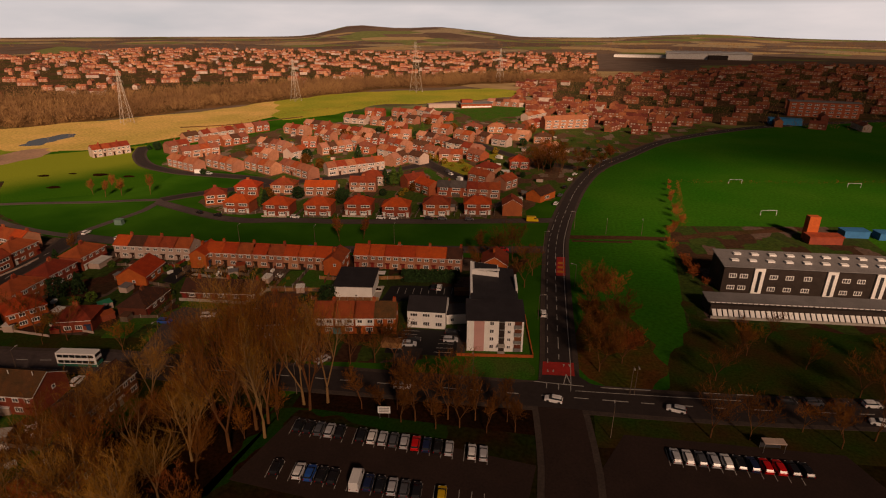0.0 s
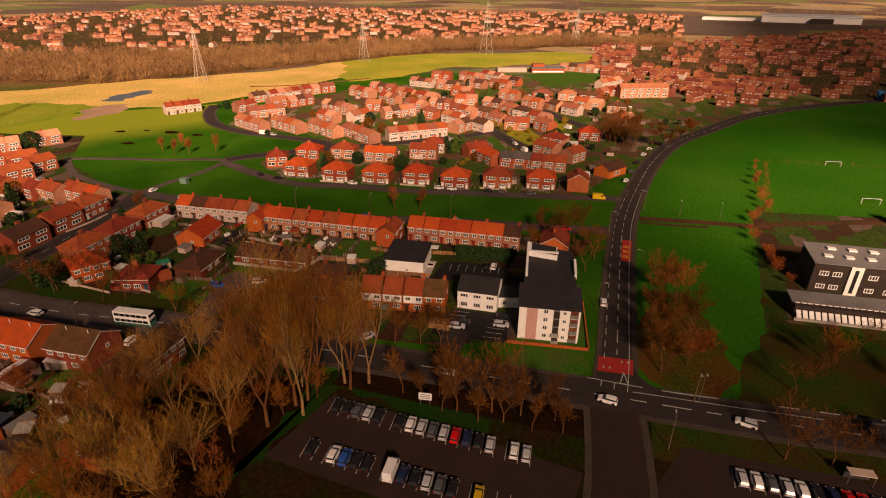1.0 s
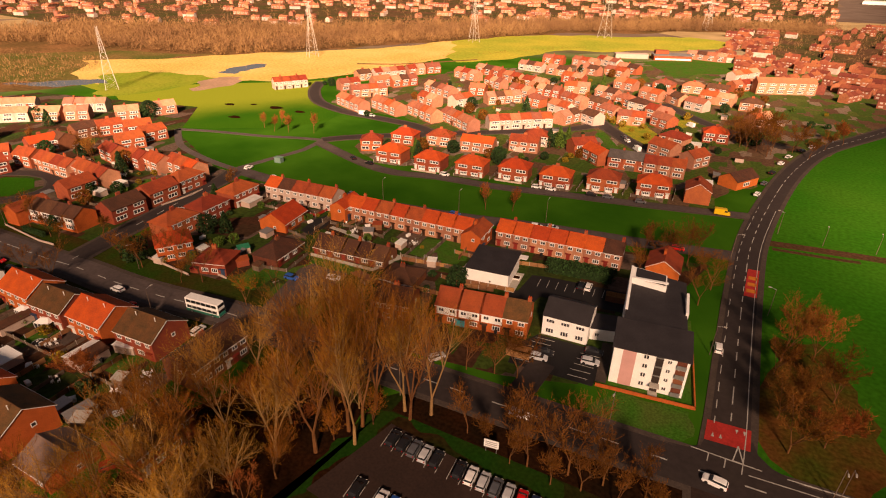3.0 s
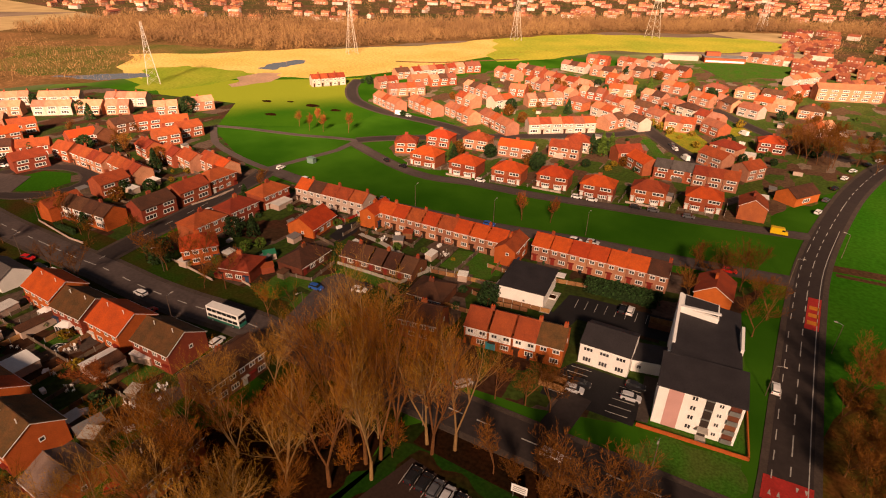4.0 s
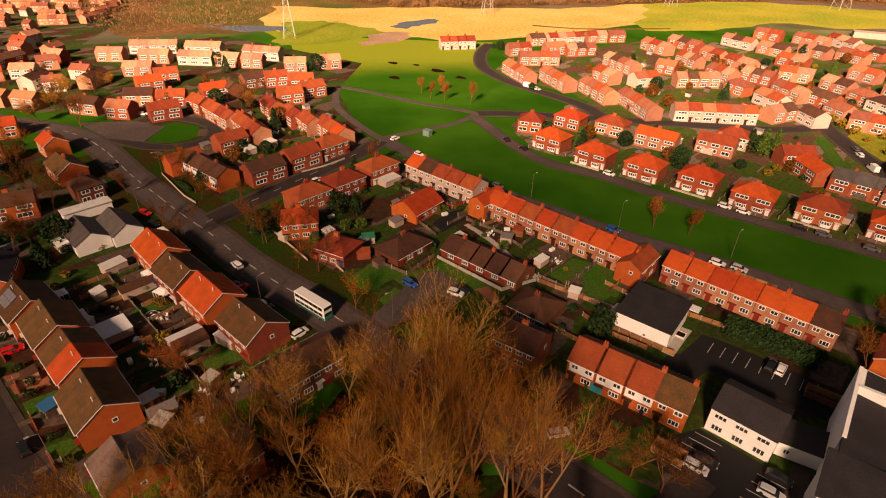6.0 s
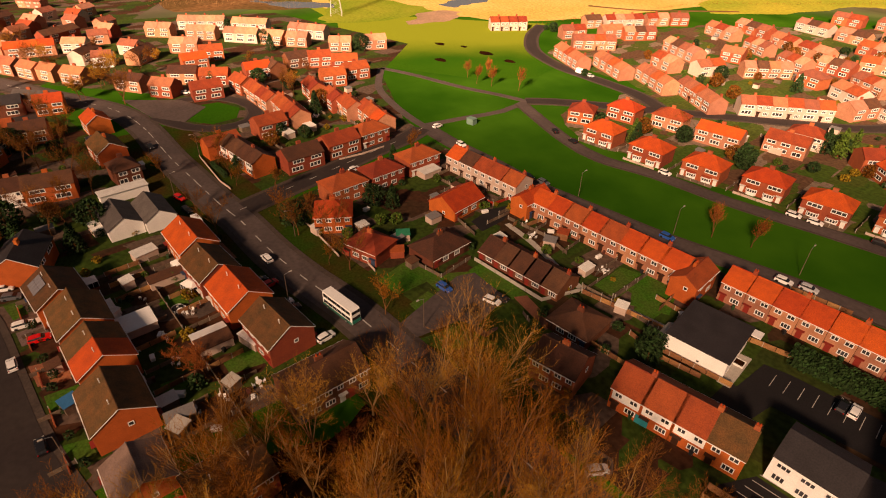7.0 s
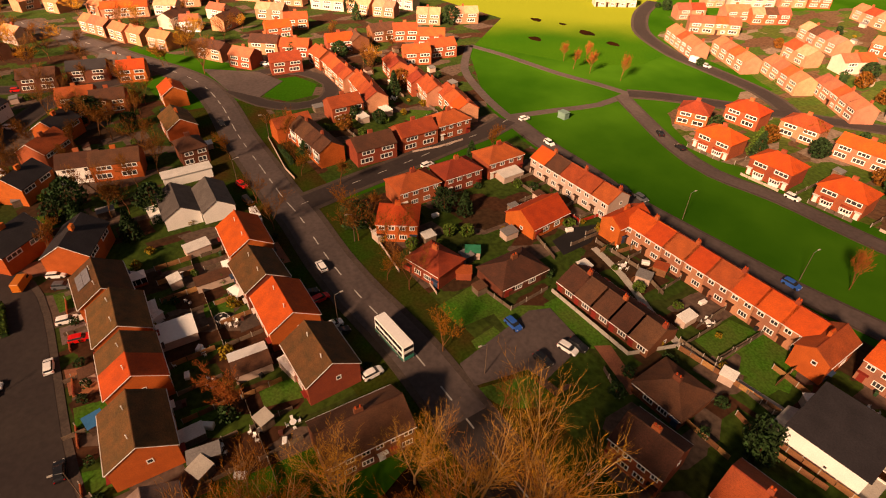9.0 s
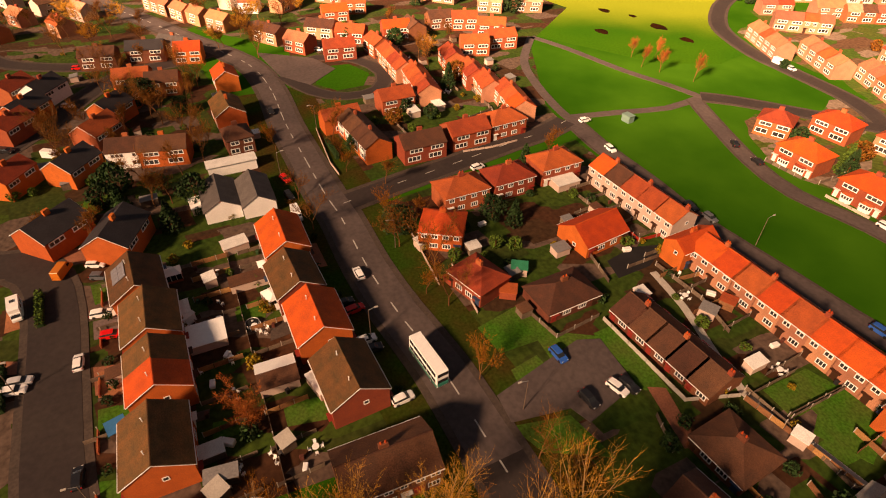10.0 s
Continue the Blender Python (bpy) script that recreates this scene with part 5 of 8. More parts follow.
for i in range(64):
    x, y = -345 - 16.5 * (i % 9) + western.uniform(-3, 3), -30 + 23 * (i // 9) + 0.35 * 16.5 * (i % 9) + western.uniform(-2, 2)
    near = [(w[0], w[1]) for w in WESTERN] + [(-362.7, 57), (-388, 70), (-352, 48), (-335, 57), (-368, 40), (-376, 33), (-388, 26), (-400, 20)]
    if y < 118 and all((x - p) ** 2 + (y - q) ** 2 > 210 for p, q in near):
        house(x, y, (30, 36, 128)[i % 3], 11.0, 7.5, (TILE_SUN_TINT, TILE_BROWN, TILE_SUN_TINT, TILE_RED, TILE_GLOW_TINT)[i % 5], (BRICK_PINK, BRICK, BRICK_PINK, PEBBLE)[i % 4], group="western houses", units=1)


# ---- flats, clinic, club and school ----
def flats():
    ob = thing("apartment_block", "white four-storey flats with a pink stripe and dark roof", "apartment block")
    at(ob, -18.6, 128.6, 0, 9.5)
    W, h = 15.0, 9.6
    part("wall", Shape().box(0, 0, -0.2, W, 8.5, h), ob, mats=RENDER)
    part("rear_wing", Shape().box(1.5, 8.5, -0.2, 14.0, 31, h + 0.4), ob, mats=RENDER)
    part("pink_stripe", Shape().box(1.9, -0.05, 0, 4.6, 0.02, h - 0.02), ob, mats=PINK)
    r = Shape().solid([(-0.4, -0.5, h - 0.1), (W + 0.4, -0.5, h - 0.1), (W + 0.4, 8.8, h + 1.5), (-0.4, 8.8, h + 1.5)], [(-0.4, -0.5, h + 0.15), (W + 0.4, -0.5, h + 0.15), (W + 0.4, 8.8, h + 1.75), (-0.4, 8.8, h + 1.75)])
    part("front_roof", r, ob, mats=SLATE)
    r = Shape().solid([(1.0, 8.3, h + 0.9), (14.4, 8.3, h + 0.2), (14.4, 31.4, h + 0.4), (1.0, 31.4, h + 2.0)], [(1.0, 8.3, h + 1.9), (14.4, 8.3, h + 0.7), (14.4, 31.4, h + 0.9), (1.0, 31.4, h + 2.4)])
    part("rear_roof", r, ob, mats=SLATE)
    part("parapet_wall", Shape().solid([(0.9, 12, 0), (1.5, 12, 0), (1.5, 29, 0), (0.9, 29, 0)], [(0.9, 12, h + 2.2), (1.5, 12, h + 2.2), (1.5, 29, h + 4.4), (0.9, 29, h + 4.4)]), ob, mats=RENDER)
    part("stair_tower", Shape().solid([(1.5, 24, 0), (9.5, 24, 0), (9.5, 29, 0), (1.5, 29, 0)], [(1.5, 24, h + 3.6), (9.5, 24, h + 2.6), (9.5, 29, h + 3.2), (1.5, 29, h + 4.2)]), ob, mats=RENDER)
    part("tower_roof", Shape().solid([(2.2, 24.6, h + 3.4), (9.2, 24.6, h + 2.6), (9.2, 28.6, h + 3.1), (2.2, 28.6, h + 3.9)], [(2.2, 24.6, h + 3.75), (9.2, 24.6, h + 2.9), (9.2, 28.6, h + 3.4), (2.2, 28.6, h + 4.25)]), ob, mats=SLATE)
    part("tower_coping", Shape().box(1.4, 23.8, h + 3.55, 9.7, 24.5, h + 3.9), ob, mats=WHITE)
    part("fin_wall", Shape().solid([(14.0, 16, 0), (14.6, 16, 0), (14.6, 23, 0), (14.0, 23, 0)], [(14.0, 16, h + 1.6), (14.6, 16, h + 1.6), (14.6, 23, h + 2.8), (14.0, 23, h + 2.8)]), ob, mats=RENDER)
    # flat dark panel: the shade inside the stair recess is painted on
    part("stair_recess_shade_panel", Shape().box(8.5, -0.06, 0, 10.0, 0.02, h - 0.2), ob, mats=BRICK_DARK)
    for f in range(4):
        z = 0.9 + 2.35 * f
        window(ob, 6.6, 0, z, 0, 1.2, 1.25)
        window(ob, 11.2, 0, z, 0, 1.0, 1.05)
        part("balcony_recess", Shape().box(12.6, -0.05, z - 0.35, 14.5, 0.02, z + 1.35), ob, mats=BRICK_BROWN)
        part("balcony", Shape().box(12.6, -0.5, z - 0.6, 14.5, -0.03, z - 0.35).box(12.6, -0.5, z - 0.35, 14.5, -0.44, z + 0.45), ob, mats=METAL)
        part("landing", Shape().box(8.5, -0.3, z + 1.05, 10.0, -0.05, z + 1.25), ob, mats=METAL)
        for k in range(4):
            window(ob, W, 1.6 + 2.0 * k, z, 90, 1.1, 1.15) if k != 2 else None
            window(ob, 14.0, 11 + 1.25 * k, z, 90, 1.0, 1.15, 1, False)
            window(ob, 1.5, 10.0 + 4.6 * k, z, -90, 1.1, 1.15, 2, False) if k == 0 else None
    part("entrance_step", Shape().box(8.3, -1.8, -0.1, 10.2, -0.06, 0.15), ob, mats=CONCRETE)
    part("entrance_canopy", Shape().box(8.3, -1.7, 2.2, 10.2, -0.06, 2.4), ob, mats=CONCRETE)
    # garden wall and lawn round the block
    for a, b in (((-2.4, -2.6), (17.6, -2.6)), ((17.6, -2.6), (17.6, 20))):
        w = tagged(new("garden_wall", Shape().box(min(a[0], b[0]) - 0.12, min(a[1], b[1]) - 0.12, 0, max(a[0], b[0]) + 0.12, max(a[1], b[1]) + 0.12, 0.8).mesh("garden_wall", BRICK_ORANGE)), "low red brick garden wall", "wall")
        at(w, -18.6, 128.6, 0, 9.5)
    c, s_ = math.cos(radians(9.5)), math.sin(radians(9.5))
    sheet("lawn", [(-18.6 + c * x - s_ * y, 128.6 + s_ * x + c * y) for x, y in ((-2.4, -2.6), (17.6, -2.6), (17.6, 31), (15, 31), (15, -0.5), (-2.4, -0.5))], 0.07, LAWN, "strip of lawn beside the flats", "lawn")


def white_box(name, label, x, y, rz, W, D, h0, h1, wins=3, storeys=1):
    """A white rendered building with a dark single-pitch roof, low in front."""
    ob = thing(name, label, "building")
    at(ob, x, y, 0, rz)
    part("wall", Shape().solid([(0, 0, -0.2), (W, 0, -0.2), (W, D, -0.2), (0, D, -0.2)], [(0, 0, h0), (W, 0, h0), (W, D, h1), (0, D, h1)]), ob, mats=RENDER)
    part("roof", Shape().solid([(-0.4, -0.4, h0), (W + 0.4, -0.4, h0), (W + 0.4, D + 0.3, h1), (-0.4, D + 0.3, h1)], [(-0.4, -0.4, h0 + 0.22), (W + 0.4, -0.4, h0 + 0.22), (W + 0.4, D + 0.3, h1 + 0.22), (-0.4, D + 0.3, h1 + 0.22)]), ob, mats=SLATE)
    for k in range(wins):
        for f in range(storeys):
            window(ob, W * (k + 0.5) / wins, 0, 0.9 + 2.6 * f, 0, 1.9, 1.2)
    return ob


flats()
clinic = white_box("clinic", "white rendered single-storey building with a dark sloping roof", -65.0, 149.6, 9, 12.2, 13.0, 4.6, 5.3, wins=0)
window(clinic, 7.0, 0, 1.1, 0, 0.8, 0.8, 1)
part("door_canopy", Shape().box(10.9, 14.0, 2.6, 14.2, 16.5, 2.8), clinic, mats=WHITE)
part("side_lean_to", Shape().solid([(-2.4, 0.5, 0), (-0.05, 0.5, 0), (-0.05, 7, 0), (-2.4, 7, 0)], [(-2.4, 0.5, 1.6), (-0.05, 0.5, 2.6), (-0.05, 7, 2.6), (-2.4, 7, 1.6)]), clinic, mats=CONCRETE)
annexe = thing("annexe", "white two-storey annexe with a dark slate roof", "building")
at(annexe, -32.4, 142.6, 0, 5)
part("wall", gable_walls(11.0, 9.5, 5.6, 8.0), annexe, mats=RENDER)
part("roof", gable_roof(11.0, 9.5, 5.6, 8.0), annexe, mats=SLATE)
for k in range(3):
    window(annexe, -3.6 + 3.6 * k, -4.75, 3.7, 0, 2.2, 1.1, 3)
    window(annexe, -3.6 + 3.6 * k, -4.75, 0.8, 0, 2.0, 1.4, 3)
    part("panel", Shape().box(-3.6 + 3.6 * k - 1.2, -4.8, 2.3, -3.6 + 3.6 * k + 1.2, -4.74, 3.5), annexe, mats=WHITE)
window(annexe, 5.5, 0.5, 3.4, 90, 1.2, 1.1)
link = thing("link_building", "low white link with a flat dark roof", "building")
at(link, -26.6, 141.2, 0, 18)
part("wall", Shape().box(0, 0, -0.2, 9.2, 6.5, 3.0), link, mats=RENDER)
part("roof", Shape().box(-0.3, -0.3, 3.0, 9.4, 6.8, 3.3), link, mats=SLATE)
part("roof_edge", Shape().box(-0.32, -0.36, 2.85, 9.4, -0.3, 3.36), link, mats=WHITE)
window(link, 1.6, 0, 1.0, 0, 1.1, 1.1)
sheet("car_park", [(-50, 154.5), (-46, 153), (-20, 157), (-20, 166), (-49, 160.5)], 0.06, ASPHALT_NEW, "fresh black tarmac car park", "car park")
sheet("car_park", [(-51.5, 140), (-45, 141), (-44.5, 154), (-52, 152)], 0.065, ASPHALT_NEW, "fresh black tarmac yard", "car park")
sheet("car_park", [(-40, 123), (-21, 125), (-21.5, 138), (-27, 137.5), (-38, 136.5), (-41, 130)], 0.06, ASPHALT_NEW, "fresh black tarmac car park", "car park")
ribbon("road", [(-33, 127), (-33.5, 118), (-34, 111)], 5.6, 0.16, ASPHALT, "short tarmac entrance to the flats", "road")
sheet("paved_path", [(-21, 127), (-18.8, 127.5), (-20.6, 142), (-23.4, 141.5)], 0.09, PAVING, "pale paved path beside the flats", "path")
for i in range(7):
    x, y = -39.3 + 0.25 * i, 125.2 + 2.0 * i
    ribbon("bay_line", [(x, y), (x + 4.6, y + 0.6)], 0.12, 0.09, LINE, "white parking bay line", "road marking")
for i in range(5):
    x, y = -27.0 + 0.05 * i, 126.0 + 2.2 * i
    ribbon("bay_line", [(x, y), (x + 4.4, y + 0.6)], 0.12, 0.09, LINE, "white parking bay line", "road marking")
for i in range(9):
    x, y = -46.5 + 2.5 * i, 157.5 + 0.5 * i
    ribbon("bay_line", [(x, y), (x - 0.5, y + 4.2)], 0.12, 0.09, LINE, "white parking bay line", "road marking")
for x, y, rz, L in ((-41.5, 125.2, 8, 5.5), (-28.0, 160.0, 10, 6.0)):
    enc = thing("bin_enclosure", "orange timber bin enclosure", "enclosure")
    at(enc, x, y, 0, rz)
    for a in ((0, 0, L, 0.1), (0, 2.6, L, 2.7), (0, 0.1, 0.1, 2.6), (L - 0.1, 0.1, L, 2.6)):
        part("panel", Shape().box(a[0], a[1], 0.0, a[2], a[3], 1.7), enc, mats=TIMBER)

club = thing("club_hall", "white gabled hall with twin grey roofs", "building")
for (x, y, rz, L, D) in ((-182.0, 69.8, 3, 13.5, 8.6), (-181.0, 78.4, 3, 13.5, 8.0)):
    part("wall", gable_walls(L, D, 3.4, 5.9), club, pose(x, y, 0, 0, 0, rz), mats=RENDER)
    part("roof", gable_roof(L, D, 3.4, 5.9), club, pose(x, y, 0, 0, 0, rz), mats=TILE_GREY)
part("flat_wing", Shape().box(0, 0, 0, 4.0, 13.0, 3.0), club, pose(-201, 67.5, 0, 0, 0, 4), mats=RENDER)
part("flat_roof", Shape().box(-0.3, -0.3, 3.0, 4.3, 13.3, 3.2), club, pose(-201, 67.5, 0, 0, 0, 4), mats=PALE)

school = thing("school", "dark brick two-storey school with a grey roof and white skylights", "school")
at(school, 57.6, 181.3, 0, 5)
SL, SD, SH = 60.0, 11.5, 9.4
part("wall", Shape().box(0, 0, -0.2, SL, SD, SH), school, mats=BRICK_DARK)
part("roof", Shape().solid([(-0.6, -0.8, SH), (SL, -0.8, SH), (SL, SD, SH + 1.2), (-0.6, SD, SH + 1.2)], [(-0.6, -0.8, SH + 0.3), (SL, -0.8, SH + 0.3), (SL, SD, SH + 1.5), (-0.6, SD, SH + 1.5)]), school, mats=FELT)
sky_m = Shape().box(-1.1, -0.8, 0, 1.1, 0.8, 0.5).mesh("skylight", WHITE)
for i in range(9):
    for j in range(2):
        part("skylight", sky_m, school, pose(4 + 5.6 * i + 2.2 * j, 3.4 + 4.6 * j, SH + 0.42 + 0.1 * (3.4 + 4.6 * j)), "white domed skylight" if i + j == 0 else "")
for i in range(8):
    for f in range(2):
        window(school, (3.0, 6.4, 15.6, 20.5, 26.0, 37.6, 42.0, 53.0)[i], 0, 1.2 + 4.2 * f, 0, 2.4, 1.5, 3, False)
for x in (9.3, 31.4, 46.0):
    part("white_bay", Shape().box(x, -0.5, 0, x + 3.2, 0.0, SH - 0.2), school, mats=RENDER)
    part("bay_window", Shape().box(x + 1.1, -0.58, 0.8, x + 2.1, -0.49, SH - 1.2), school, mats=GLASS)
wing = thing("school_wing", "low school wing with a slanted row of white panels", "school")
at(wing, 50.4, 163.6, 0, 6)
WL = 58.0
part("wall", Shape().box(0, 0, -0.2, WL, 7, 3.6), wing, mats=BRICK_DARK)
part("roof", Shape().solid([(-0.4, 1.8, 3.6), (WL, 1.8, 3.6), (WL, 7.4, 4.2), (-0.4, 7.4, 4.2)], [(-0.4, 1.8, 3.85), (WL, 1.8, 3.85), (WL, 7.4, 4.45), (-0.4, 7.4, 4.45)]), wing, mats=FELT)
pan = Shape().solid([(-0.58, -1.6, 0.7), (0.58, -1.6, 0.7), (0.58, 1.75, 3.62), (-0.58, 1.75, 3.62)], [(-0.58, -1.68, 0.8), (0.58, -1.68, 0.8), (0.58, 1.67, 3.75), (-0.58, 1.67, 3.75)]).mesh("slanted_panel", RENDER)
for i in range(36):
    part("slanted_panel", pan, wing, pose(1.0 + 1.58 * i, 0, 0))
part("plinth", Shape().box(-0.3, -2.1, 0, WL, -1.7, 0.75), wing, mats=CONCRETE)
tower = thing("brick_tower", "orange brick chimney tower on a low plant room", "tower")
at(tower, 104.0, 240.0, 0, 8)
part("tower_shaft", Shape().solid([(0, 0, 0), (4.5, 0, 0), (4.5, 3.2, 0), (0, 3.2, 0)], [(0.1, 0.1, 10), (4.4, 0.1, 10), (4.4, 3.1, 10), (0.1, 3.1, 10)]), tower, mats=BRICK_ORANGE)
part("plant_room", Shape().box(-1, -5, 0, 12, -0.1, 3.2), tower, mats=BRICK)
part("roof", Shape().box(-1.3, -5.3, 3.2, 12.3, 0.2, 3.5), tower, mats=TILE_RED)
for x in (118, 131):
    cab = tagged(new("blue_cabin", Shape().box(0, 0, 0, 10, 5, 2.8).box(-0.2, -0.2, 2.8, 10.2, 5.2, 3.05).mesh("blue_cabin", BLUE)), "blue flat-roofed site cabin", "cabin", "blue cabins")
    at(cab, x + 3, 246, 0, 8)
# orange brick hall by the side road
hall = house(-5.2, 276.4, 60, 14.0, 8.5, TILE_BROWN, BRICK_ORANGE, storeys=1, he=3.6, name="brick_hall", units=1, stack=False)
# row of white flats with gables, and the long blue and brick blocks beyond the sports field
white_flats = house(5.8, 492.7, 25, 40.0, 9.0, TILE_SUN_TINT, BRICK_PINK, storeys=3, name="flats", units=6, he=8.0, stack=False)
part("garage_door", Shape().box(-1.2, -0.05, 0, 1.2, 0.02, 2.1), brick_row, pose(-2.2, -4.55, 0), "teal painted garage door", mats=mat("teal_paint", (0.02, 0.30, 0.36), rough=0.5, var=0.1))


# ---- trees and shrubs ----
def bare_tree(seed, height, spread, bark, twig, density=1.0, fork=0.28, lean=0.0, twig_r=0.028, label="", thick=1.0, forks=(3, 2, 2)):
    """A leafless tree: tapered trunk, rising limbs, branches, and a crown of fine twigs."""
    rnd = random.Random(seed)
    wood, fine = Shape(), Shape()

    def grow(p, w, length, r, level):
        n = 3
        for i in range(n):
            w = (w + Vector((rnd.uniform(-1, 1), rnd.uniform(-1, 1), rnd.uniform(-0.2, 0.9))) * 0.09).normalized()
            q = p + w * (length / n)
            r2 = r * (0.82 if level else 0.86)
            (wood if level < 3 else fine).tube(p, q, r, r2, 6 if level == 0 else 4 if level == 1 else 3)
            if level < 3:
                k = 0 if level == 0 and i == 0 else forks[level]
                for _ in range(k):
                    side = Vector((rnd.uniform(-1, 1), rnd.uniform(-1, 1), rnd.uniform(-0.1, 0.35))).normalized()
                    c = (w * (0.9 if level == 0 else 0.7) + side * spread).normalized()
                    start = p.lerp(q, rnd.uniform(0.3, 1.0))
                    if level < 2:
                        grow(start, c, length * rnd.uniform(0.42, 0.62), r2 * 0.55, level + 1)
                    else:
                        for _t in range(max(1, int(2 * density))):
                            t = (c + Vector((rnd.uniform(-1, 1), rnd.uniform(-1, 1), rnd.uniform(-0.1, 1.2))) * 0.5).normalized()
                            e = start + t * rnd.uniform(0.05, 0.11) * height
                            fine.spike(start, e, twig_r)
                            for _u in range(2):
                                u = (t + Vector((rnd.uniform(-1, 1), rnd.uniform(-1, 1), rnd.uniform(-0.1, 1.0))) * 0.5).normalized()
                                s0 = start.lerp(e, rnd.uniform(0.3, 0.9))
                                fine.spike(s0, s0 + u * rnd.uniform(0.03, 0.07) * height, twig_r * 0.75)
            p, r = q, r2
        if level < 2:
            grow(p, w, length * 0.5, r, level + 1)
    base = Vector((0, 0, -0.3))
    w = Vector((lean, lean * 0.5, 1)).normalized()
    top = base + w * height * fork
    wood.tube(base, top, height * 0.016 * thick, height * 0.012 * thick, 7)
    for i in range(rnd.choice((3, 4, 4))):
        a = rnd.uniform(0, 6.28)
        c = (w + Vector((math.cos(a), math.sin(a), 0)) * spread * rnd.uniform(0.25, 0.75)).normalized()
        grow(top, c, height * rnd.uniform(0.5, 0.62), height * 0.008 * thick, 0)
    ob = thing("bare_tree", label, "tree")
    part("trunk", wood, ob, mats=bark)
    part("crown", fine, ob, mats=twig)
    return ob


def leafy(seed, w, h, d, n, size, material, name, label, shape="round"):
    """A shrub, conifer or hedge: a stem and a crown of many small leaf clumps with an uneven outline."""
    rnd = random.Random(seed)
    s = Shape()
    for _ in range(n):
        if shape == "box":
            p = Vector((rnd.uniform(-w / 2, w / 2), rnd.uniform(-d / 2, d / 2), rnd.uniform(0, h)))
            k = rnd.randrange(3)
            if k == 0:
                p.y = rnd.choice((-1, 1)) * d / 2 * rnd.uniform(0.85, 1.08)
            else:
                p.z = h * rnd.uniform(0.85, 1.08)
        else:
            u = rnd.uniform(0, 1)
            a = rnd.uniform(0, 6.283)
            if shape == "cone":
                rr = (1 - u) ** 0.8 * rnd.uniform(0.6, 1.12)
            else:
                rr = math.sqrt(max(0.02, 1 - (2 * u - 1) ** 2)) * rnd.uniform(0.65, 1.15)
            rr *= 1 + 0.25 * math.sin(3 * a + seed) * math.sin(5 * u + seed)
            p = Vector((w / 2 * rr * math.cos(a), d / 2 * rr * math.sin(a), h * (0.04 + 0.96 * u)))
        nrm = Vector((rnd.uniform(-1, 1), rnd.uniform(-1, 1), rnd.uniform(-0.5, 1))).normalized()
        e1 = nrm.orthogonal().normalized()
        e2 = nrm.cross(e1)
        a = size * rnd.uniform(0.6, 1.4)
        s.poly([p - e1 * a, p - e2 * a * 0.6, p + e1 * a, p + e2 * a * 0.6])
    ob = thing(name, label, "hedge" if shape == "box" else "shrub" if h < 5 else "tree")
    core = Shape()
    if shape == "box":
        core.box(-w / 2 * 0.9, -d / 2 * 0.8, -0.1, w / 2 * 0.9, d / 2 * 0.8, h * 0.86)
    else:
        core.tube((0, 0, -0.2), (0, 0, h * 0.85), w * 0.05 + 0.05, 0.03, 6)
    part("stem", core, ob, mats=LEAF if shape == "box" else BARK)
    part("crown", s, ob, mats=material)
    return ob


def scatter(templates, spots, rnd, low=0.85, high=1.15):
    """Copies of the templates on the spots; the first use moves the template itself."""
    used = set()
    for i, (x, y) in enumerate(spots):
        t = templates[rnd.randrange(len(templates))]
        m = pose(x, y, 0, 0, 0, rnd.uniform(0, 360))
        k = rnd.uniform(low, high)
        if t.name in used:
            ob = copy_thing(t, m)
        else:
            ob = t
            ob.matrix_basis = m
            used.add(t.name)
        ob.scale = (k, k, k * rnd.uniform(0.95, 1.08))
    for t in templates:
        if t.name not in used:
            t.matrix_basis = pose(spots[0][0] + 3, spots[0][1] - 2, 0)


def inside(p, poly):
    c = False
    for i in range(len(poly)):
        (x0, y0), (x1, y1) = poly[i - 1], poly[i]
        if (y0 > p[1]) != (y1 > p[1]) and p[0] < (x1 - x0) * (p[1] - y0) / (y1 - y0) + x0:
            c = not c
    return c


def spread_in(poly, n, gap, rnd):
    xs, ys = [p[0] for p in poly], [p[1] for p in poly]
    out = []
    for _ in range(n * 60):
        p = (rnd.uniform(min(xs), max(xs)), rnd.uniform(min(ys), max(ys)))
        if inside(p, poly) and all((p[0] - q[0]) ** 2 + (p[1] - q[1]) ** 2 > gap * gap for q in out):
            out.append(p)
            if len(out) == n:
                break
    return out


STREETS = (MAIN, SIDE, CROSS, SOUTH, NORTH, PATH_A, PATH_B, PATH_C, EAST, CURVE, LANE, LANE_E, CLOSE, FAR_L, FAR_M, GREEN_RD)


def off_road(p, gap=6.5):
    """Whether a spot keeps clear of the streets."""
    q = Vector(p)
    for line in STREETS:
        for a, b in zip(line, line[1:]):
            a, b = Vector(a), Vector(b)
            u = max(0.0, min(1.0, (q - a).dot(b - a) / (b - a).length_squared))
            if (a.lerp(b, u) - q).length < gap:
                return False
    return not inside(p, GREEN_RD)


rnd = random.Random(7)
TALL = [bare_tree(k, h, 0.46, BARK_PALE if k % 2 else BARK, TWIG_GOLD if k % 2 else TWIG, 0.6, twig_r=0.018, fork=0.2, lean=0.03 * (k - 2), label="tall leafless tree with golden-brown twigs") for k, h in enumerate((27, 25, 28, 24, 26))]
tall_spots = [(-58, 88.2), (-56.5, 90.5), (-51.6, 98.2), (-49.5, 96.8), (-46.5, 100), (-63, 99.5), (-77, 97.5), (-60, 81), (-63, 90), (-57, 95.5), (-70, 91.5)]
scatter(TALL, tall_spots, rnd, 0.88, 1.0)
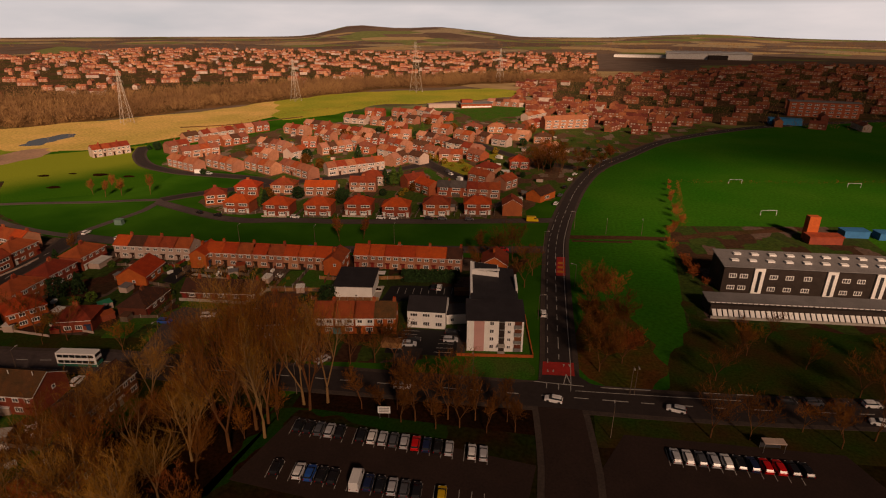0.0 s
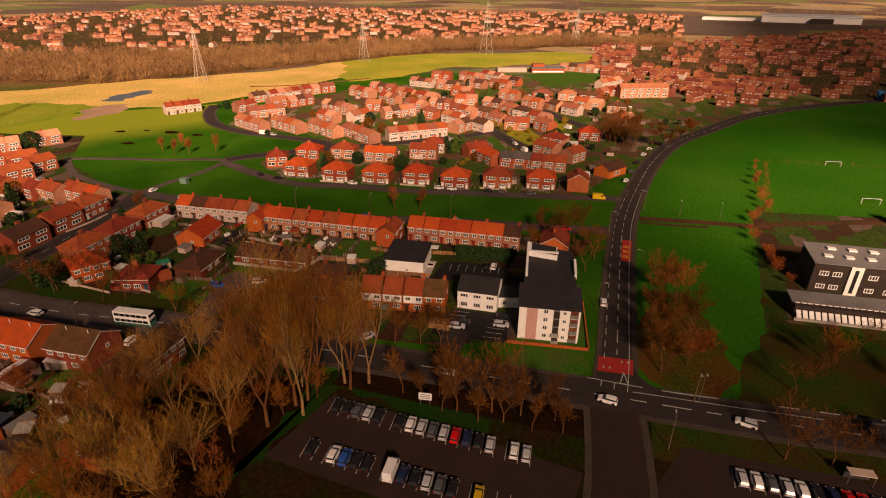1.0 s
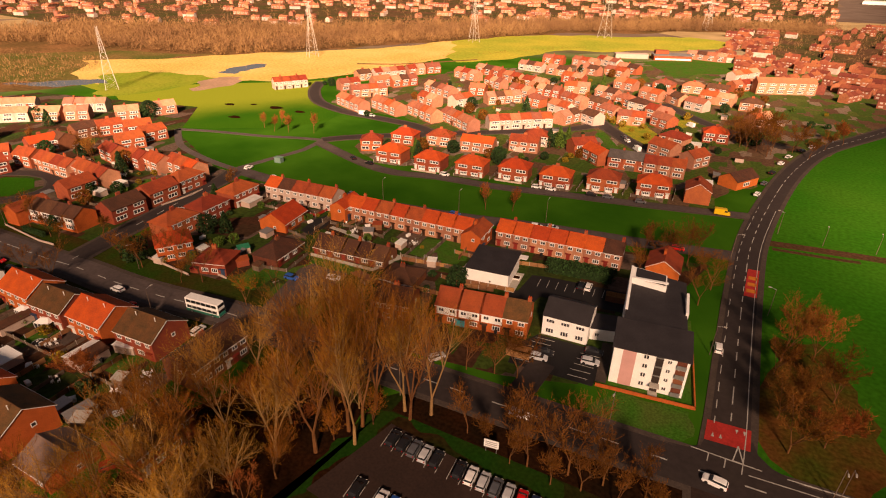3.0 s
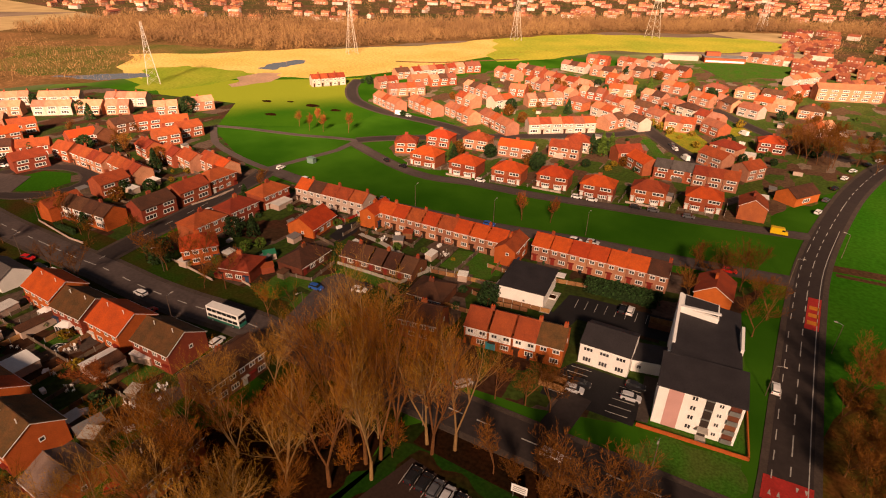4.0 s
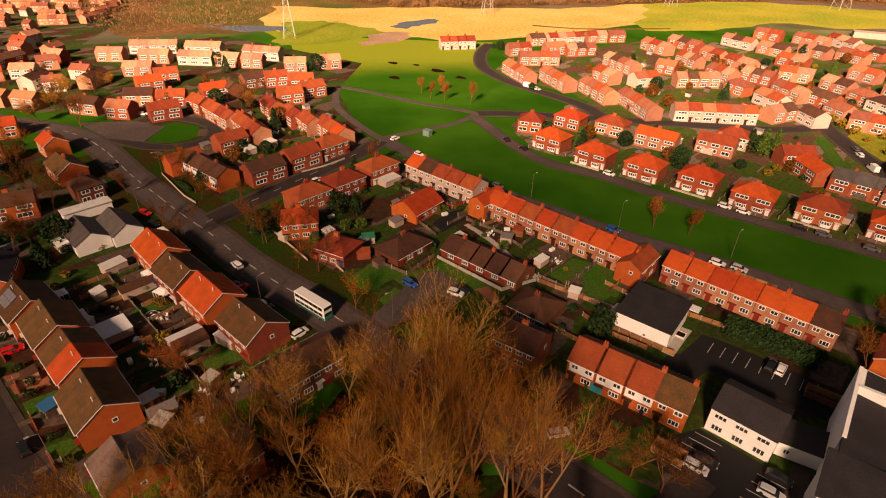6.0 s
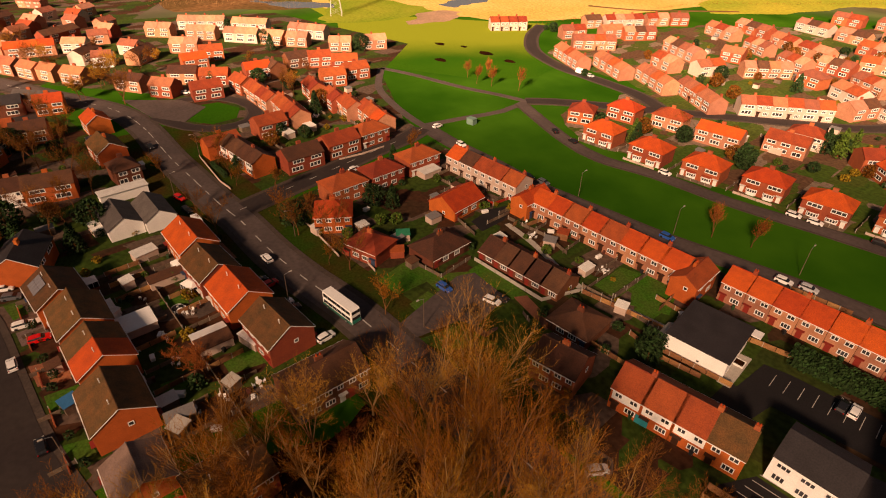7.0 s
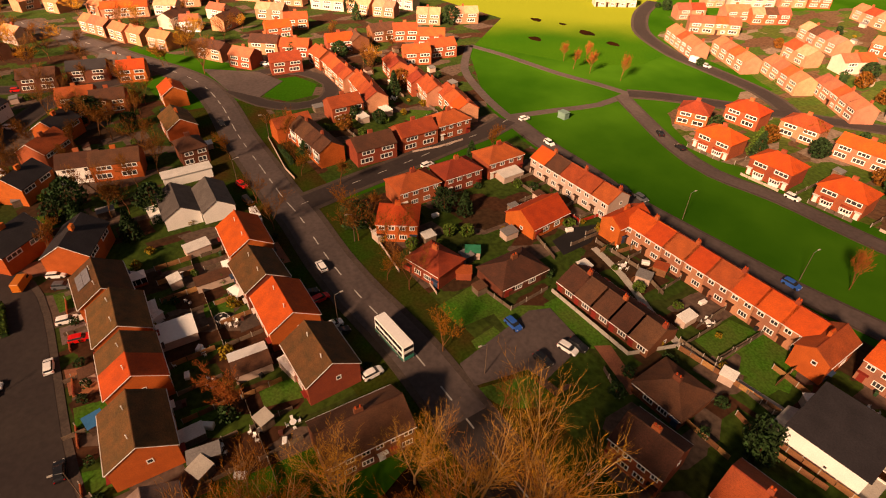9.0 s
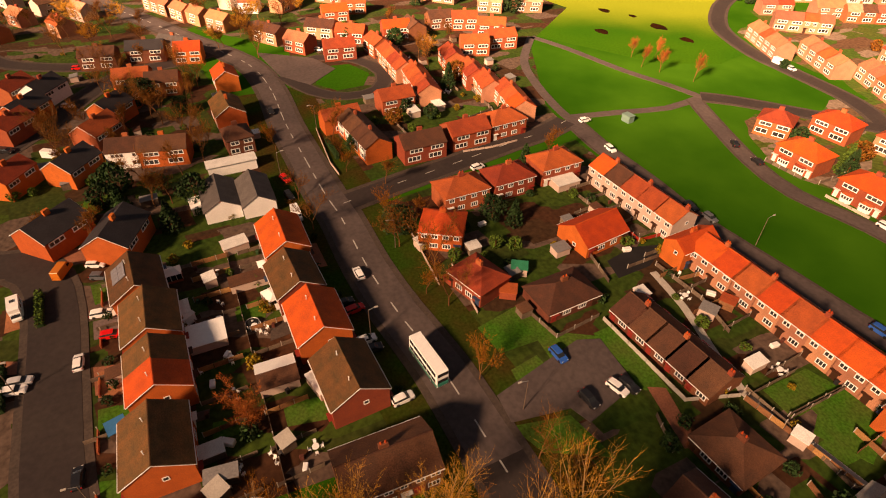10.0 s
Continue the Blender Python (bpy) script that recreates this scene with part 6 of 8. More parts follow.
MID = [bare_tree(10 + k, h, 0.62, BARK_PALE if k else BARK, TWIG if k != 1 else TWIG_GOLD, 0.6, forks=(3, 2, 2), twig_r=0.018, fork=0.16, lean=0.05 * (k - 1), label="spreading leafless tree with bare golden-brown branches") for k, h in enumerate((16, 18, 15))]
mid_spots = [(-86.5, 92), (-75, 87), (-86, 80), (-72, 80), (-66, 77), (-69, 84), (-78, 76), (-77.6, 68.4), (-86, 71), (-87.5, 63), (-76, 60), (-70, 61), (-66, 67), (-83, 55), (-74, 52), (-64, 58), (-62, 73), (-91, 47), (-84, 48), (-67, 50), (-91, 68)]
scatter(MID, mid_spots, rnd, 0.75, 1.1)
UNDER = [bare_tree(50 + k, h, 0.7, BARK if k else BARK_PALE, TWIG if k != 1 else TWIG_RED, 1.0, forks=(2, 2, 1), twig_r=0.018, fork=0.12, label="thin leafless young tree in the wood's undergrowth") for k, h in enumerate((10, 8, 9))]
scatter(UNDER, [(-55, 92), (-60, 94), (-66, 95), (-73, 94), (-80, 93), (-84, 87), (-81, 83), (-88, 75), (-80, 71), (-72, 71), (-66, 84), (-59, 85), (-62, 66), (-70, 66), (-81, 61), (-79, 47), (-72, 46), (-61, 50), (-56, 62), (-86, 53)], rnd, 0.7, 1.15)
WIDE = [bare_tree(71, 24, 0.66, BARK_PALE, TWIG_GOLD, 0.6, forks=(3, 3, 2), twig_r=0.018, thick=0.75, fork=0.3, label="broad rounded leafless tree with golden twigs on the verge")]
scatter(WIDE, [(-70.5, 100.3)], rnd, 0.98, 1.0)
SMALL = [bare_tree(20 + k, h, 0.8, BARK, TWIG_BROWN, 1.0, forks=(2, 2, 1), twig_r=0.03, fork=0.25, label="small leafless tree with brown twigs") for k, h in enumerate((11, 9, 12))]
lane_spots = spread_in([(-14, 330), (4, 318), (8, 345), (-4, 372), (-20, 356)], 16, 4.5, rnd)
garden_spots = spread_in([(-300, 20), (-180, 25), (-168, 62), (-190, 70), (-300, 62)], 18, 8.0, rnd) + spread_in([(-430, -20), (-310, -10), (-310, 60), (-380, 110)], 14, 9.0, rnd)
scatter(SMALL, [p for p in lane_spots + garden_spots if off_road(p, 5.0)] + [(-36, 119), (-30, 101), (-28, 97), (-20, 96.5), (-15, 98), (-9, 97.5), (-3, 99), (-33, 99), (-38, 99.5), (-25, 98), (-18, 100), (-12, 101), (-5, 102), (-22, 101), (-66, 62), (-72, 55), (-60, 56), (-76, 66), (-171, 158), (-158, 114), (-128, 110.5), (-140, 112), (-205, 104), (-193, 104), (-177, 112),
                (-25, 194), (-12, 192), (-16, 188), (-22, 176), (38, 106), (46, 107), (64, 108), (72, 112), (80, 126), (76, 128), (52, 140), (-225, 28), (-262, 38), (-290, 50), (-300, 80), (-285, 92), (-315, 90), (-330, 48), (-330, 28), (-296, 150), (-262, 152), (-245, 150), (-270, 170)], rnd)
RED = [bare_tree(40 + k, h, 0.95, BARK, TWIG_RED if k == 1 else TWIG_BROWN, 1.0, forks=(2, 2, 2), twig_r=0.03, fork=0.2, label="leafless tree with a haze of red-brown twigs") for k, h in enumerate((11, 9, 10))]
scatter(RED, [(16, 126), (22, 131), (12.8, 150), (14, 156), (20.5, 160), (18, 140), (24, 146), (14, 135), (21, 331), (14, 338), (6, 350), (28, 352), (36, 366), (0, 362), (-60, 112), (-113.5, 70.5)], rnd, 0.8, 1.25)
THICKET = [bare_tree(45 + k, 5.0, 1.1, BARK, TWIG_RED, 1.0, forks=(2, 2, 1), twig_r=0.03, fork=0.1, label="low red-brown thicket bush by the field") for k in range(2)]
scatter(THICKET, [(54, 184), (51, 190), (50, 198), (50, 205), (48, 214), (48, 222), (50, 232), (53, 240), (56, 248), (57, 258), (58, 268), (59, 280), (60, 292), (62, 305), (64, 316)], rnd, 0.7, 1.2)
STREET = [bare_tree(80 + k, h, 0.85, BARK, m, 1.0, forks=(2, 2, 1), twig_r=0.022, fork=0.24, label="bare street tree with a thin haze of twigs on the verge") for k, (h, m) in enumerate(((9, TWIG_BROWN), (8, TWIG), (10, TWIG_BROWN)))]
scatter(STREET, [(-164, 89.6), (-160, 107), (-187, 103.6), (-133, 107.4), (-108.5, 108.6), (-117, 108.8), (-150, 107), (-178, 88.6), (-206, 87), (-215, 104), (-91, 111), (-84, 113), (-66, 114.5), (-47, 116), (-41, 118), (-6, 171), (-4, 181), (-8, 190), (-20, 189), (62, 150), (55, 142), (68, 138), (86, 140), (44, 128), (98, 144), (66, 113), (58, 112)], rnd, 0.8, 1.2)
GOLDEN = [bare_tree(90, 10, 0.9, BARK, TWIG_GOLD, 1.0, forks=(3, 2, 2), twig_r=0.026, fork=0.16, label="broad golden-twigged tree in a back garden")]
scatter(GOLDEN, [(-143, 141)], rnd, 1.0, 1.0)
SAPLING = [bare_tree(60, 8.0, 0.5, BARK, TWIG_RED, 1.0, forks=(2, 2, 1), fork=0.2, twig_r=0.022, label="slender leafless sapling on the green")]
scatter(SAPLING, [(-222, 231), (-215, 234), (-203, 240), (-82.8, 198.2), (-73.6, 202.1), (-231.8, 233.4), (-226.4, 240.5)], rnd)
CONIFER = [leafy(3, 5.5, 9.0, 5.5, 900, 0.42, LEAF, "conifer", "dark green conifer in a back garden", "cone"), leafy(4, 6.5, 7.5, 6.0, 800, 0.42, LEAF, "evergreen_tree", "dark evergreen tree in a back garden")]
scatter(CONIFER, [(-66, 146), (-64.5, 143), (-256, 51), (-252, 47), (-192, 42), (-186, 47), (-197, 45), (-195, 55), (-176, 58), (-155, 108.5), (-152, 132), (-148, 136), (-128, 346), (-87, 288), (-90, 284), (-62, 420), (-56, 426), (-242, 62), (-258, 48), (-186, 64), (-172, 152), (-230, 152), (-134, 233), (-153, 236), (-302, 215), (-360, 190), (-345, 178), (-330, 175), (-388, 172)], rnd, 0.7, 1.2)
BUSH = [leafy(8, 2.6, 2.0, 2.4, 240, 0.28, LEAF, "shrub", "rounded evergreen garden shrub"), leafy(9, 2.4, 2.2, 2.2, 240, 0.26, LEAF_BRIGHT, "shrub", "light green garden shrub"), leafy(10, 2.2, 1.9, 2.2, 220, 0.26, LEAF_GOLD, "shrub", "golden-leaved shrub in a garden")]
blocks = [[(-320, 0), (-190, 20), (-100, 60), (-105, 92), (-240, 80), (-320, 60)], [(-165, 112), (-100, 112), (-70, 140), (-70, 165), (-160, 165)], [(-285, 108), (-195, 108), (-200, 172), (-290, 190), (-320, 130)], [(-150, 236), (-20, 256), (20, 330), (60, 430), (-80, 480), (-220, 400), (-190, 310)]]
bush_spots = [p for b, n in zip(blocks, (70, 45, 40, 75)) for p in spread_in(b, n, 4.0, rnd) if not inside(p, CLEAR) and off_road(p)]
scatter(BUSH, bush_spots, rnd, 0.5, 1.4)
gold = [leafy(14, 3.0, 2.6, 2.6, 260, 0.28, LEAF_GOLD, "shrub", "golden-yellow shrub in a sunny front garden")]
scatter(gold, [(-84.8, 356.6), (-75.0, 345.8), (-68.5, 339.9), (-63.7, 347.9), (-80.7, 351.7), (-58.0, 342.9), (-40.1, 376.1), (-48.1, 358.8), (-51.6, 323.4)], rnd, 0.9, 1.7)
EVERGREEN = [leafy(15, 5.0, 10.0, 5.0, 800, 0.45, LEAF_BRIGHT, "conifer", "tall light green conifer in a garden", "cone"), leafy(16, 5.5, 6.0, 5.0, 700, 0.45, LEAF, "evergreen_tree", "dark evergreen tree between houses"), leafy(17, 6.0, 6.5, 5.5, 700, 0.4, TWIG_BROWN, "copper_beech", "russet-leaved tree between houses")]
scatter(EVERGREEN[:1], [(-85.2, 284.4), (-83.5, 291.9), (-107.4, 440.3), (-136.2, 234.1)], rnd, 0.9, 1.1)
scatter(EVERGREEN[1:], [(-139.2, 244.3), (-127.6, 254.2), (-134.3, 258.9), (-99.5, 246.4), (-109.8, 427.3), (-117.3, 435.9), (-200.7, 282.4), (-279.4, 336.8), (-273.4, 337.2), (-154.1, 398.2), (-101.6, 249.8), (-160.3, 317.9), (-85.0, 263.9), (-71.9, 275.0), (-140.7, 312.2), (-201.6, 334.8), (-44.5, 419.7), (-23.4, 407.2), (-19.8, 458.7), (-41.4, 488.6), (-57.6, 463.5), (-83.9, 402.0), (-78.6, 434.7), (-112.8, 483.8), (-138.6, 487.7), (-12.1, 365.9), (-7.8, 387.3), (-9.1, 342.3)] + [p for p in spread_in(blocks[3], 46, 9.0, rnd) + spread_in(blocks[2], 14, 9.0, rnd) if off_road(p)], rnd, 0.5, 1.2)
hedge = leafy(12, 20.0, 3.2, 4.2, 2600, 0.34, LEAF, "hedge", "tall clipped dark green hedge", "box")
at(hedge, -38.0, 169.8, 0, 9)
verge_hedge = leafy(13, 12.0, 1.6, 1.2, 700, 0.2, LEAF, "hedge", "dark green garden hedge", "box")
at(verge_hedge, -137, 29.0, 0, 8)
for x, y, rz in ((-200, 102.5, 4), (-215, 62, 80), (-262, 46, 45)):
    copy_thing(verge_hedge, pose(x, y, 0, 0, 0, rz))


def far_woods(name, label, spots, rnd, h0, h1, material, blades):
    """Distant leafless woods: many spiky crowns of fine upright twigs."""
    s = Shape()
    for x, y in spots:
        h = rnd.uniform(h0, h1)
        r = h * rnd.uniform(0.32, 0.5)
        for _ in range(blades):
            a, q = rnd.uniform(0, 6.283), math.sqrt(rnd.uniform(0, 1)) * r
            z = h * rnd.uniform(0.05, 0.8)
            w = h * rnd.uniform(0.014, 0.034)
            bx, by = x + q * math.cos(a), y + q * math.sin(a)
            k = 0.5 + 0.7 * (1 - (q / r) ** 2)
            tz = min(h, z + h * rnd.uniform(0.1, 0.25)) * k
            b = rnd.uniform(0, 3.14)
            s.poly([(bx - w * math.cos(b), by - w * math.sin(b), z * k), (bx + w * math.cos(b), by + w * math.sin(b), z * k), (bx + 0.4 * q * math.cos(a), by + 0.4 * q * math.sin(a), tz)])
    return tagged(new(name, s.mesh(name, material)), label, "woods", "", "stuff")


wood_band = [(-760, 300), (-447, 385), (-380, 500), (-235, 765), (-79, 890), (60, 950), (60, 1040), (-120, 1010), (-330, 850), (-520, 620), (-800, 440)]
far_woods("distant_woods", "band of bare brown woods beyond the field", spread_in(wood_band, 1500, 6.5, rnd), rnd, 8, 15, TWIG_FAR, 110)
town_west = [(-1500, 500), (-800, 450), (-520, 640), (-330, 870), (-120, 1030), (60, 1060), (100, 1900), (-1500, 1900)]
town_east = [(150, 540), (60, 640), (-30, 700), (-40, 880), (100, 1060), (520, 1500), (1300, 1100), (900, 500), (330, 600), (260, 520)]
far_woods("scattered_trees", "bare trees among the distant houses", spread_in(town_west, 2300, 9, rnd) + spread_in([(-470, 150), (-440, 225), (-480, 300), (-640, 280), (-700, 160)], 300, 7, rnd) + spread_in(town_east, 3000, 6.5, rnd), rnd, 6, 11, TWIG_FAR, 26)
far_woods("horizon_woods", "dark woods on the horizon", spread_in([(-2600, 1500), (-1400, 1950), (200, 1950), (900, 1600), (2200, 900), (2800, 1500), (1500, 3600), (-1500, 3600)], 1500, 24, rnd), rnd, 12, 22, TWIG_FAR, 24)
far_woods("field_hedge", "low brown hedge rows along the fields", [(x + rnd.uniform(-1, 1), y + rnd.uniform(-1, 1)) for (x0, y0), (x1, y1) in (((-292, 344), (-275, 500)), ((-275, 500), (-180, 640)), ((65, 322), (200, 350)), ((58, 245), (68, 320))) for x, y in ((x0 + (x1 - x0) * i / 60, y0 + (y1 - y0) * i / 60) for i in range(60))], rnd, 1.5, 3.0, TWIG_RED, 20)


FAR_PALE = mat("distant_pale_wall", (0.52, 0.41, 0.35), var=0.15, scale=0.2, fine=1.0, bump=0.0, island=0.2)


def far_houses(name, spots, rnd, turn, wall, roof, pale):
    """Distant terraces: rows of houses with walls, window bands, pitched roofs and chimneys."""
    s = Shape()
    for x, y in spots:
        a = radians(turn + rnd.choice((0, 0, 0, 90)) + rnd.uniform(-14, 14))
        c, d = math.cos(a), math.sin(a)
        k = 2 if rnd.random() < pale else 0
        he, D = rnd.uniform(4.4, 5.0), rnd.uniform(6.0, 7.0)
        n = rnd.choice((1, 2, 2, 3, 4))
        for q in range(n):
            L = 6.4
            hr = he + 2.0
            u = (q - (n - 1) / 2) * L
            tr = lambda p: (x + c * (p[0] + u) - d * p[1], y + d * (p[0] + u) + c * p[1], p[2])
            bits = [(gable_walls(L, D, he, hr), k), (gable_roof(L, D, he, hr, 0.25, 0.0), 1)]
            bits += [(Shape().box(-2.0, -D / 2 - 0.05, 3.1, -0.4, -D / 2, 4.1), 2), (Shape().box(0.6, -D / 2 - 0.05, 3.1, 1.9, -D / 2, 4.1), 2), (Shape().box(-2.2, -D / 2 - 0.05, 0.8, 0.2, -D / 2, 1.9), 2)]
            if q % 2 == 0:
                bits.append((Shape().box(-0.7, -0.3, hr - 0.5, 0.7, 0.3, hr + 1.1), 0))
            for src, mi in bits:
                b = len(s.v)
                s.v.extend(tr(p) for p in src.v)
                s.f.extend(tuple(i + b for i in f) for f in src.f)
                s.m.extend([mi] * len(src.f))
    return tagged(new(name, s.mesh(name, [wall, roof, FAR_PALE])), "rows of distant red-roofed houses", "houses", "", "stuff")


BLUE_BRIGHT = mat("bright_blue_cladding", (0.03, 0.25, 0.55), rough=0.5, var=0.1)
# darker copies for the eastern town, cloud shade mixed into brick and tile
EAST_WALL = mat("shade_toned_distant_brick", (0.30, 0.095, 0.05), var=0.2, scale=0.2, fine=1.0, bump=0.0, island=0.35)
EAST_ROOF = mat("shade_toned_distant_tile", (0.24, 0.065, 0.032), var=0.2, scale=0.2, fine=1.0, bump=0.0, island=0.45)
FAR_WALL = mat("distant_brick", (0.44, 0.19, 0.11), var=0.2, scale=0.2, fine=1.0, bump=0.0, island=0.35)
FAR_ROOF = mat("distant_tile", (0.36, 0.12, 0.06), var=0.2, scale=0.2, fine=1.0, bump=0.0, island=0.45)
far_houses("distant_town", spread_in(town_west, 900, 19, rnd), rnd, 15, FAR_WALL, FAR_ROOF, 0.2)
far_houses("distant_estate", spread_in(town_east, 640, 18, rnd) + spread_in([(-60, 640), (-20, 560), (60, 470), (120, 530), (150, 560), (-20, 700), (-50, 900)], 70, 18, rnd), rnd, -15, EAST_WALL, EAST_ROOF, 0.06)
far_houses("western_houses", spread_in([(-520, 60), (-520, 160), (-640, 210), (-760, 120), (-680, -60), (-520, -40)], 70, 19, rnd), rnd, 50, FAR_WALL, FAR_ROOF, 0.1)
depot = thing("warehouse", "long pale distribution warehouse on the horizon", "warehouse")
at(depot, 165, 1700, 0, -8)
part("wall", Shape().box(110, 0, 0, 320, 120, 15), depot, mats=PALE)
part("roof", Shape().box(108, -2, 15, 322, 122, 16.5), depot, mats=WHITE)
part("annexe", Shape().box(-30, 30, 0, 109.5, 90, 6), depot, mats=PALE)
part("dark_bay", Shape().box(215, -14, 0, 262, -0.2, 11), depot, mats=BRICK_DARK)
primary = thing("school_building", "long low red-brick and white school beside a pitch", "school")
at(primary, -102.3, 592.6, 0, 22)
part("wall", Shape().box(0, 0, -0.2, 34, 14, 4.4), primary, mats=BRICK)
part("roof", Shape().box(-0.6, -0.6, 4.4, 34.6, 14.6, 4.9), primary, mats=FELT)
part("white_band", Shape().box(1, -0.12, 0.6, 33, -0.02, 2.0), primary, mats=WHITE)
part("side_wing", Shape().box(-34, 6, -0.2, -4, 16, 4.0), primary, mats=PEBBLE)
part("upper_storey", Shape().box(2, 6, 4.95, 14, 14, 8.0), primary, mats=BRICK)
slab = thing("apartment_block", "broad brick apartment block with rows of windows", "building")
at(slab, 221.2, 613.3, 0, -8)
part("wall", Shape().box(0, 0, -0.2, 60, 12, 14), slab, mats=BRICK)
part("roof", Shape().box(-0.5, -0.5, 14, 60.5, 12.5, 14.6), slab, mats=FELT)
for f in range(4):
    for i in range(9):
        window(slab, 4 + 6.5 * i, 0, 1.0 + 3.3 * f, 0, 3.5, 1.5, 2, False)
hut = thing("blue_pavilion", "bright blue low pavilion beside the field", "building")
at(hut, 186.5, 553.6, 0, -8)
part("wall", Shape().box(0, 0, -0.2, 26, 10, 5), hut, mats=BLUE_BRIGHT)
part("roof", Shape().box(-0.4, -0.4, 5, 26.4, 10.4, 5.4), hut, mats=BLUE_BRIGHT)


# ---- vehicles ----
PAINT = {}


def paint(name, col):
    if name not in PAINT:
        PAINT[name] = mat("car_paint_" + name, col, rough=0.3, var=0.05, scale=1.0, bump=0.0, spec=0.5)
    return PAINT[name]


COLOURS = {"white": (0.88, 0.87, 0.86), "silver": (0.52, 0.53, 0.56), "black": (0.015, 0.015, 0.018), "grey": (0.10, 0.105, 0.12), "red": (0.70, 0.012, 0.010), "blue": (0.02, 0.10, 0.42), "navy": (0.015, 0.025, 0.08), "yellow": (0.72, 0.45, 0.01), "orange": (0.60, 0.17, 0.02)}
LAMP_W = mat("headlamp", (0.75, 0.74, 0.70), rough=0.2, var=0.05, bump=0.0)
LAMP_R = mat("tail_lamp", (0.35, 0.01, 0.01), rough=0.2, var=0.05, bump=0.0)
CAR_GLASS = mat("car_glass", (0.02, 0.022, 0.025), rough=0.24, var=0.1, bump=0.0, spec=0.6)


def profile(rows, width, taper=0.0):
    """A body from outline points (x, z low, z high, half width), joined section by section."""
    s = Shape()
    n = len(rows)
    for x, z0, z1, hw in rows:
        s.v.extend([(x, -hw, z0), (x, hw, z0), (x, hw - taper, z1), (x, -hw + taper, z1)])
    for i in range(n - 1):
        a, b = 4 * i, 4 * i + 4
        for j in range(4):
            k = (j + 1) % 4
            s.f.append((a + j, b + j, b + k, a + k))
            s.m.append(0)
    s.f.append((3, 2, 1, 0))
    s.f.append((4 * n - 4, 4 * n - 3, 4 * n - 2, 4 * n - 1))
    s.m.extend([0, 0])
    return s


CARS = {}
WHEEL = Shape().tube((0, -0.11, 0), (0, 0.11, 0), 0.33, 0.33, 12).mesh("wheel", BLACK)
RIM = Shape().tube((0, -0.125, 0), (0, 0.125, 0), 0.2, 0.2, 8).mesh("rim", METAL)


def car(x, y, rz, colour="silver", kind="car", z=0.2):
    key = (colour, kind)
    if key in CARS:
        return copy_thing(CARS[key], pose(x, y, z, 0, 0, rz))
    p = paint(colour, COLOURS[colour])
    if kind == "van":
        ob = thing("van", "parked %s panel van" % colour if colour != "white" else "parked plain white panel van", "van")
        part("body", profile([(-2.6, 0.35, 2.3, 0.95), (-2.5, 0.3, 2.4, 0.98), (1.2, 0.3, 2.4, 0.98), (1.5, 0.3, 2.25, 0.98), (2.2, 0.3, 1.25, 0.96), (2.75, 0.35, 1.0, 0.9)], 2, 0.1), ob, mats=p)
        part("windscreen", profile([(1.53, 1.35, 2.18, 0.8), (2.15, 1.28, 1.36, 0.84)], 2), ob, mats=CAR_GLASS)
        for sy in (-1, 1):
            part("side_window", Shape().box(0.8, sy * 0.93 - 0.03, 1.35, 1.75, sy * 0.93 + 0.03, 1.95), ob, mats=CAR_GLASS)
        wx = (-1.6, 1.75)
        lx = 2.72
    else:
        ob = thing("car", "parked %s hatchback car on tarmac" % colour, "car")
        part("body", profile([(-2.05, 0.4, 0.85, 0.78), (-1.95, 0.25, 0.98, 0.86), (1.0, 0.22, 0.98, 0.88), (1.85, 0.25, 0.82, 0.84), (2.1, 0.35, 0.68, 0.72)], 2, 0.05), ob, mats=p)
        part("roof", profile([(-1.75, 1.25, 1.38, 0.62), (-1.3, 1.36, 1.47, 0.66), (0.1, 1.36, 1.47, 0.66), (0.45, 1.28, 1.4, 0.62)], 2, 0.03), ob, mats=p)
        part("window_band", profile([(-1.95, 0.95, 1.0, 0.76), (-1.7, 0.95, 1.32, 0.78), (0.35, 0.95, 1.37, 0.78), (1.1, 0.95, 1.0, 0.78)], 2, 0.14), ob, mats=CAR_GLASS)
        wx = (-1.3, 1.3)
        lx = 2.0
    for a in wx:
        for sy in (-1, 1):
            part("wheel", WHEEL, ob, pose(a, sy * 0.8, 0.33))
    for sy in (-1, 1):
        part("headlight", Shape().box(lx - 0.1, sy * 0.6 - 0.16, 0.6, lx + 0.04, sy * 0.6 + 0.16, 0.76), ob, mats=LAMP_W)
        part("tail_light", Shape().box(-2.12 if kind == "car" else -2.64, sy * 0.68 - 0.1, 0.7, -1.95, sy * 0.68 + 0.1, 0.9), ob, mats=LAMP_R)
    CARS[key] = ob
    ob.matrix_basis = pose(x, y, z, 0, 0, rz)
    return ob


# large car park: two rows of bays
LOT = 0.07
for i in range(19):
    ribbon("bay_line", [(-50.5 + 2.38 * i, 88.2), (-51.0 + 2.38 * i, 93.0)], 0.13, 0.10, LINE, "white parking bay line", "road marking")
    ribbon("bay_line", [(-49.5 + 2.38 * i, 76.0), (-50.0 + 2.38 * i, 80.8)], 0.13, 0.10, LINE, "white parking bay line", "road marking")
row_a = "black black grey silver black . black white silver grey silver red navy black silver . white silver".split()
for i, c in enumerate(row_a):
    if c != ".":
        car(-49.2 + 2.38 * i, 90.6, 96, c, z=LOT)
row_b = "black . white blue black black . van navy black silver grey black . yellow . . .".split()
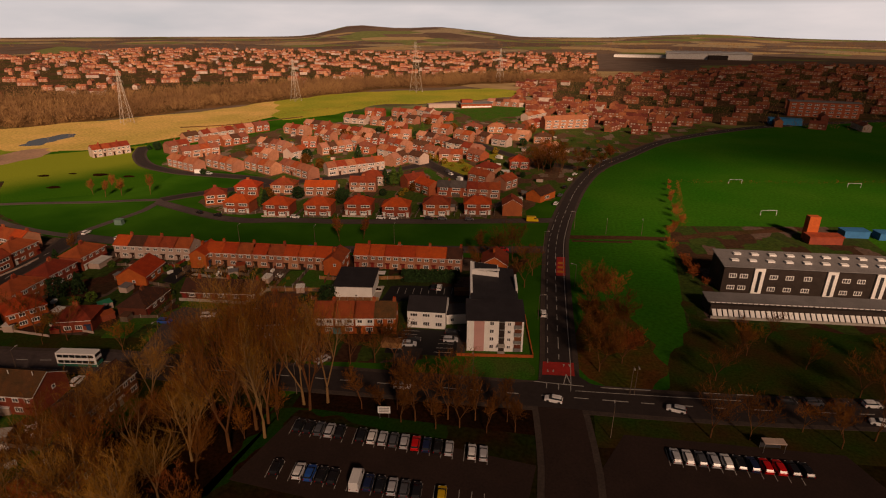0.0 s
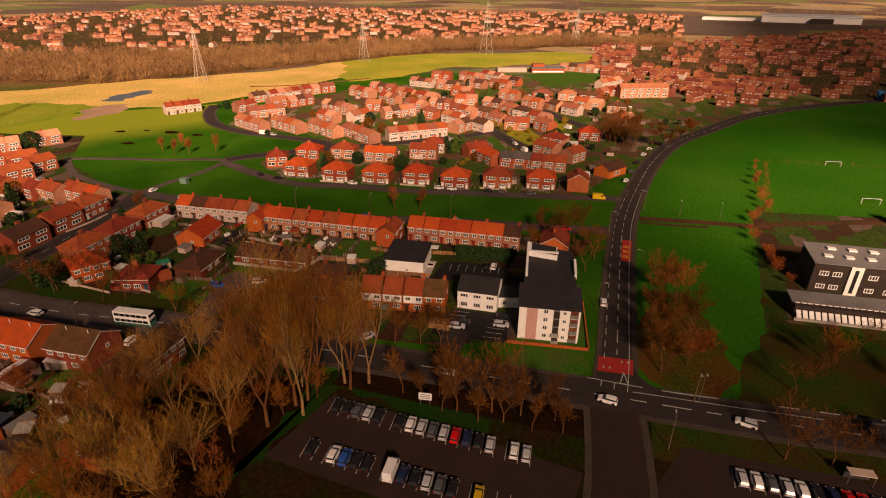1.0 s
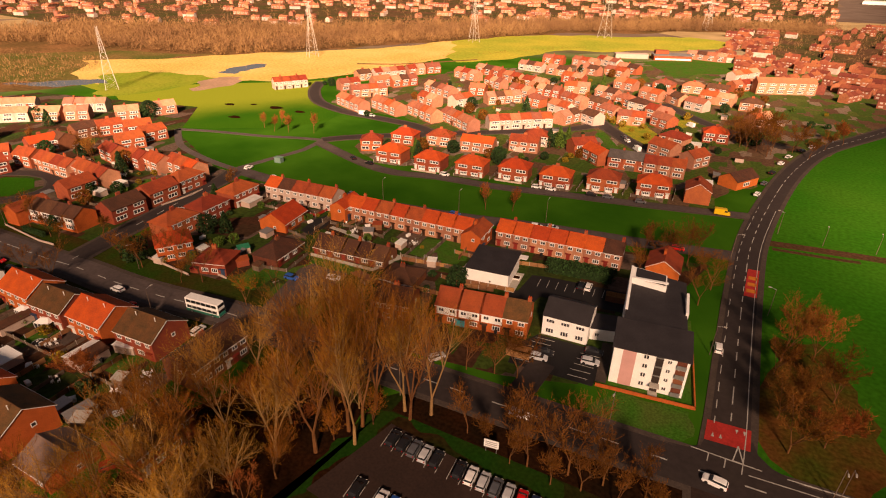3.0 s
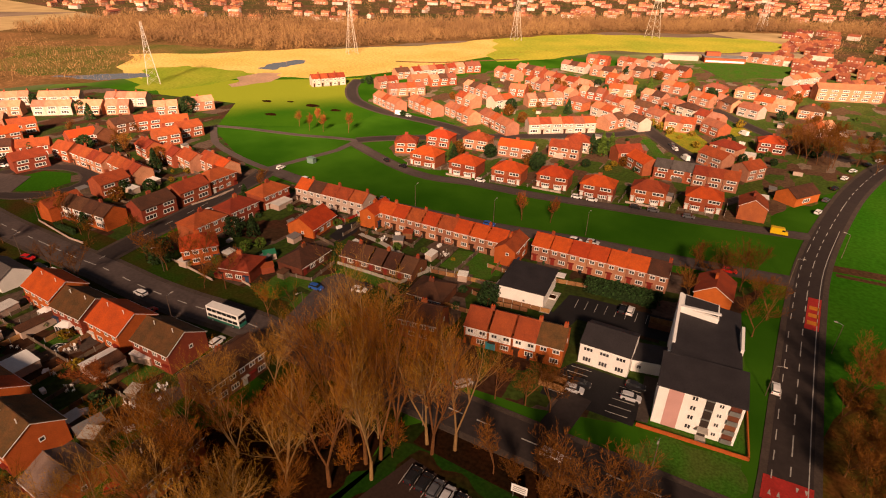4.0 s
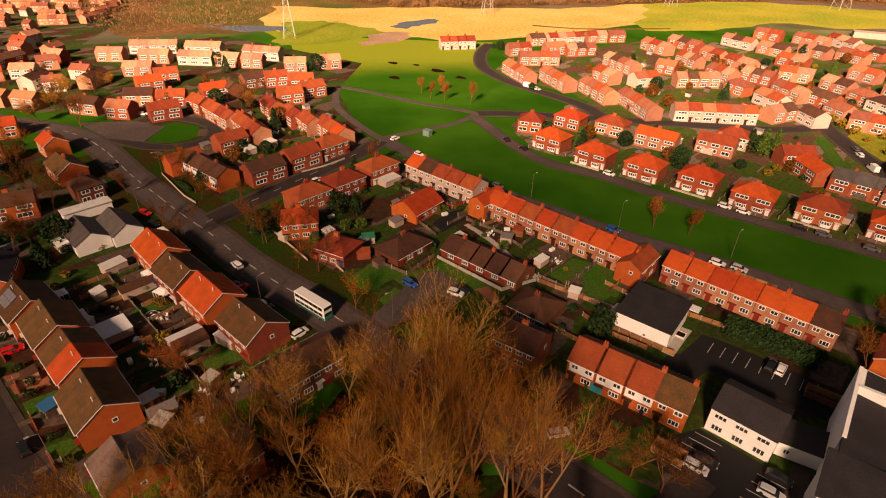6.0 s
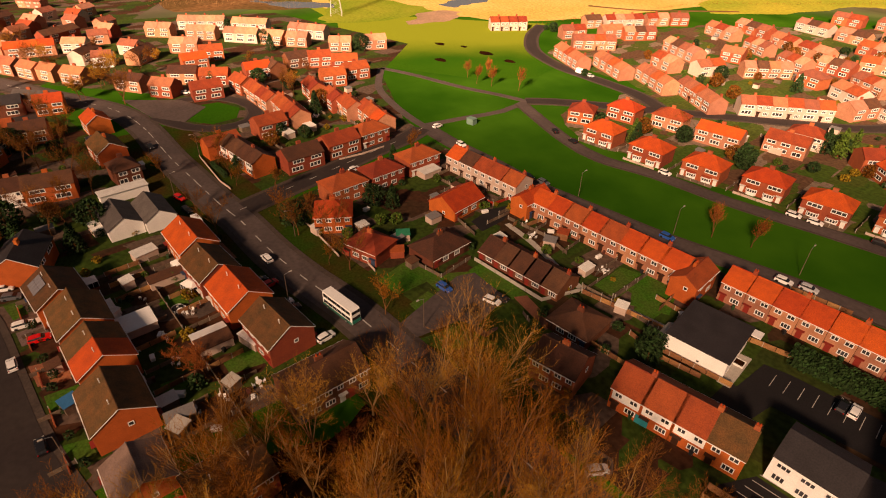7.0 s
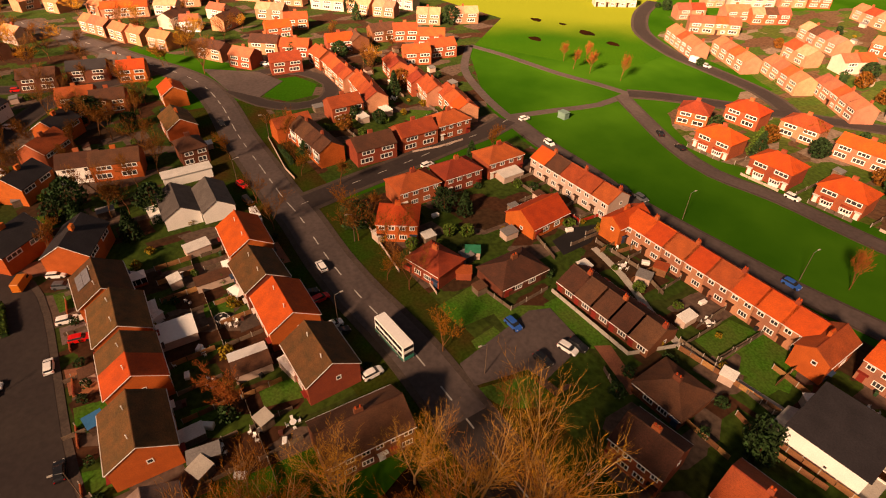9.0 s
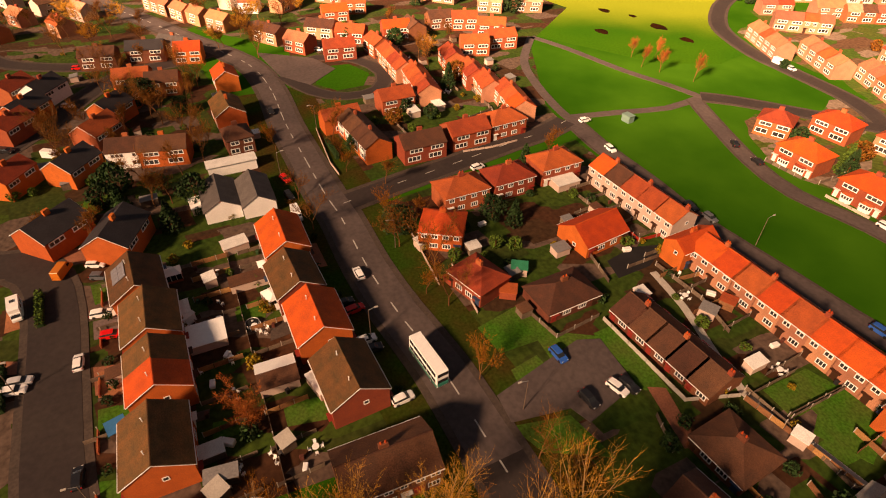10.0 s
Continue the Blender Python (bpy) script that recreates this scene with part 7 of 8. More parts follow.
for i, c in enumerate(row_b):
    if c == "van":
        car(-48.2 + 2.38 * i, 78.4, 96, "white", "van", z=LOT)
    elif c != ".":
        car(-48.2 + 2.38 * i, 78.4, 96, c, z=LOT)
row_c = "silver white grey silver white black navy red red black black".split()
for i, c in enumerate(row_c):
    car(29.5 + 2.45 * i, 98.0 + 0.12 * i, 94, c, z=LOT)
    ribbon("bay_line", [(28.3 + 2.45 * i, 95.6), (28.1 + 2.45 * i, 100.4)], 0.13, 0.10, LINE, "white parking bay line", "road marking")
# cars on streets and drives
car(-170.5, 86.8, 5, "white", "van")
car(-188.4, 86.9, 20, "red")
car(-179.7, 86.5, 12, "black")
car(-143.6, 95.5, 185, "white")
car(-133.4, 91.9, 100, "red")
car(-135.9, 90.4, 100, "black")
car(-124.6, 91.8, 95, "white")
car(-122.0, 92.4, 95, "black")
car(-109.3, 94.2, 98, "white")
car(-107.9, 124.6, 8, "blue")
car(-97.5, 130.5, 20, "white")
car(-97.2, 132.7, 20, "black")
car(-97.3, 124.4, 10, "black")
car(-167.9, 41.8, 70, "white", z=0.09)
car(-163.2, 43.0, 70, "grey", z=0.09)
car(-167.6, 35.3, 160, "orange", "van")
car(-150.9, 44.0, 85, "white", z=0.09)
car(-144.0, 46.3, 85, "red", z=0.09)
car(-138.5, 41.1, 182, "white")
car(-137.6, 31.8, 85, "silver", z=0.09)
car(-135.8, 31.1, 85, "white", z=0.09)
car(-113.7, 43.3, 182, "black")
car(-224.7, 26.3, 60, "white", "van")
car(-232.6, 13.7, 60, "black")
car(-259.6, 26.7, 60, "white")
car(-295.4, 26.4, 85, "red")
car(-275.6, 49.9, 40, "grey")
car(-189.3, 183.4, 95, "white")
car(-170.4, 180.1, 0, "white")
car(-137.7, 181.8, 2, "black")
car(-132.0, 182.9, 2, "grey")
car(-89.6, 187.3, 6, "blue")
car(-148.9, 215.8, 170, "black")
car(-159.4, 217.5, 150, "black")
car(-204.4, 283.7, 0, "white", "van")
car(-198.2, 283.6, 0, "silver")
car(-175.2, 138.6, 100, "white")
car(-272.8, 122.0, 90, "blue")
car(-283.1, 116.2, 60, "white")
car(-231.7, 89.3, 2, "black")
car(-74.6, 228.0, 8, "white")
car(-68.9, 228.8, 8, "white")
car(-53.2, 231.8, 8, "black")
car(-47.1, 232.7, 8, "grey")
car(-35.2, 234.6, 8, "grey")
car(-7.3, 239.1, 8, "yellow", "van")
car(-23.1, 200.5, 8, "black")
car(-16.3, 201.5, 8, "red")
car(-55.8, 195.1, 8, "silver")
car(-60.9, 193.3, 8, "white")
car(-113.2, 220.9, 5, "white")
car(1.0, 152.7, 95, "white")
car(-31.1, 108.8, 5, "white")
car(-54.5, 115.5, 60, "silver")
car(-34.4, 127.6, 10, "silver")
car(-33.8, 130.1, 10, "black")
car(-23.7, 132.1, 10, "silver")
car(-23.9, 136.0, 10, "black")
car(-33.7, 163.6, 95, "white")
car(-35.6, 163.0, 95, "black")
car(-62.1, 318.8, 130, "grey")
car(-59.1, 312.9, 130, "white")
car(-51.5, 300.6, 130, "white", "van")
car(-36.0, 361.3, 140, "white", "van")
car(4.9, 111.3, 175, "white")
car(32.3, 113.5, 170, "white")
car(75.6, 117.9, 170, "white")
for k, (x, y) in enumerate(((2.7, 267.1), (4.5, 282.1), (6.8, 298.6), (9.8, 314.9), (12.6, 327.7), (18.1, 342.2), (22.5, 351.8), (31.2, 369.1))):
    car(x, y, 75 - 3 * k, ("white", "grey", "black", "white", "white", "black", "silver", "grey")[k])
for k, (x, y) in enumerate(((58, 122), (64, 122.8), (70, 123.6), (77, 124.6))):
    car(x, y, 8, ("black", "grey", "black", "white")[k])

# the bus on the main road
bus = thing("bus", "white and green double-decker bus on the road", "bus")
at(bus, -114.5, 100.9, 0.2, 9)
part("body", profile([(-5.2, 0.45, 4.1, 1.2), (-5.1, 0.4, 4.2, 1.25), (4.9, 0.4, 4.2, 1.25), (5.2, 0.45, 4.0, 1.2)], 2, 0.06), bus, mats=WHITE)
part("lower_skirt", Shape().box(-5.15, -1.28, 0.4, 5.15, 1.28, 1.1), bus, mats=mat("bus_green", (0.02, 0.14, 0.10), rough=0.4, var=0.1, bump=0.0))
# the +x end is the bus's rear, panes included
part("rear_panel", Shape().box(5.16, -1.1, 0.6, 5.28, 1.1, 1.5), bus, mats=mat("bus_rear_green", (0.02, 0.22, 0.16), rough=0.4, var=0.1, bump=0.0))
for zz in (1.35, 2.95):
    for sy in (-1, 1):
        for i in range(6):
            part("side_window", Shape().box(-4.7 + 1.6 * i, sy * 1.25 - 0.04, zz, -3.3 + 1.6 * i, sy * 1.25 + 0.04, zz + 0.8), bus, mats=CAR_GLASS)
    part("windscreen", Shape().box(5.1, -1.05, zz + 0.15, 5.24, 1.05, zz + 0.95), bus, mats=CAR_GLASS)
for a in (-3.4, 3.2):
    for sy in (-1, 1):
        w = part("wheel", WHEEL, bus, pose(a, sy * 1.2, 0.45) @ Matrix.Diagonal((1.4, 1.4, 1.4, 1)))
        part("rim", RIM, w)


# ---- garden buildings, fences, lamps and pylons ----
def shed(x, y, rz, L, D=3.0, h=2.3, roof=None, wall=None, name="shed", label="small flat-roofed garden shed with pale roof"):
    ob = thing(name, label, "shed")
    at(ob, x, y, 0, rz)
    part("wall", Shape().solid([(-L / 2, -D / 2, -0.1), (L / 2, -D / 2, -0.1), (L / 2, D / 2, -0.1), (-L / 2, D / 2, -0.1)], [(-L / 2, -D / 2, h - 0.3), (L / 2, -D / 2, h - 0.3), (L / 2, D / 2, h), (-L / 2, D / 2, h)]), ob, mats=wall or PEBBLE)
    part("roof", Shape().solid([(-L / 2 - 0.15, -D / 2 - 0.15, h - 0.3), (L / 2 + 0.15, -D / 2 - 0.15, h - 0.3), (L / 2 + 0.15, D / 2 + 0.15, h), (-L / 2 - 0.15, D / 2 + 0.15, h)], [(-L / 2 - 0.15, -D / 2 - 0.15, h - 0.18), (L / 2 + 0.15, -D / 2 - 0.15, h - 0.18), (L / 2 + 0.15, D / 2 + 0.15, h + 0.12), (-L / 2 - 0.15, D / 2 + 0.15, h + 0.12)]), ob, mats=roof or PALE)
    return ob


def conservatory(x, y, rz, L=4.0, D=3.2):
    ob = thing("conservatory", "white-framed conservatory with a pale glazed roof", "conservatory")
    at(ob, x, y, 0, rz)
    part("base", Shape().box(-L / 2, -D / 2, -0.1, L / 2, D / 2, 0.6), ob, mats=BRICK)
    part("glazing", Shape().box(-L / 2 + 0.06, -D / 2 + 0.06, 0.6, L / 2 - 0.06, D / 2 - 0.06, 2.1), ob, mats=GLASS)
    for i in range(5):
        for sy in (-1, 1):
            part("mullion", Shape().box(-L / 2 + L * i / 4 - 0.05, sy * D / 2 - 0.05, 0.6, -L / 2 + L * i / 4 + 0.05, sy * D / 2 + 0.05, 2.1), ob, mats=WHITE)
    part("roof", Shape().solid([(-L / 2 - 0.1, -D / 2 - 0.1, 2.1), (L / 2 + 0.1, -D / 2 - 0.1, 2.1), (L / 2 + 0.1, D / 2 + 0.1, 2.1), (-L / 2 - 0.1, D / 2 + 0.1, 2.1)], [(-L / 2 + 1.0, -0.2, 2.9), (L / 2 - 1.0, -0.2, 2.9), (L / 2 - 1.0, 0.2, 2.9), (-L / 2 + 1.0, 0.2, 2.9)]), ob, mats=WHITE)
    return ob


conservatory(-142.5, 76.9, 20)
conservatory(-152.4, 76.9, 5, 3.5, 3.0)
conservatory(-157.3, 57.3, 95, 4.5, 3.0)
shed(-158.0, 55.2, 162, 3.6, 4.0, name="extension", label="white flat-roofed extension at the back of a house")
shed(-145.0, 59.3, 5, 4.0, 3.0)
shed(-163.0, 71.3, 102, 5.6, 3.2, label="white prefabricated shed with a pale roof")
shed(-149.4, 73.1, 94, 8.3, 3.0, roof=TILE_BROWN, name="garage", label="long brown-roofed garage with pale walls")
shed(-182.8, 64.5, 98, 4.1, 5.0)
shed(-152.7, 65.1, 10, 3.0, 2.5)
shed(-106.7, 164.3, 30, 3.0, 2.4, roof=TILE_RED, wall=TIMBER, label="small timber shed with a red roof")
shed(-77.9, 152.2, 20, 2.6, 2.2, label="small pale-roofed shed in the alley")
shed(-106.2, 158.7, 30, 3.2, 2.6, roof=FELT)
shed(-158.8, 157.0, 95, 7.0, 4.5, name="garage", label="garage with a bright white flat roof")
shed(-214.6, 47.8, 80, 5.0, 3.0, name="extension", label="white lean-to extension behind a house")
shed(-230.6, 41.0, -35, 6.5, 3.5, name="conservatory", label="long white lean-to conservatory")
shed(-223.5, 35.5, -35, 6.0, 3.5, name="garage", label="pale flat-roofed garage beside a house")
shed(-205.6, 109.7, 8, 4.0, 3.0)
shed(-215.5, 142.3, 5, 5.0, 3.0)
shed(-214.5, 132.9, 5, 6.0, 3.0)
shed(-131.8, 128.9, 60, 3.5, 2.6, roof=mat("green_tarpaulin", (0.02, 0.22, 0.11), rough=0.5, var=0.2), label="garden structure under a green tarpaulin")
shed(-126.2, 123.3, 60, 3.5, 2.6, roof=TILE_RED, wall=BRICK)
shed(-66.8, 160.7, 60, 3.0, 2.4, roof=PALE)
shed(-113.9, 268.5, 5, 5.5, 4.0)
shed(-100.7, 269.6, 5, 6.0, 3.5)
shed(-46.7, 247.6, 8, 5.0, 3.0, roof=FELT)
shed(-16.8, 266.8, 8, 6.0, 4.0, name="garage", label="white garage beside a brick house")
shed(-29.3, 321.1, 8, 8.0, 4.0, roof=PALE)
shed(-148.1, 111.7, 10, 3.0, 2.4)
gp = random.Random(5)
for i, (x, y) in enumerate(spread_in([(-160, 112), (-110, 125), (-75, 150), (-80, 160), (-150, 160)], 14, 8, gp) + spread_in(blocks[2], 22, 9, gp) + spread_in(blocks[3], 60, 9, gp) + spread_in(blocks[0], 26, 9, gp)):
    shed(x, y, 5 + 90 * (i % 2), gp.uniform(2.4, 4.2), gp.uniform(2.0, 2.8), 2.1, (FELT, PALE, TILE_BROWN, FELT)[i % 4], (TIMBER, PEBBLE, TIMBER_GREY)[i % 3], label="small garden shed behind the houses") if i % 3 and off_road((x, y)) else None

shed(-136.2, 63.6, 93, 6.8, 5.6, roof=WHITE, name="garage", label="garage with a bright white flat roof between back gardens")
shed(-117.2, 81.4, 108, 2.7, 5.2, roof=WHITE, name="extension", label="flat white-roofed extension at the back of a house")
shed(-105.7, 63.9, 86, 4.9, 2.2, roof=FELT, wall=TIMBER_GREY, name="lean_to", label="low grey-roofed lean-to along a garden fence")
shed(-103.4, 63.0, 30, 3.0, 2.8, roof=CONCRETE, wall=TIMBER_GREY, label="small beige-roofed garden shed")
shed(-108.0, 73.9, 20, 2.6, 2.4, roof=CONCRETE, wall=TIMBER_GREY, label="small grey garden shed")
shed(-120.5, 48.7, 108, 2.8, 2.6, roof=BLUE, wall=TIMBER_GREY, name="lean_to", label="lean-to under a blue tarpaulin in a front garden")
shed(-143.3, 59.7, 126, 2.6, 3.4, roof=PALE, wall=WHITE, name="extension", label="white lean-to extension behind a house")


def pitched_garage(x, y, rz, L, D=6.0):
    """A low garage whose two roof slopes differ: one white, one brown."""
    ob = thing("garage", "long low garage, one roof slope white and one brown", "garage")
    at(ob, x, y, 0, rz)
    part("wall", gable_walls(L, D, 2.2, 3.0), ob, mats=PEBBLE)
    for sg, mt, lab in ((1, WHITE, "white roof slope"), (-1, TILE_BROWN, "brown roof slope")):
        k = [(-L / 2 - 0.2, 0, 3.02), (L / 2 + 0.2, 0, 3.02), (L / 2 + 0.2, sg * (D / 2 + 0.2), 2.16), (-L / 2 - 0.2, sg * (D / 2 + 0.2), 2.16)]
        k = k if sg < 0 else k[::-1]
        part("roof_slope", Shape().solid(k[::-1], [(p, q, r + 0.14) for p, q, r in k[::-1]]), ob, label=lab, mats=mt)
    return ob


pitched_garage(-121.8, 74.7, 92, 6.8, 6.0)

BIN = (Shape().solid([(-0.24, -0.28, 0), (0.24, -0.28, 0), (0.24, 0.28, 0), (-0.24, 0.28, 0)], [(-0.29, -0.36, 0.95), (0.29, -0.36, 0.95), (0.29, 0.36, 0.95), (-0.29, 0.36, 0.95)]), Shape().solid([(-0.31, -0.4, 0.95), (0.31, -0.4, 0.95), (0.31, 0.38, 0.95), (-0.31, 0.38, 0.95)], [(-0.28, -0.34, 1.06), (0.28, -0.34, 1.06), (0.28, 0.34, 1.08), (-0.28, 0.34, 1.08)]))
BIN_MATS = [mat("bin_plastic", c, rough=0.6, var=0.1, bump=0.0) for c in ((0.02, 0.02, 0.022), (0.02, 0.06, 0.02), (0.10, 0.03, 0.02))]
bins = []
for k, nm in enumerate(("black", "green", "brown")):
    ob = thing("wheelie_bin", nm + " plastic wheelie bin beside a house wall", "bin", "wheelie bins")
    part("body", BIN[0], ob, mats=BIN_MATS[k])
    part("lid", BIN[1], ob, mats=BIN_MATS[k])
    bins.append(ob)
yard = random.Random(77)
spots = [(x + yard.uniform(-1, 1), y) for x in (-159, -147, -135, -118.5, -105) for y in (62.3, 75.8)] + [(-127, 164.2), (-117, 165.4), (-106, 166.2), (-95, 167.2), (-84, 168.3), (-63, 173.8), (-52, 175), (-41, 176.2), (-147, 163.5), (-139, 164.4), (-58, 129), (-47, 131.3), (-112, 140.2), (-100, 141.8)]
scatter(bins, spots, yard, 0.95, 1.05)
SET = thing("garden_furniture", "white plastic garden table with its chairs", "furniture")
part("tabletop", Shape().tube((0, 0, 0.68), (0, 0, 0.74), 0.62, 0.62, 12), SET, mats=WHITE)
part("pedestal", Shape().tube((0, 0, 0), (0, 0, 0.69), 0.2, 0.06, 8), SET, mats=WHITE)
CHAIR = Shape().box(-0.25, -0.25, 0.4, 0.25, 0.25, 0.46).box(-0.25, 0.2, 0.46, 0.25, 0.26, 0.95)
for a, b in ((-1, -1), (1, -1), (1, 1), (-1, 1)):
    CHAIR.tube((a * 0.22, b * 0.22, 0), (a * 0.22, b * 0.22, 0.41), 0.03, 0.03, 5)
CHAIR = CHAIR.mesh("chair", WHITE)
for i in range(4):
    a = 90 * i + 15
    part("chair", CHAIR, SET, pose(1.05 * math.sin(radians(-a)), 1.05 * math.cos(radians(a)), 0, 0, 0, a))
scatter([SET], [(-136.3, 72.3), (-129.5, 67.3), (-105.8, 78.2), (-105.0, 64.1), (-112, 158), (-90, 161), (-134, 158), (-61, 169), (-106, 66), (-226, 150), (-262, 147)], yard, 0.95, 1.1)

POST = Shape().box(-0.07, -0.07, -0.2, 0.07, 0.07, 1.5).mesh("post", CONCRETE)
PANEL = Shape().box(0.06, -0.03, 0.05, 2.34, 0.03, 1.35).mesh("panel", TIMBER)
PANEL_GREY = Shape().box(0.06, -0.03, 0.05, 2.34, 0.03, 1.1).mesh("panel", TIMBER_GREY)
PANEL_PALE = Shape().box(0.06, -0.04, 0.05, 2.34, 0.04, 1.1).mesh("panel", CONCRETE)
PANEL_RED = Shape().box(0.06, -0.03, 0.1, 2.34, 0.03, 1.1).mesh("panel", mat("red_fence_paint", (0.42, 0.03, 0.015), rough=0.6))
PANEL_WHITE = Shape().box(0.06, -0.06, 0.0, 2.34, 0.06, 0.75).mesh("panel", PEBBLE)


def fence(pts, panel=None, label="timber panel fence with concrete posts", name="garden_fence"):
    """A fence along the points: a post and a panel every 2.4 m."""
    ob = thing(name, label, "fence")
    ob.matrix_basis = pose(pts[0][0], pts[0][1], 0)
    o = Vector(pts[0])
    for a, b in zip(pts, pts[1:]):
        a, b = Vector(a) - o, Vector(b) - o
        n = max(1, round((b - a).length / 2.4))
        k = (b - a).length / n / 2.4
        rz = math.degrees(math.atan2(b.y - a.y, b.x - a.x))
        for i in range(n):
            p = a.lerp(b, i / n)
            if i % 2 == 0:
                part("post", POST, ob, pose(p.x, p.y, 0, 0, 0, rz) @ Matrix.Diagonal((1, 1, 0.95 if panel is not PANEL_PALE and panel is not PANEL_WHITE else 0.6, 1)))
            part("panel", panel or PANEL, ob, pose(p.x, p.y, 0, 0, 0, rz) @ Matrix.Diagonal((k, 1, 1, 1)))
    return ob


fence([(-112.8, 138.1), (-91.1, 140.2), (-88.2, 150.2)], PANEL_PALE, "low pale concrete panel fence along a garden", "garden_wall")
fence([(-89.1, 152.0), (-81.2, 153.0), (-69.0, 153.4), (-65.5, 157.0)], PANEL_GREY)
fence([(-87.7, 151.2), (-88.8, 163.8)], PANEL_GREY)
fence([(-82.1, 154.6), (-83.0, 170.4)], PANEL_GREY)
fence([(-75.8, 162.5), (-68.4, 162.7)])
fence([(-71.9, 147.5), (-64.0, 146.5), (-55.7, 148.4)])
fence([(-75.1, 138.3), (-66.4, 139.1)])
fence([(-137.9, 160.4), (-131.1, 160.7), (-131.0, 173.2)], PANEL_RED, "low red-painted fence round a garden", "garden_fence")
fence([(-157.4, 111.3), (-134.3, 110.9)], PANEL_WHITE, "low white garden wall by the road", "garden_wall")
fence([(-139.3, 115.9), (-123.6, 115.1)], PANEL_WHITE, "low white garden wall by the path", "garden_wall")
fence([(-124.1, 152.3), (-124.8, 161.5)], PANEL_GREY)
fence([(-121.7, 124.5), (-112.0, 126.8), (-113.9, 137.9)], PANEL_GREY)
fence([(-81.6, 154.9), (-82.6, 169.0)], PANEL_GREY)
fence([(-122.6, 158.9), (-110.2, 160.8), (-100.6, 159.3)], PANEL_GREY)
fence([(-84.0, 131.7), (-90.6, 133.6)], PANEL_GREY)
fence([(-185.1, 138.5), (-184.5, 147.5), (-185.5, 156.7)], PANEL_WHITE, "low pale garden wall by the street", "garden_wall")
fence([(-214.7, 100.8), (-192.8, 100.3), (-185.9, 101.2)], PANEL_WHITE, "low pale garden wall by the road", "garden_wall")
fence([(-57.6, 165.9), (-45.6, 169.2)], None, "orange timber fence round the car park")
fence([(-68.0, 148.0), (-50.7, 151.2)], PANEL)
fence([(-58.5, 191.7), (-45.6, 193.7)], PANEL)
fence([(-238.5, 159.3), (-207.8, 158.7), (-203.6, 146.5)], PANEL_GREY)
# back gardens of the south-west rows
for x in (-160, -154.5, -148, -141.5, -135, -128.5, -121, -114.5, -107.5, -101):
    fence([(x, 61.5), (x - 0.8, 69.5)], PANEL_GREY if int(x) % 2 else PANEL)
    fence([(x - 0.5, 71.5), (x - 1.3, 79.0)], PANEL_GREY if int(x) % 3 else PANEL)
fence([(-163, 69.0), (-130, 71.0), (-96, 73.0)], PANEL_GREY)
for i in range(6):
    x = -160 + 13.2 * i
    fence([(x, 47.5), (x + 0.3, 43.4)], PANEL_GREY, "low pale garden wall by the close", "garden_wall")
# gardens behind the terraces by the green
for i in (0, 1, 2, 3, 5, 8):
    x, y = -120 + 5.75 * i, 165.0 + 0.55 * i
    fence([(x, y), (x + 1.2, y - 8 - (i % 3))], PANEL_GREY if i % 2 else PANEL)
for i in range(6):
    x, y = -157 + 6 * i, 164.0 + 0.6 * i
    fence([(x, y), (x + 0.8, y - 7)], PANEL_GREY)
# front gardens along the green and the estate streets
for i, (x, y) in enumerate(((-149, 219), (-129, 219.5), (-110, 223), (-93, 227.5), (-75, 229.5), (-58, 235), (-40, 239.5))):
    fence([(x, y), (x + 11.5, y + 1.6)], PANEL_WHITE if i % 2 else PANEL_GREY, "low pale wall before a front garden", "garden_wall")
    fence([(x + 15.0, y + 4), (x + 14.0, y + 17)], PANEL_GREY)
for i in range(9):
    p = spread_in(blocks[3], 1, 1, gp)[0]
    fence([p, (p[0] + gp.uniform(5, 9), p[1] + gp.uniform(-5, 5))], PANEL_GREY)
for i in range(9):
    p = spread_in(blocks[2], 1, 1, gp)[0]
    a = 6 + 90 * (i % 2)
    fence([p, (p[0] + 8 * math.cos(radians(a)), p[1] + 8 * math.sin(radians(a)))], PANEL_GREY)


def street_lamp(x, y, rz, h=8.0):
    ob = thing("street_lamp", "grey steel street lamp beside the road", "street lamp")
    at(ob, x, y, 0.1, rz)
    part("pole", Shape().tube((0, 0, -0.2), (0, 0, h), 0.1, 0.06, 6), ob, mats=TIMBER_GREY)
    part("arm", Shape().tube((0, 0, h - 0.05), (1.3, 0, h + 0.3), 0.05, 0.04, 5), ob, mats=METAL)
    part("lamp_head", Shape().box(1.2, -0.13, h + 0.22, 1.9, 0.13, h + 0.38), ob, mats=CONCRETE)
    return ob


for x, y, rz in ((17.1, 101.4, 90), (22.6, 117.5, -90), (23.7, 118.1, -90), (-15, 116.5, -90), (-55, 101.5, 90), (-72, 114.5, -90), (-100, 113, -90), (-125, 93, 90), (-150, 106, -90), (-190, 86, 90), (-215, 101, -90), (-107, 46.5, -90), (-135, 31.5, 90), (-0.5, 150, 0), (10.5, 175, 180), (-1, 205, 0), (11, 232, 180), (-90, 191, 90), (-120, 186, 90), (-60, 200, 90)):
    street_lamp(x, y, rz)
for x, y in ((24.1, 229.6), (38.7, 231.8)):
    street_lamp(x, y, 90, 6.0)


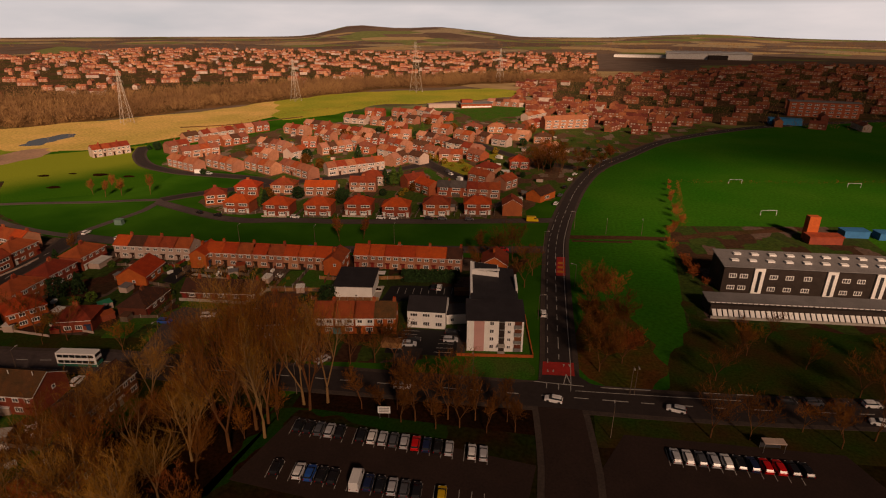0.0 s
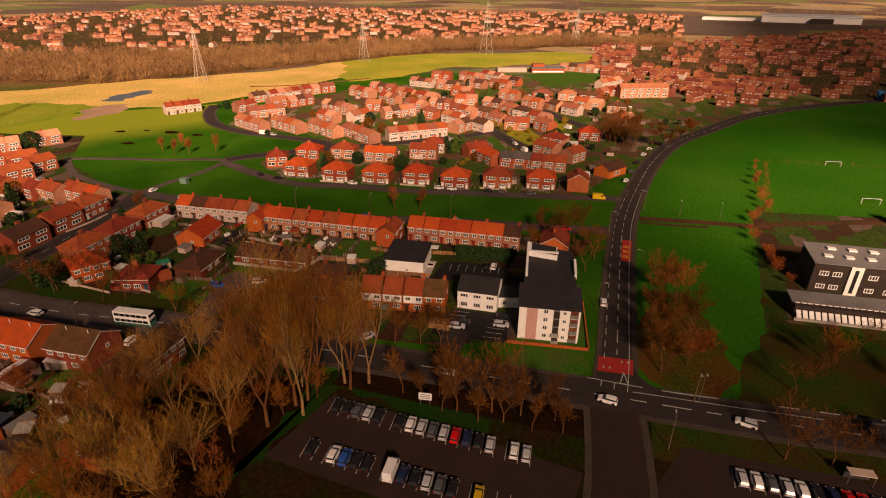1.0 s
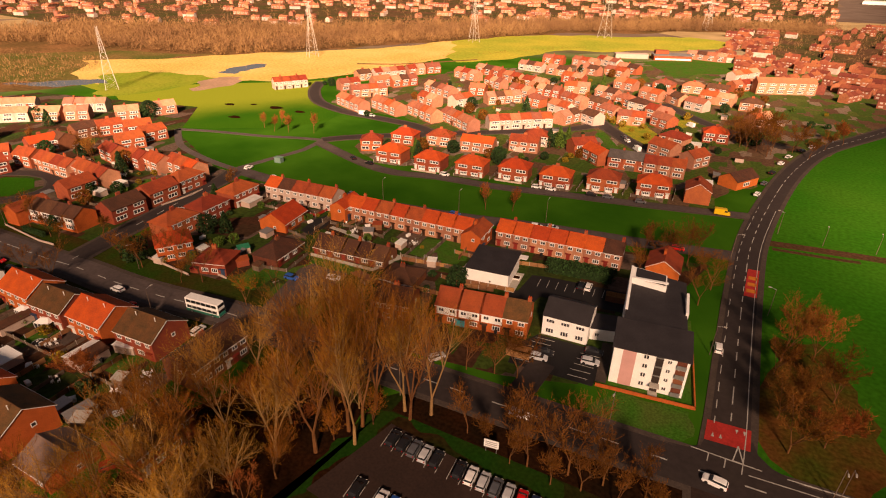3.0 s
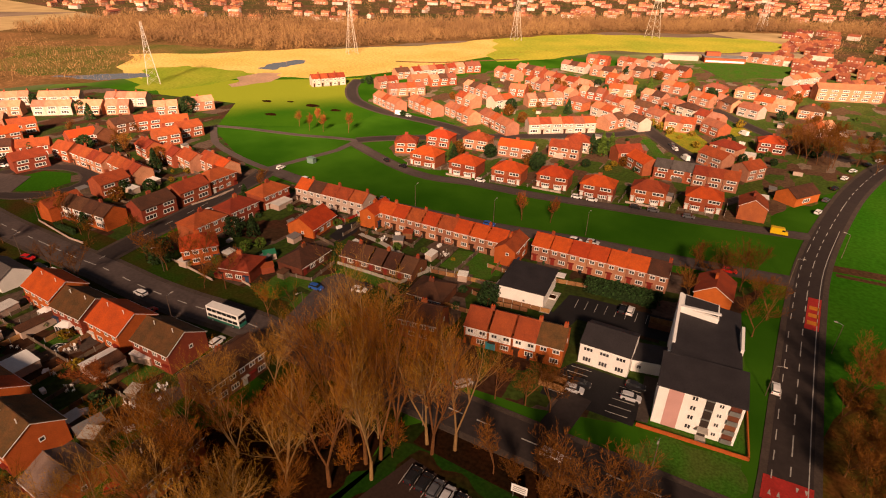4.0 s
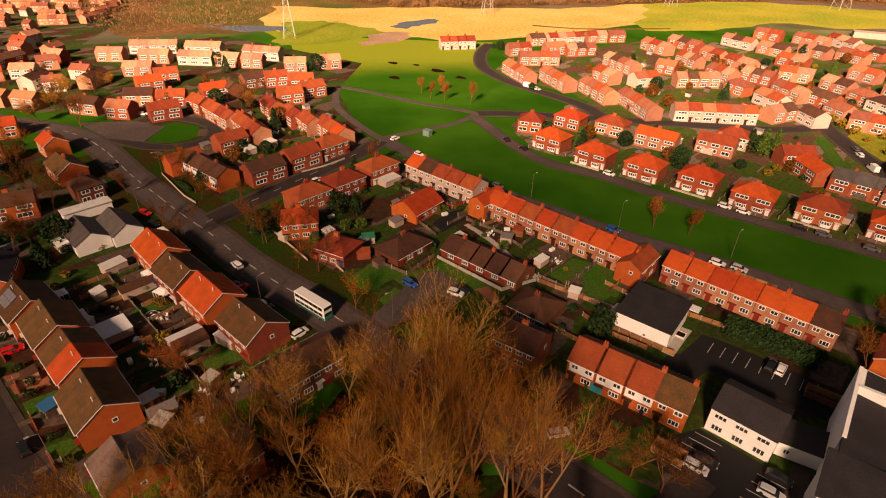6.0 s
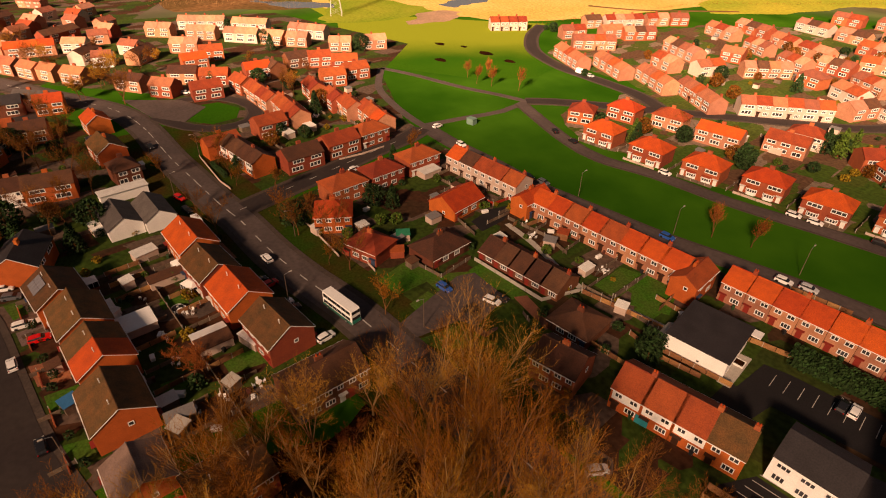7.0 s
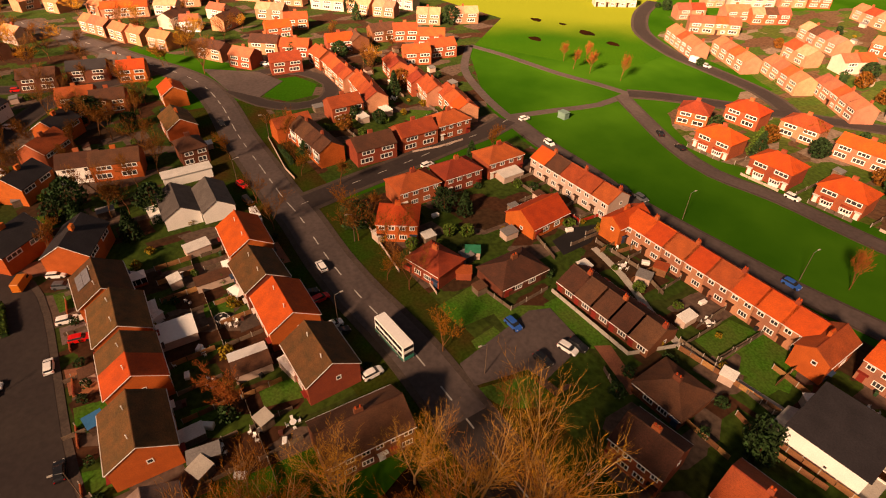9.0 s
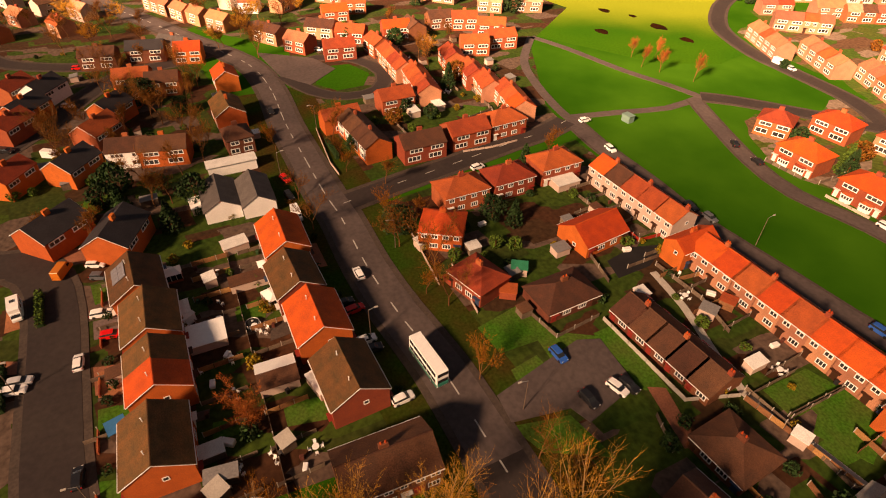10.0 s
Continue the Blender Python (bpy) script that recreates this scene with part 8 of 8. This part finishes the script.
def pylon(x, y, rz, H):
    """A lattice tower with three pairs of arms."""
    ob = thing("pylon", "tall pale steel lattice power pylon", "pylon")
    at(ob, x, y, 0, rz)
    w = lambda z: 0.085 * H * (1 - z / H) ** 1.25 + 0.012 * H
    zs = [0, 0.12, 0.24, 0.35, 0.46, 0.56, 0.66, 0.76, 0.86, 1.0]
    cs = ((-1, -1), (1, -1), (1, 1), (-1, 1))
    braces = Shape()
    for i in range(4):
        c, d = cs[i], cs[(i + 1) % 4]
        leg = Shape()
        for a, b in zip(zs, zs[1:]):
            a, b = a * H, b * H
            leg.v += [(c[0] * w(a) + p, c[1] * w(a) + q, a) for p, q in ((-0.14, -0.14), (0.14, -0.14), (0.14, 0.14), (-0.14, 0.14))]
            braces.tube((c[0] * w(a), c[1] * w(a), a), (d[0] * w(b), d[1] * w(b), b), 0.06, 0.06, 3)
            braces.tube((d[0] * w(a), d[1] * w(a), a), (c[0] * w(b), c[1] * w(b), b), 0.06, 0.06, 3)
        leg.v += [(c[0] * w(H) + p, c[1] * w(H) + q, H) for p, q in ((-0.1, -0.1), (0.1, -0.1), (0.1, 0.1), (-0.1, 0.1))]
        m = len(zs)
        leg.f = [(4 * k + p, 4 * k + (p + 1) % 4, 4 * k + 4 + (p + 1) % 4, 4 * k + 4 + p) for k in range(m - 1) for p in range(4)] + [(3, 2, 1, 0), (4 * m - 4, 4 * m - 3, 4 * m - 2, 4 * m - 1)]
        leg.m = [0] * len(leg.f)
        part("leg", leg, ob, mats=STEEL_PALE)
    part("bracing", braces, ob, mats=STEEL_PALE)
    for z, r in ((0.66, 0.15), (0.79, 0.19), (0.91, 0.13)):
        for sg in (-1, 1):
            arm = Shape()
            for q in (-1, 1):
                arm.tube((sg * w(z * H), q * w(z * H), z * H), (sg * r * H, 0, z * H + 0.4), 0.09, 0.07, 4)
            arm.tube((sg * w(z * H), 0, z * H + 0.06 * H), (sg * r * H, 0, z * H + 0.4), 0.08, 0.07, 4)
            part("arm", arm, ob, mats=STEEL_PALE)
            part("insulator", Shape().tube((sg * r * H, 0, z * H + 0.4), (sg * r * H, 0, z * H - 0.05 * H), 0.16, 0.16, 6), ob, mats=METAL)
    return ob


for x, y, H in ((-375, 430, 46), (-188, 734, 62), (-390, 247, 40), (-300, 610, 46), (-95, 900, 50)):
    pylon(x, y, -30, H)

# signs, shelters and street furniture
sign = thing("notice_board", "white notice board on two posts by the car park", "sign")
at(sign, -32, 97.5, 0, 10)
part("board", Shape().box(-1.4, -0.06, 1.4, 1.4, 0.06, 3.2), sign, mats=WHITE)
for z in (1.75, 2.2, 2.65):
    part("text_bar", Shape().box(-1.1, -0.075, z, 1.1, -0.062, z + 0.2), sign, mats=METAL)
for x in (-1.0, 1.0):
    part("post", Shape().tube((x, 0.1, -0.1), (x, 0.1, 3.1), 0.06, 0.06, 6), sign, mats=METAL)
shelter = thing("bus_shelter", "bus shelter with a beige flat roof", "bus shelter")
at(shelter, 49.5, 104.4, 0, 8)
part("roof", Shape().box(-2.2, -0.9, 2.4, 2.2, 0.9, 2.6), shelter, mats=PEBBLE)
part("back_panel", Shape().box(-2.1, 0.75, 0.2, 2.1, 0.8, 2.35), shelter, mats=GLASS)
for x in (-2.1, 2.1):
    for y in (-0.8, 0.8):
        part("post", Shape().tube((x, y, 0), (x, y, 2.4), 0.05, 0.05, 6), shelter, mats=METAL)
kiosk = tagged(new("electric_cabinet", Shape().box(-1.6, -1.2, 0, 1.6, 1.2, 2.2).box(-1.75, -1.35, 2.2, 1.75, 1.35, 2.4).mesh("electric_cabinet", mat("grey_green_steel", (0.16, 0.26, 0.22), rough=0.5, var=0.15))), "grey-green steel cabinet on the grass", "cabinet")
at(kiosk, -184.8, 196.9, 0, 10)
for i in range(2):
    for sg in (-1, 1):
        goal = thing("goal_frame", "white football goal frame on grass", "goal")
        at(goal, 100 + 62 * i, 300 + 6 * i + 28 * sg, 0, 10)
        part("frame", Shape().tube((-3.6, 0, 0), (-3.6, 0, 2.4), 0.07, 0.07, 5).tube((3.6, 0, 0), (3.6, 0, 2.4), 0.07, 0.07, 5).tube((-3.6, 0, 2.4), (3.6, 0, 2.4), 0.07, 0.07, 5), goal, mats=WHITE)
GIVE = Shape().poly([(-0.28, 0, 0), (0.28, 0, 0), (0, 1.3, 0)]).mesh("road_triangle", LINE)
for x, y, r in ((3.2, 123, 0), (4.6, 123.2, 0), (7.2, 127.2, 180), (8.6, 127.4, 180)):
    tagged(at(new("road_triangle", GIVE), x, y, 0.215, r), "small white triangle painted on the road", "road marking", "speed table marks", "structure")
big = Shape()
for a, b in (((-0.9, 0), (0.9, 0)), ((0.9, 0), (0, 4.2)), ((0, 4.2), (-0.9, 0))):
    big.tube((*a, 0), (*b, 0), 0.16, 0.16, 4)
tagged(at(new("give_way_triangle", big.mesh("give_way_triangle", LINE)), 8.1, 118.6, 0.1, 4), "white give-way triangle painted on the road", "road marking", "", "structure")
# front gardens along the close: brick walls and clipped shrubs
PANEL_BRICK = Shape().box(0.0, -0.11, 0.0, 2.4, 0.11, 0.8).mesh("panel", BRICK)
for i, (x, y) in enumerate(((-158, 43.6), (-146, 44.2), (-134, 44.8), (-122, 45.4), (-110, 46.0))):
    fence([(x, y), (x + 4.6, y + 0.3)], PANEL_BRICK, "low red brick wall before a front garden", "garden_wall")
front_shrub = leafy(31, 1.6, 1.3, 1.4, 130, 0.2, LEAF, "shrub", "small clipped evergreen shrub in a front garden")
scatter([front_shrub], [(-156, 46), (-149.5, 45.5), (-143.5, 46.5), (-137, 46.2), (-131, 47.2), (-127.5, 46.5), (-120, 47.6), (-113.5, 47.4), (-106, 48.5), (-152, 76.5), (-139, 90), (-125, 92), (-111, 94), (-160, 89)], yard, 0.7, 1.4)

# motor caravans, trampoline, solar panels and other things in the gardens


def motorhome(x, y, rz):
    """A white camper: tall body, cab in front, windows and wheels."""
    ob = thing("motorhome", "white motor caravan parked on a paved front garden", "motorhome")
    at(ob, x, y, 0.09, rz)
    part("body", profile([(-2.9, 0.5, 2.6, 1.05), (-2.8, 0.4, 2.75, 1.1), (1.3, 0.4, 2.75, 1.1), (2.0, 0.4, 2.6, 1.05), (2.1, 0.4, 1.9, 1.0)], 2, 0.06), ob, mats=WHITE)
    part("cab", profile([(2.0, 0.4, 1.85, 0.98), (2.4, 0.4, 1.7, 0.96), (2.9, 0.4, 1.15, 0.94), (3.2, 0.45, 0.95, 0.85)], 2, 0.06), ob, mats=WHITE)
    part("windscreen", profile([(2.35, 1.2, 1.75, 0.82), (2.88, 1.12, 1.2, 0.86)], 2), ob, mats=CAR_GLASS)
    part("roof_hatch", Shape().box(-1.2, -0.4, 2.74, -0.4, 0.4, 2.86), ob, mats=GLASS)
    for sy in (-1, 1):
        for a in (-2.2, -0.4):
            part("side_window", Shape().box(a, sy * 1.07 - 0.04, 1.5, a + 1.1, sy * 1.07 + 0.04, 2.1), ob, mats=CAR_GLASS)
        for a in (-1.7, 2.3):
            part("wheel", WHEEL, ob, pose(a, sy * 0.9, 0.33))
    return ob


motorhome(-157.6, 28.2, 12)
olive_hedge = leafy(33, 11.0, 1.7, 1.3, 700, 0.2, LEAF_BRIGHT, "hedge", "clipped olive-green hedge round a front garden", "box")
at(olive_hedge, -156.5, 32.4, 0, 8)
trampoline = thing("trampoline", "round black garden trampoline on steel legs", "trampoline")
at(trampoline, -137.2, 72.0, 0.03, 0)
part("mat", Shape().tube((0, 0, 0.62), (0, 0, 0.66), 1.25, 1.25, 20), trampoline, mats=BLACK)
ring = Shape()
for i in range(20):
    a, b = 2 * math.pi * i / 20, 2 * math.pi * (i + 1) / 20
    ring.tube((1.35 * math.cos(a), 1.35 * math.sin(a), 0.64), (1.35 * math.cos(b), 1.35 * math.sin(b), 0.64), 0.1, 0.1, 5)
part("rim", ring, trampoline, mats=METAL)
for i in range(6):
    a = 2 * math.pi * i / 6
    part("leg", Shape().tube((1.35 * math.cos(a), 1.35 * math.sin(a), 0), (1.35 * math.cos(a), 1.35 * math.sin(a), 0.62), 0.04, 0.04, 5), trampoline, mats=METAL)
SOLAR = mat("solar_glass", (0.20, 0.19, 0.21), rough=0.15, var=0.1, scale=1.0, bump=0.0, spec=0.6)
array = thing("solar_panels", "grey solar panels lying on a tiled roof slope", "solar panels")
array.matrix_basis = pose(-153.5, 51.8, 5.2, 0, 0, 8) @ pose(-1.2, -2.7, 1.72, 31.8)
for i in range(4):
    for j in range(2):
        part("solar_panel", Shape().box(-2.4 + 1.25 * i, -1.6 + 1.7 * j, 0.02, -1.22 + 1.25 * i, 0.02 + 1.7 * j, 0.09), array, mats=SOLAR)
# the alley behind the gardens and its fences
ribbon("path", [(-121, 157.0), (-110, 156.0), (-100, 153.6), (-88.6, 151.4), (-78.6, 153.6), (-66.3, 156.2)], 1.7, 0.1, CONCRETE, "pale concrete alley between garden fences", "path")
fence([(-87.6, 150.2), (-78.2, 152.4), (-66.0, 155.0)], PANEL, "orange timber fence along the alley")
fence([(-131.5, 146.9), (-121.6, 145.6)], PANEL_GREY, "pale-posted fence at the end of a rear lane")
fence([(-126.1, 158.5), (-126.6, 168.6)], PANEL_GREY, "pale-posted fence beside a rear lane")
fence([(-116.6, 160.0), (-116.2, 166.8)], PANEL, "timber fence between back gardens")
fence([(-153.0, 157.6), (-147.0, 158.2), (-146.0, 152.0)], PANEL_GREY, "grey fence round a back lawn")
car(-89.0, 59.9, 60, "red", z=0.05)
sheet("driveway", [(-149.6, 42.4), (-144.2, 43.0), (-144.6, 48.2), (-149.8, 47.6)], 0.085, PAVING_MAUVE, "mauve-grey paved driveway", "driveway")
sheet("driveway", [(-135.6, 44.0), (-129.3, 44.8), (-128.4, 50.2), (-134.2, 50.0)], 0.086, TERRACOTTA, "orange gravelled driveway", "driveway")
sheet("driveway", [(-163.0, 25.5), (-152.4, 26.6), (-153.0, 31.6), (-162.6, 30.8)], 0.084, TERRACOTTA, "orange-brown paved front garden", "driveway")
sheet("lawn", [(-126.6, 44.9), (-121.8, 45.3), (-121.6, 48.6), (-126.4, 48.2)], 0.087, LAWN, "small front lawn by the close", "lawn")
scatter([STREET[0]], [(-356, 3), (-336, 19), (-330, 36), (-322, 107), (-375, 20), (-247, 64), (-262, 68), (-236, 56), (-222, 64), (-198, 52), (-188, 58), (-284, 92), (-310, 50)], yard, 0.8, 1.4)
scatter([GOLDEN[0]], [(-314, 92), (-312, 88), (-330, 98), (-351, 39), (-336, 118), (-370, 74), (-262, 156), (-300, 78), (-345, 22), (-320, 30), (-405, 60), (-392, 48)], yard, 0.7, 1.3)
# small things left in the back gardens
CHAIR_WHITE = Shape().box(-0.26, -0.26, 0.38, 0.26, 0.26, 0.44).box(-0.26, 0.2, 0.44, 0.26, 0.26, 0.95)
for a, b in ((-1, -1), (1, -1), (1, 1), (-1, 1)):
    CHAIR_WHITE.tube((a * 0.22, b * 0.22, 0), (a * 0.25, b * 0.25, 0.39), 0.035, 0.03, 5)
CHAIR_WHITE = CHAIR_WHITE.mesh("garden_chair", WHITE)
for i, (x, y) in enumerate(((-136.0, 74.0), (-135.0, 74.6), (-134.4, 73.2), (-133.6, 74.2), (-122.4, 67.0), (-121.6, 67.8), (-120.8, 66.4), (-119.9, 67.3), (-107.4, 71.2), (-106.4, 71.8), (-106.9, 72.7), (-105.3, 72.0), (-128.4, 61.8), (-146.2, 66.2), (-145.0, 66.9), (-93.4, 158.2), (-118.2, 161.8), (-84.6, 171.0))):
    tagged(at(new("garden_chair", CHAIR_WHITE), x, y, 0.04, 47 * i), "white plastic chair on soil in a back garden", "chair", "stray garden chairs")
STORE = (Shape().box(-0.75, -0.4, 0, 0.75, 0.4, 0.62), Shape().solid([(-0.8, -0.45, 0.62), (0.8, -0.45, 0.62), (0.8, 0.45, 0.62), (-0.8, 0.45, 0.62)], [(-0.72, -0.36, 0.74), (0.72, -0.36, 0.74), (0.72, 0.36, 0.74), (-0.72, 0.36, 0.74)]))
store = thing("storage_box", "pale plastic storage box with a lid in a garden", "storage box", "garden storage boxes")
part("box", STORE[0], store, mats=PALE)
part("lid", STORE[1], store, mats=WHITE)
scatter([store], [(-131.0, 66.6), (-124.8, 63.6), (-140.4, 66.0), (-111.8, 65.2), (-100.2, 68.2), (-103.0, 76.0), (-148.0, 78.0), (-155.6, 66.6), (-129.4, 156.0), (-110.6, 163.8), (-94.8, 165.0), (-133.2, 127.4), (-150.6, 128.6), (-60.4, 164.4)], yard, 0.9, 1.5)
sheet("path", [(-96.0, 136.0), (-94.6, 139.0), (-83.0, 136.6), (-83.8, 134.0)], 0.09, BRICK_PAVING, "red-brown path beside the bungalow", "path")
shed(-134.6, 113.6, 20, 2.4, 2.0, 1.6, roof=REDROAD, wall=BRICK, label="low garden shelter with a red roof")
sheet("patio", [(-53.4, 150.4), (-50.8, 150.8), (-52.2, 162.0), (-55.0, 161.4)], 0.1, CONCRETE, "pale paved patio beside the clinic", "patio")
planter = thing("planter", "square raised planting bed on a pale patio", "planter")
at(planter, -53.2, 158.6, 0.1, 8)
part("kerb", Shape().box(-1.1, -1.1, 0, 1.1, -0.9, 0.35).box(-1.1, 0.9, 0, 1.1, 1.1, 0.35).box(-1.1, -0.9, 0, -0.9, 0.9, 0.35).box(0.9, -0.9, 0, 1.1, 0.9, 0.35), planter, mats=PALE)
part("soil", Shape().box(-0.9, -0.9, 0, 0.9, 0.9, 0.25), planter, mats=LITTER)
sheet("car_park", [(-50.4, 146.0), (-50.0, 162.6), (-45.4, 164.0), (-20.5, 167.6), (-20.5, 157.0), (-43.8, 153.0), (-44.6, 146.6)], 0.068, ASPHALT_NEW, "fresh black tarmac yard beside the clinic", "car park")
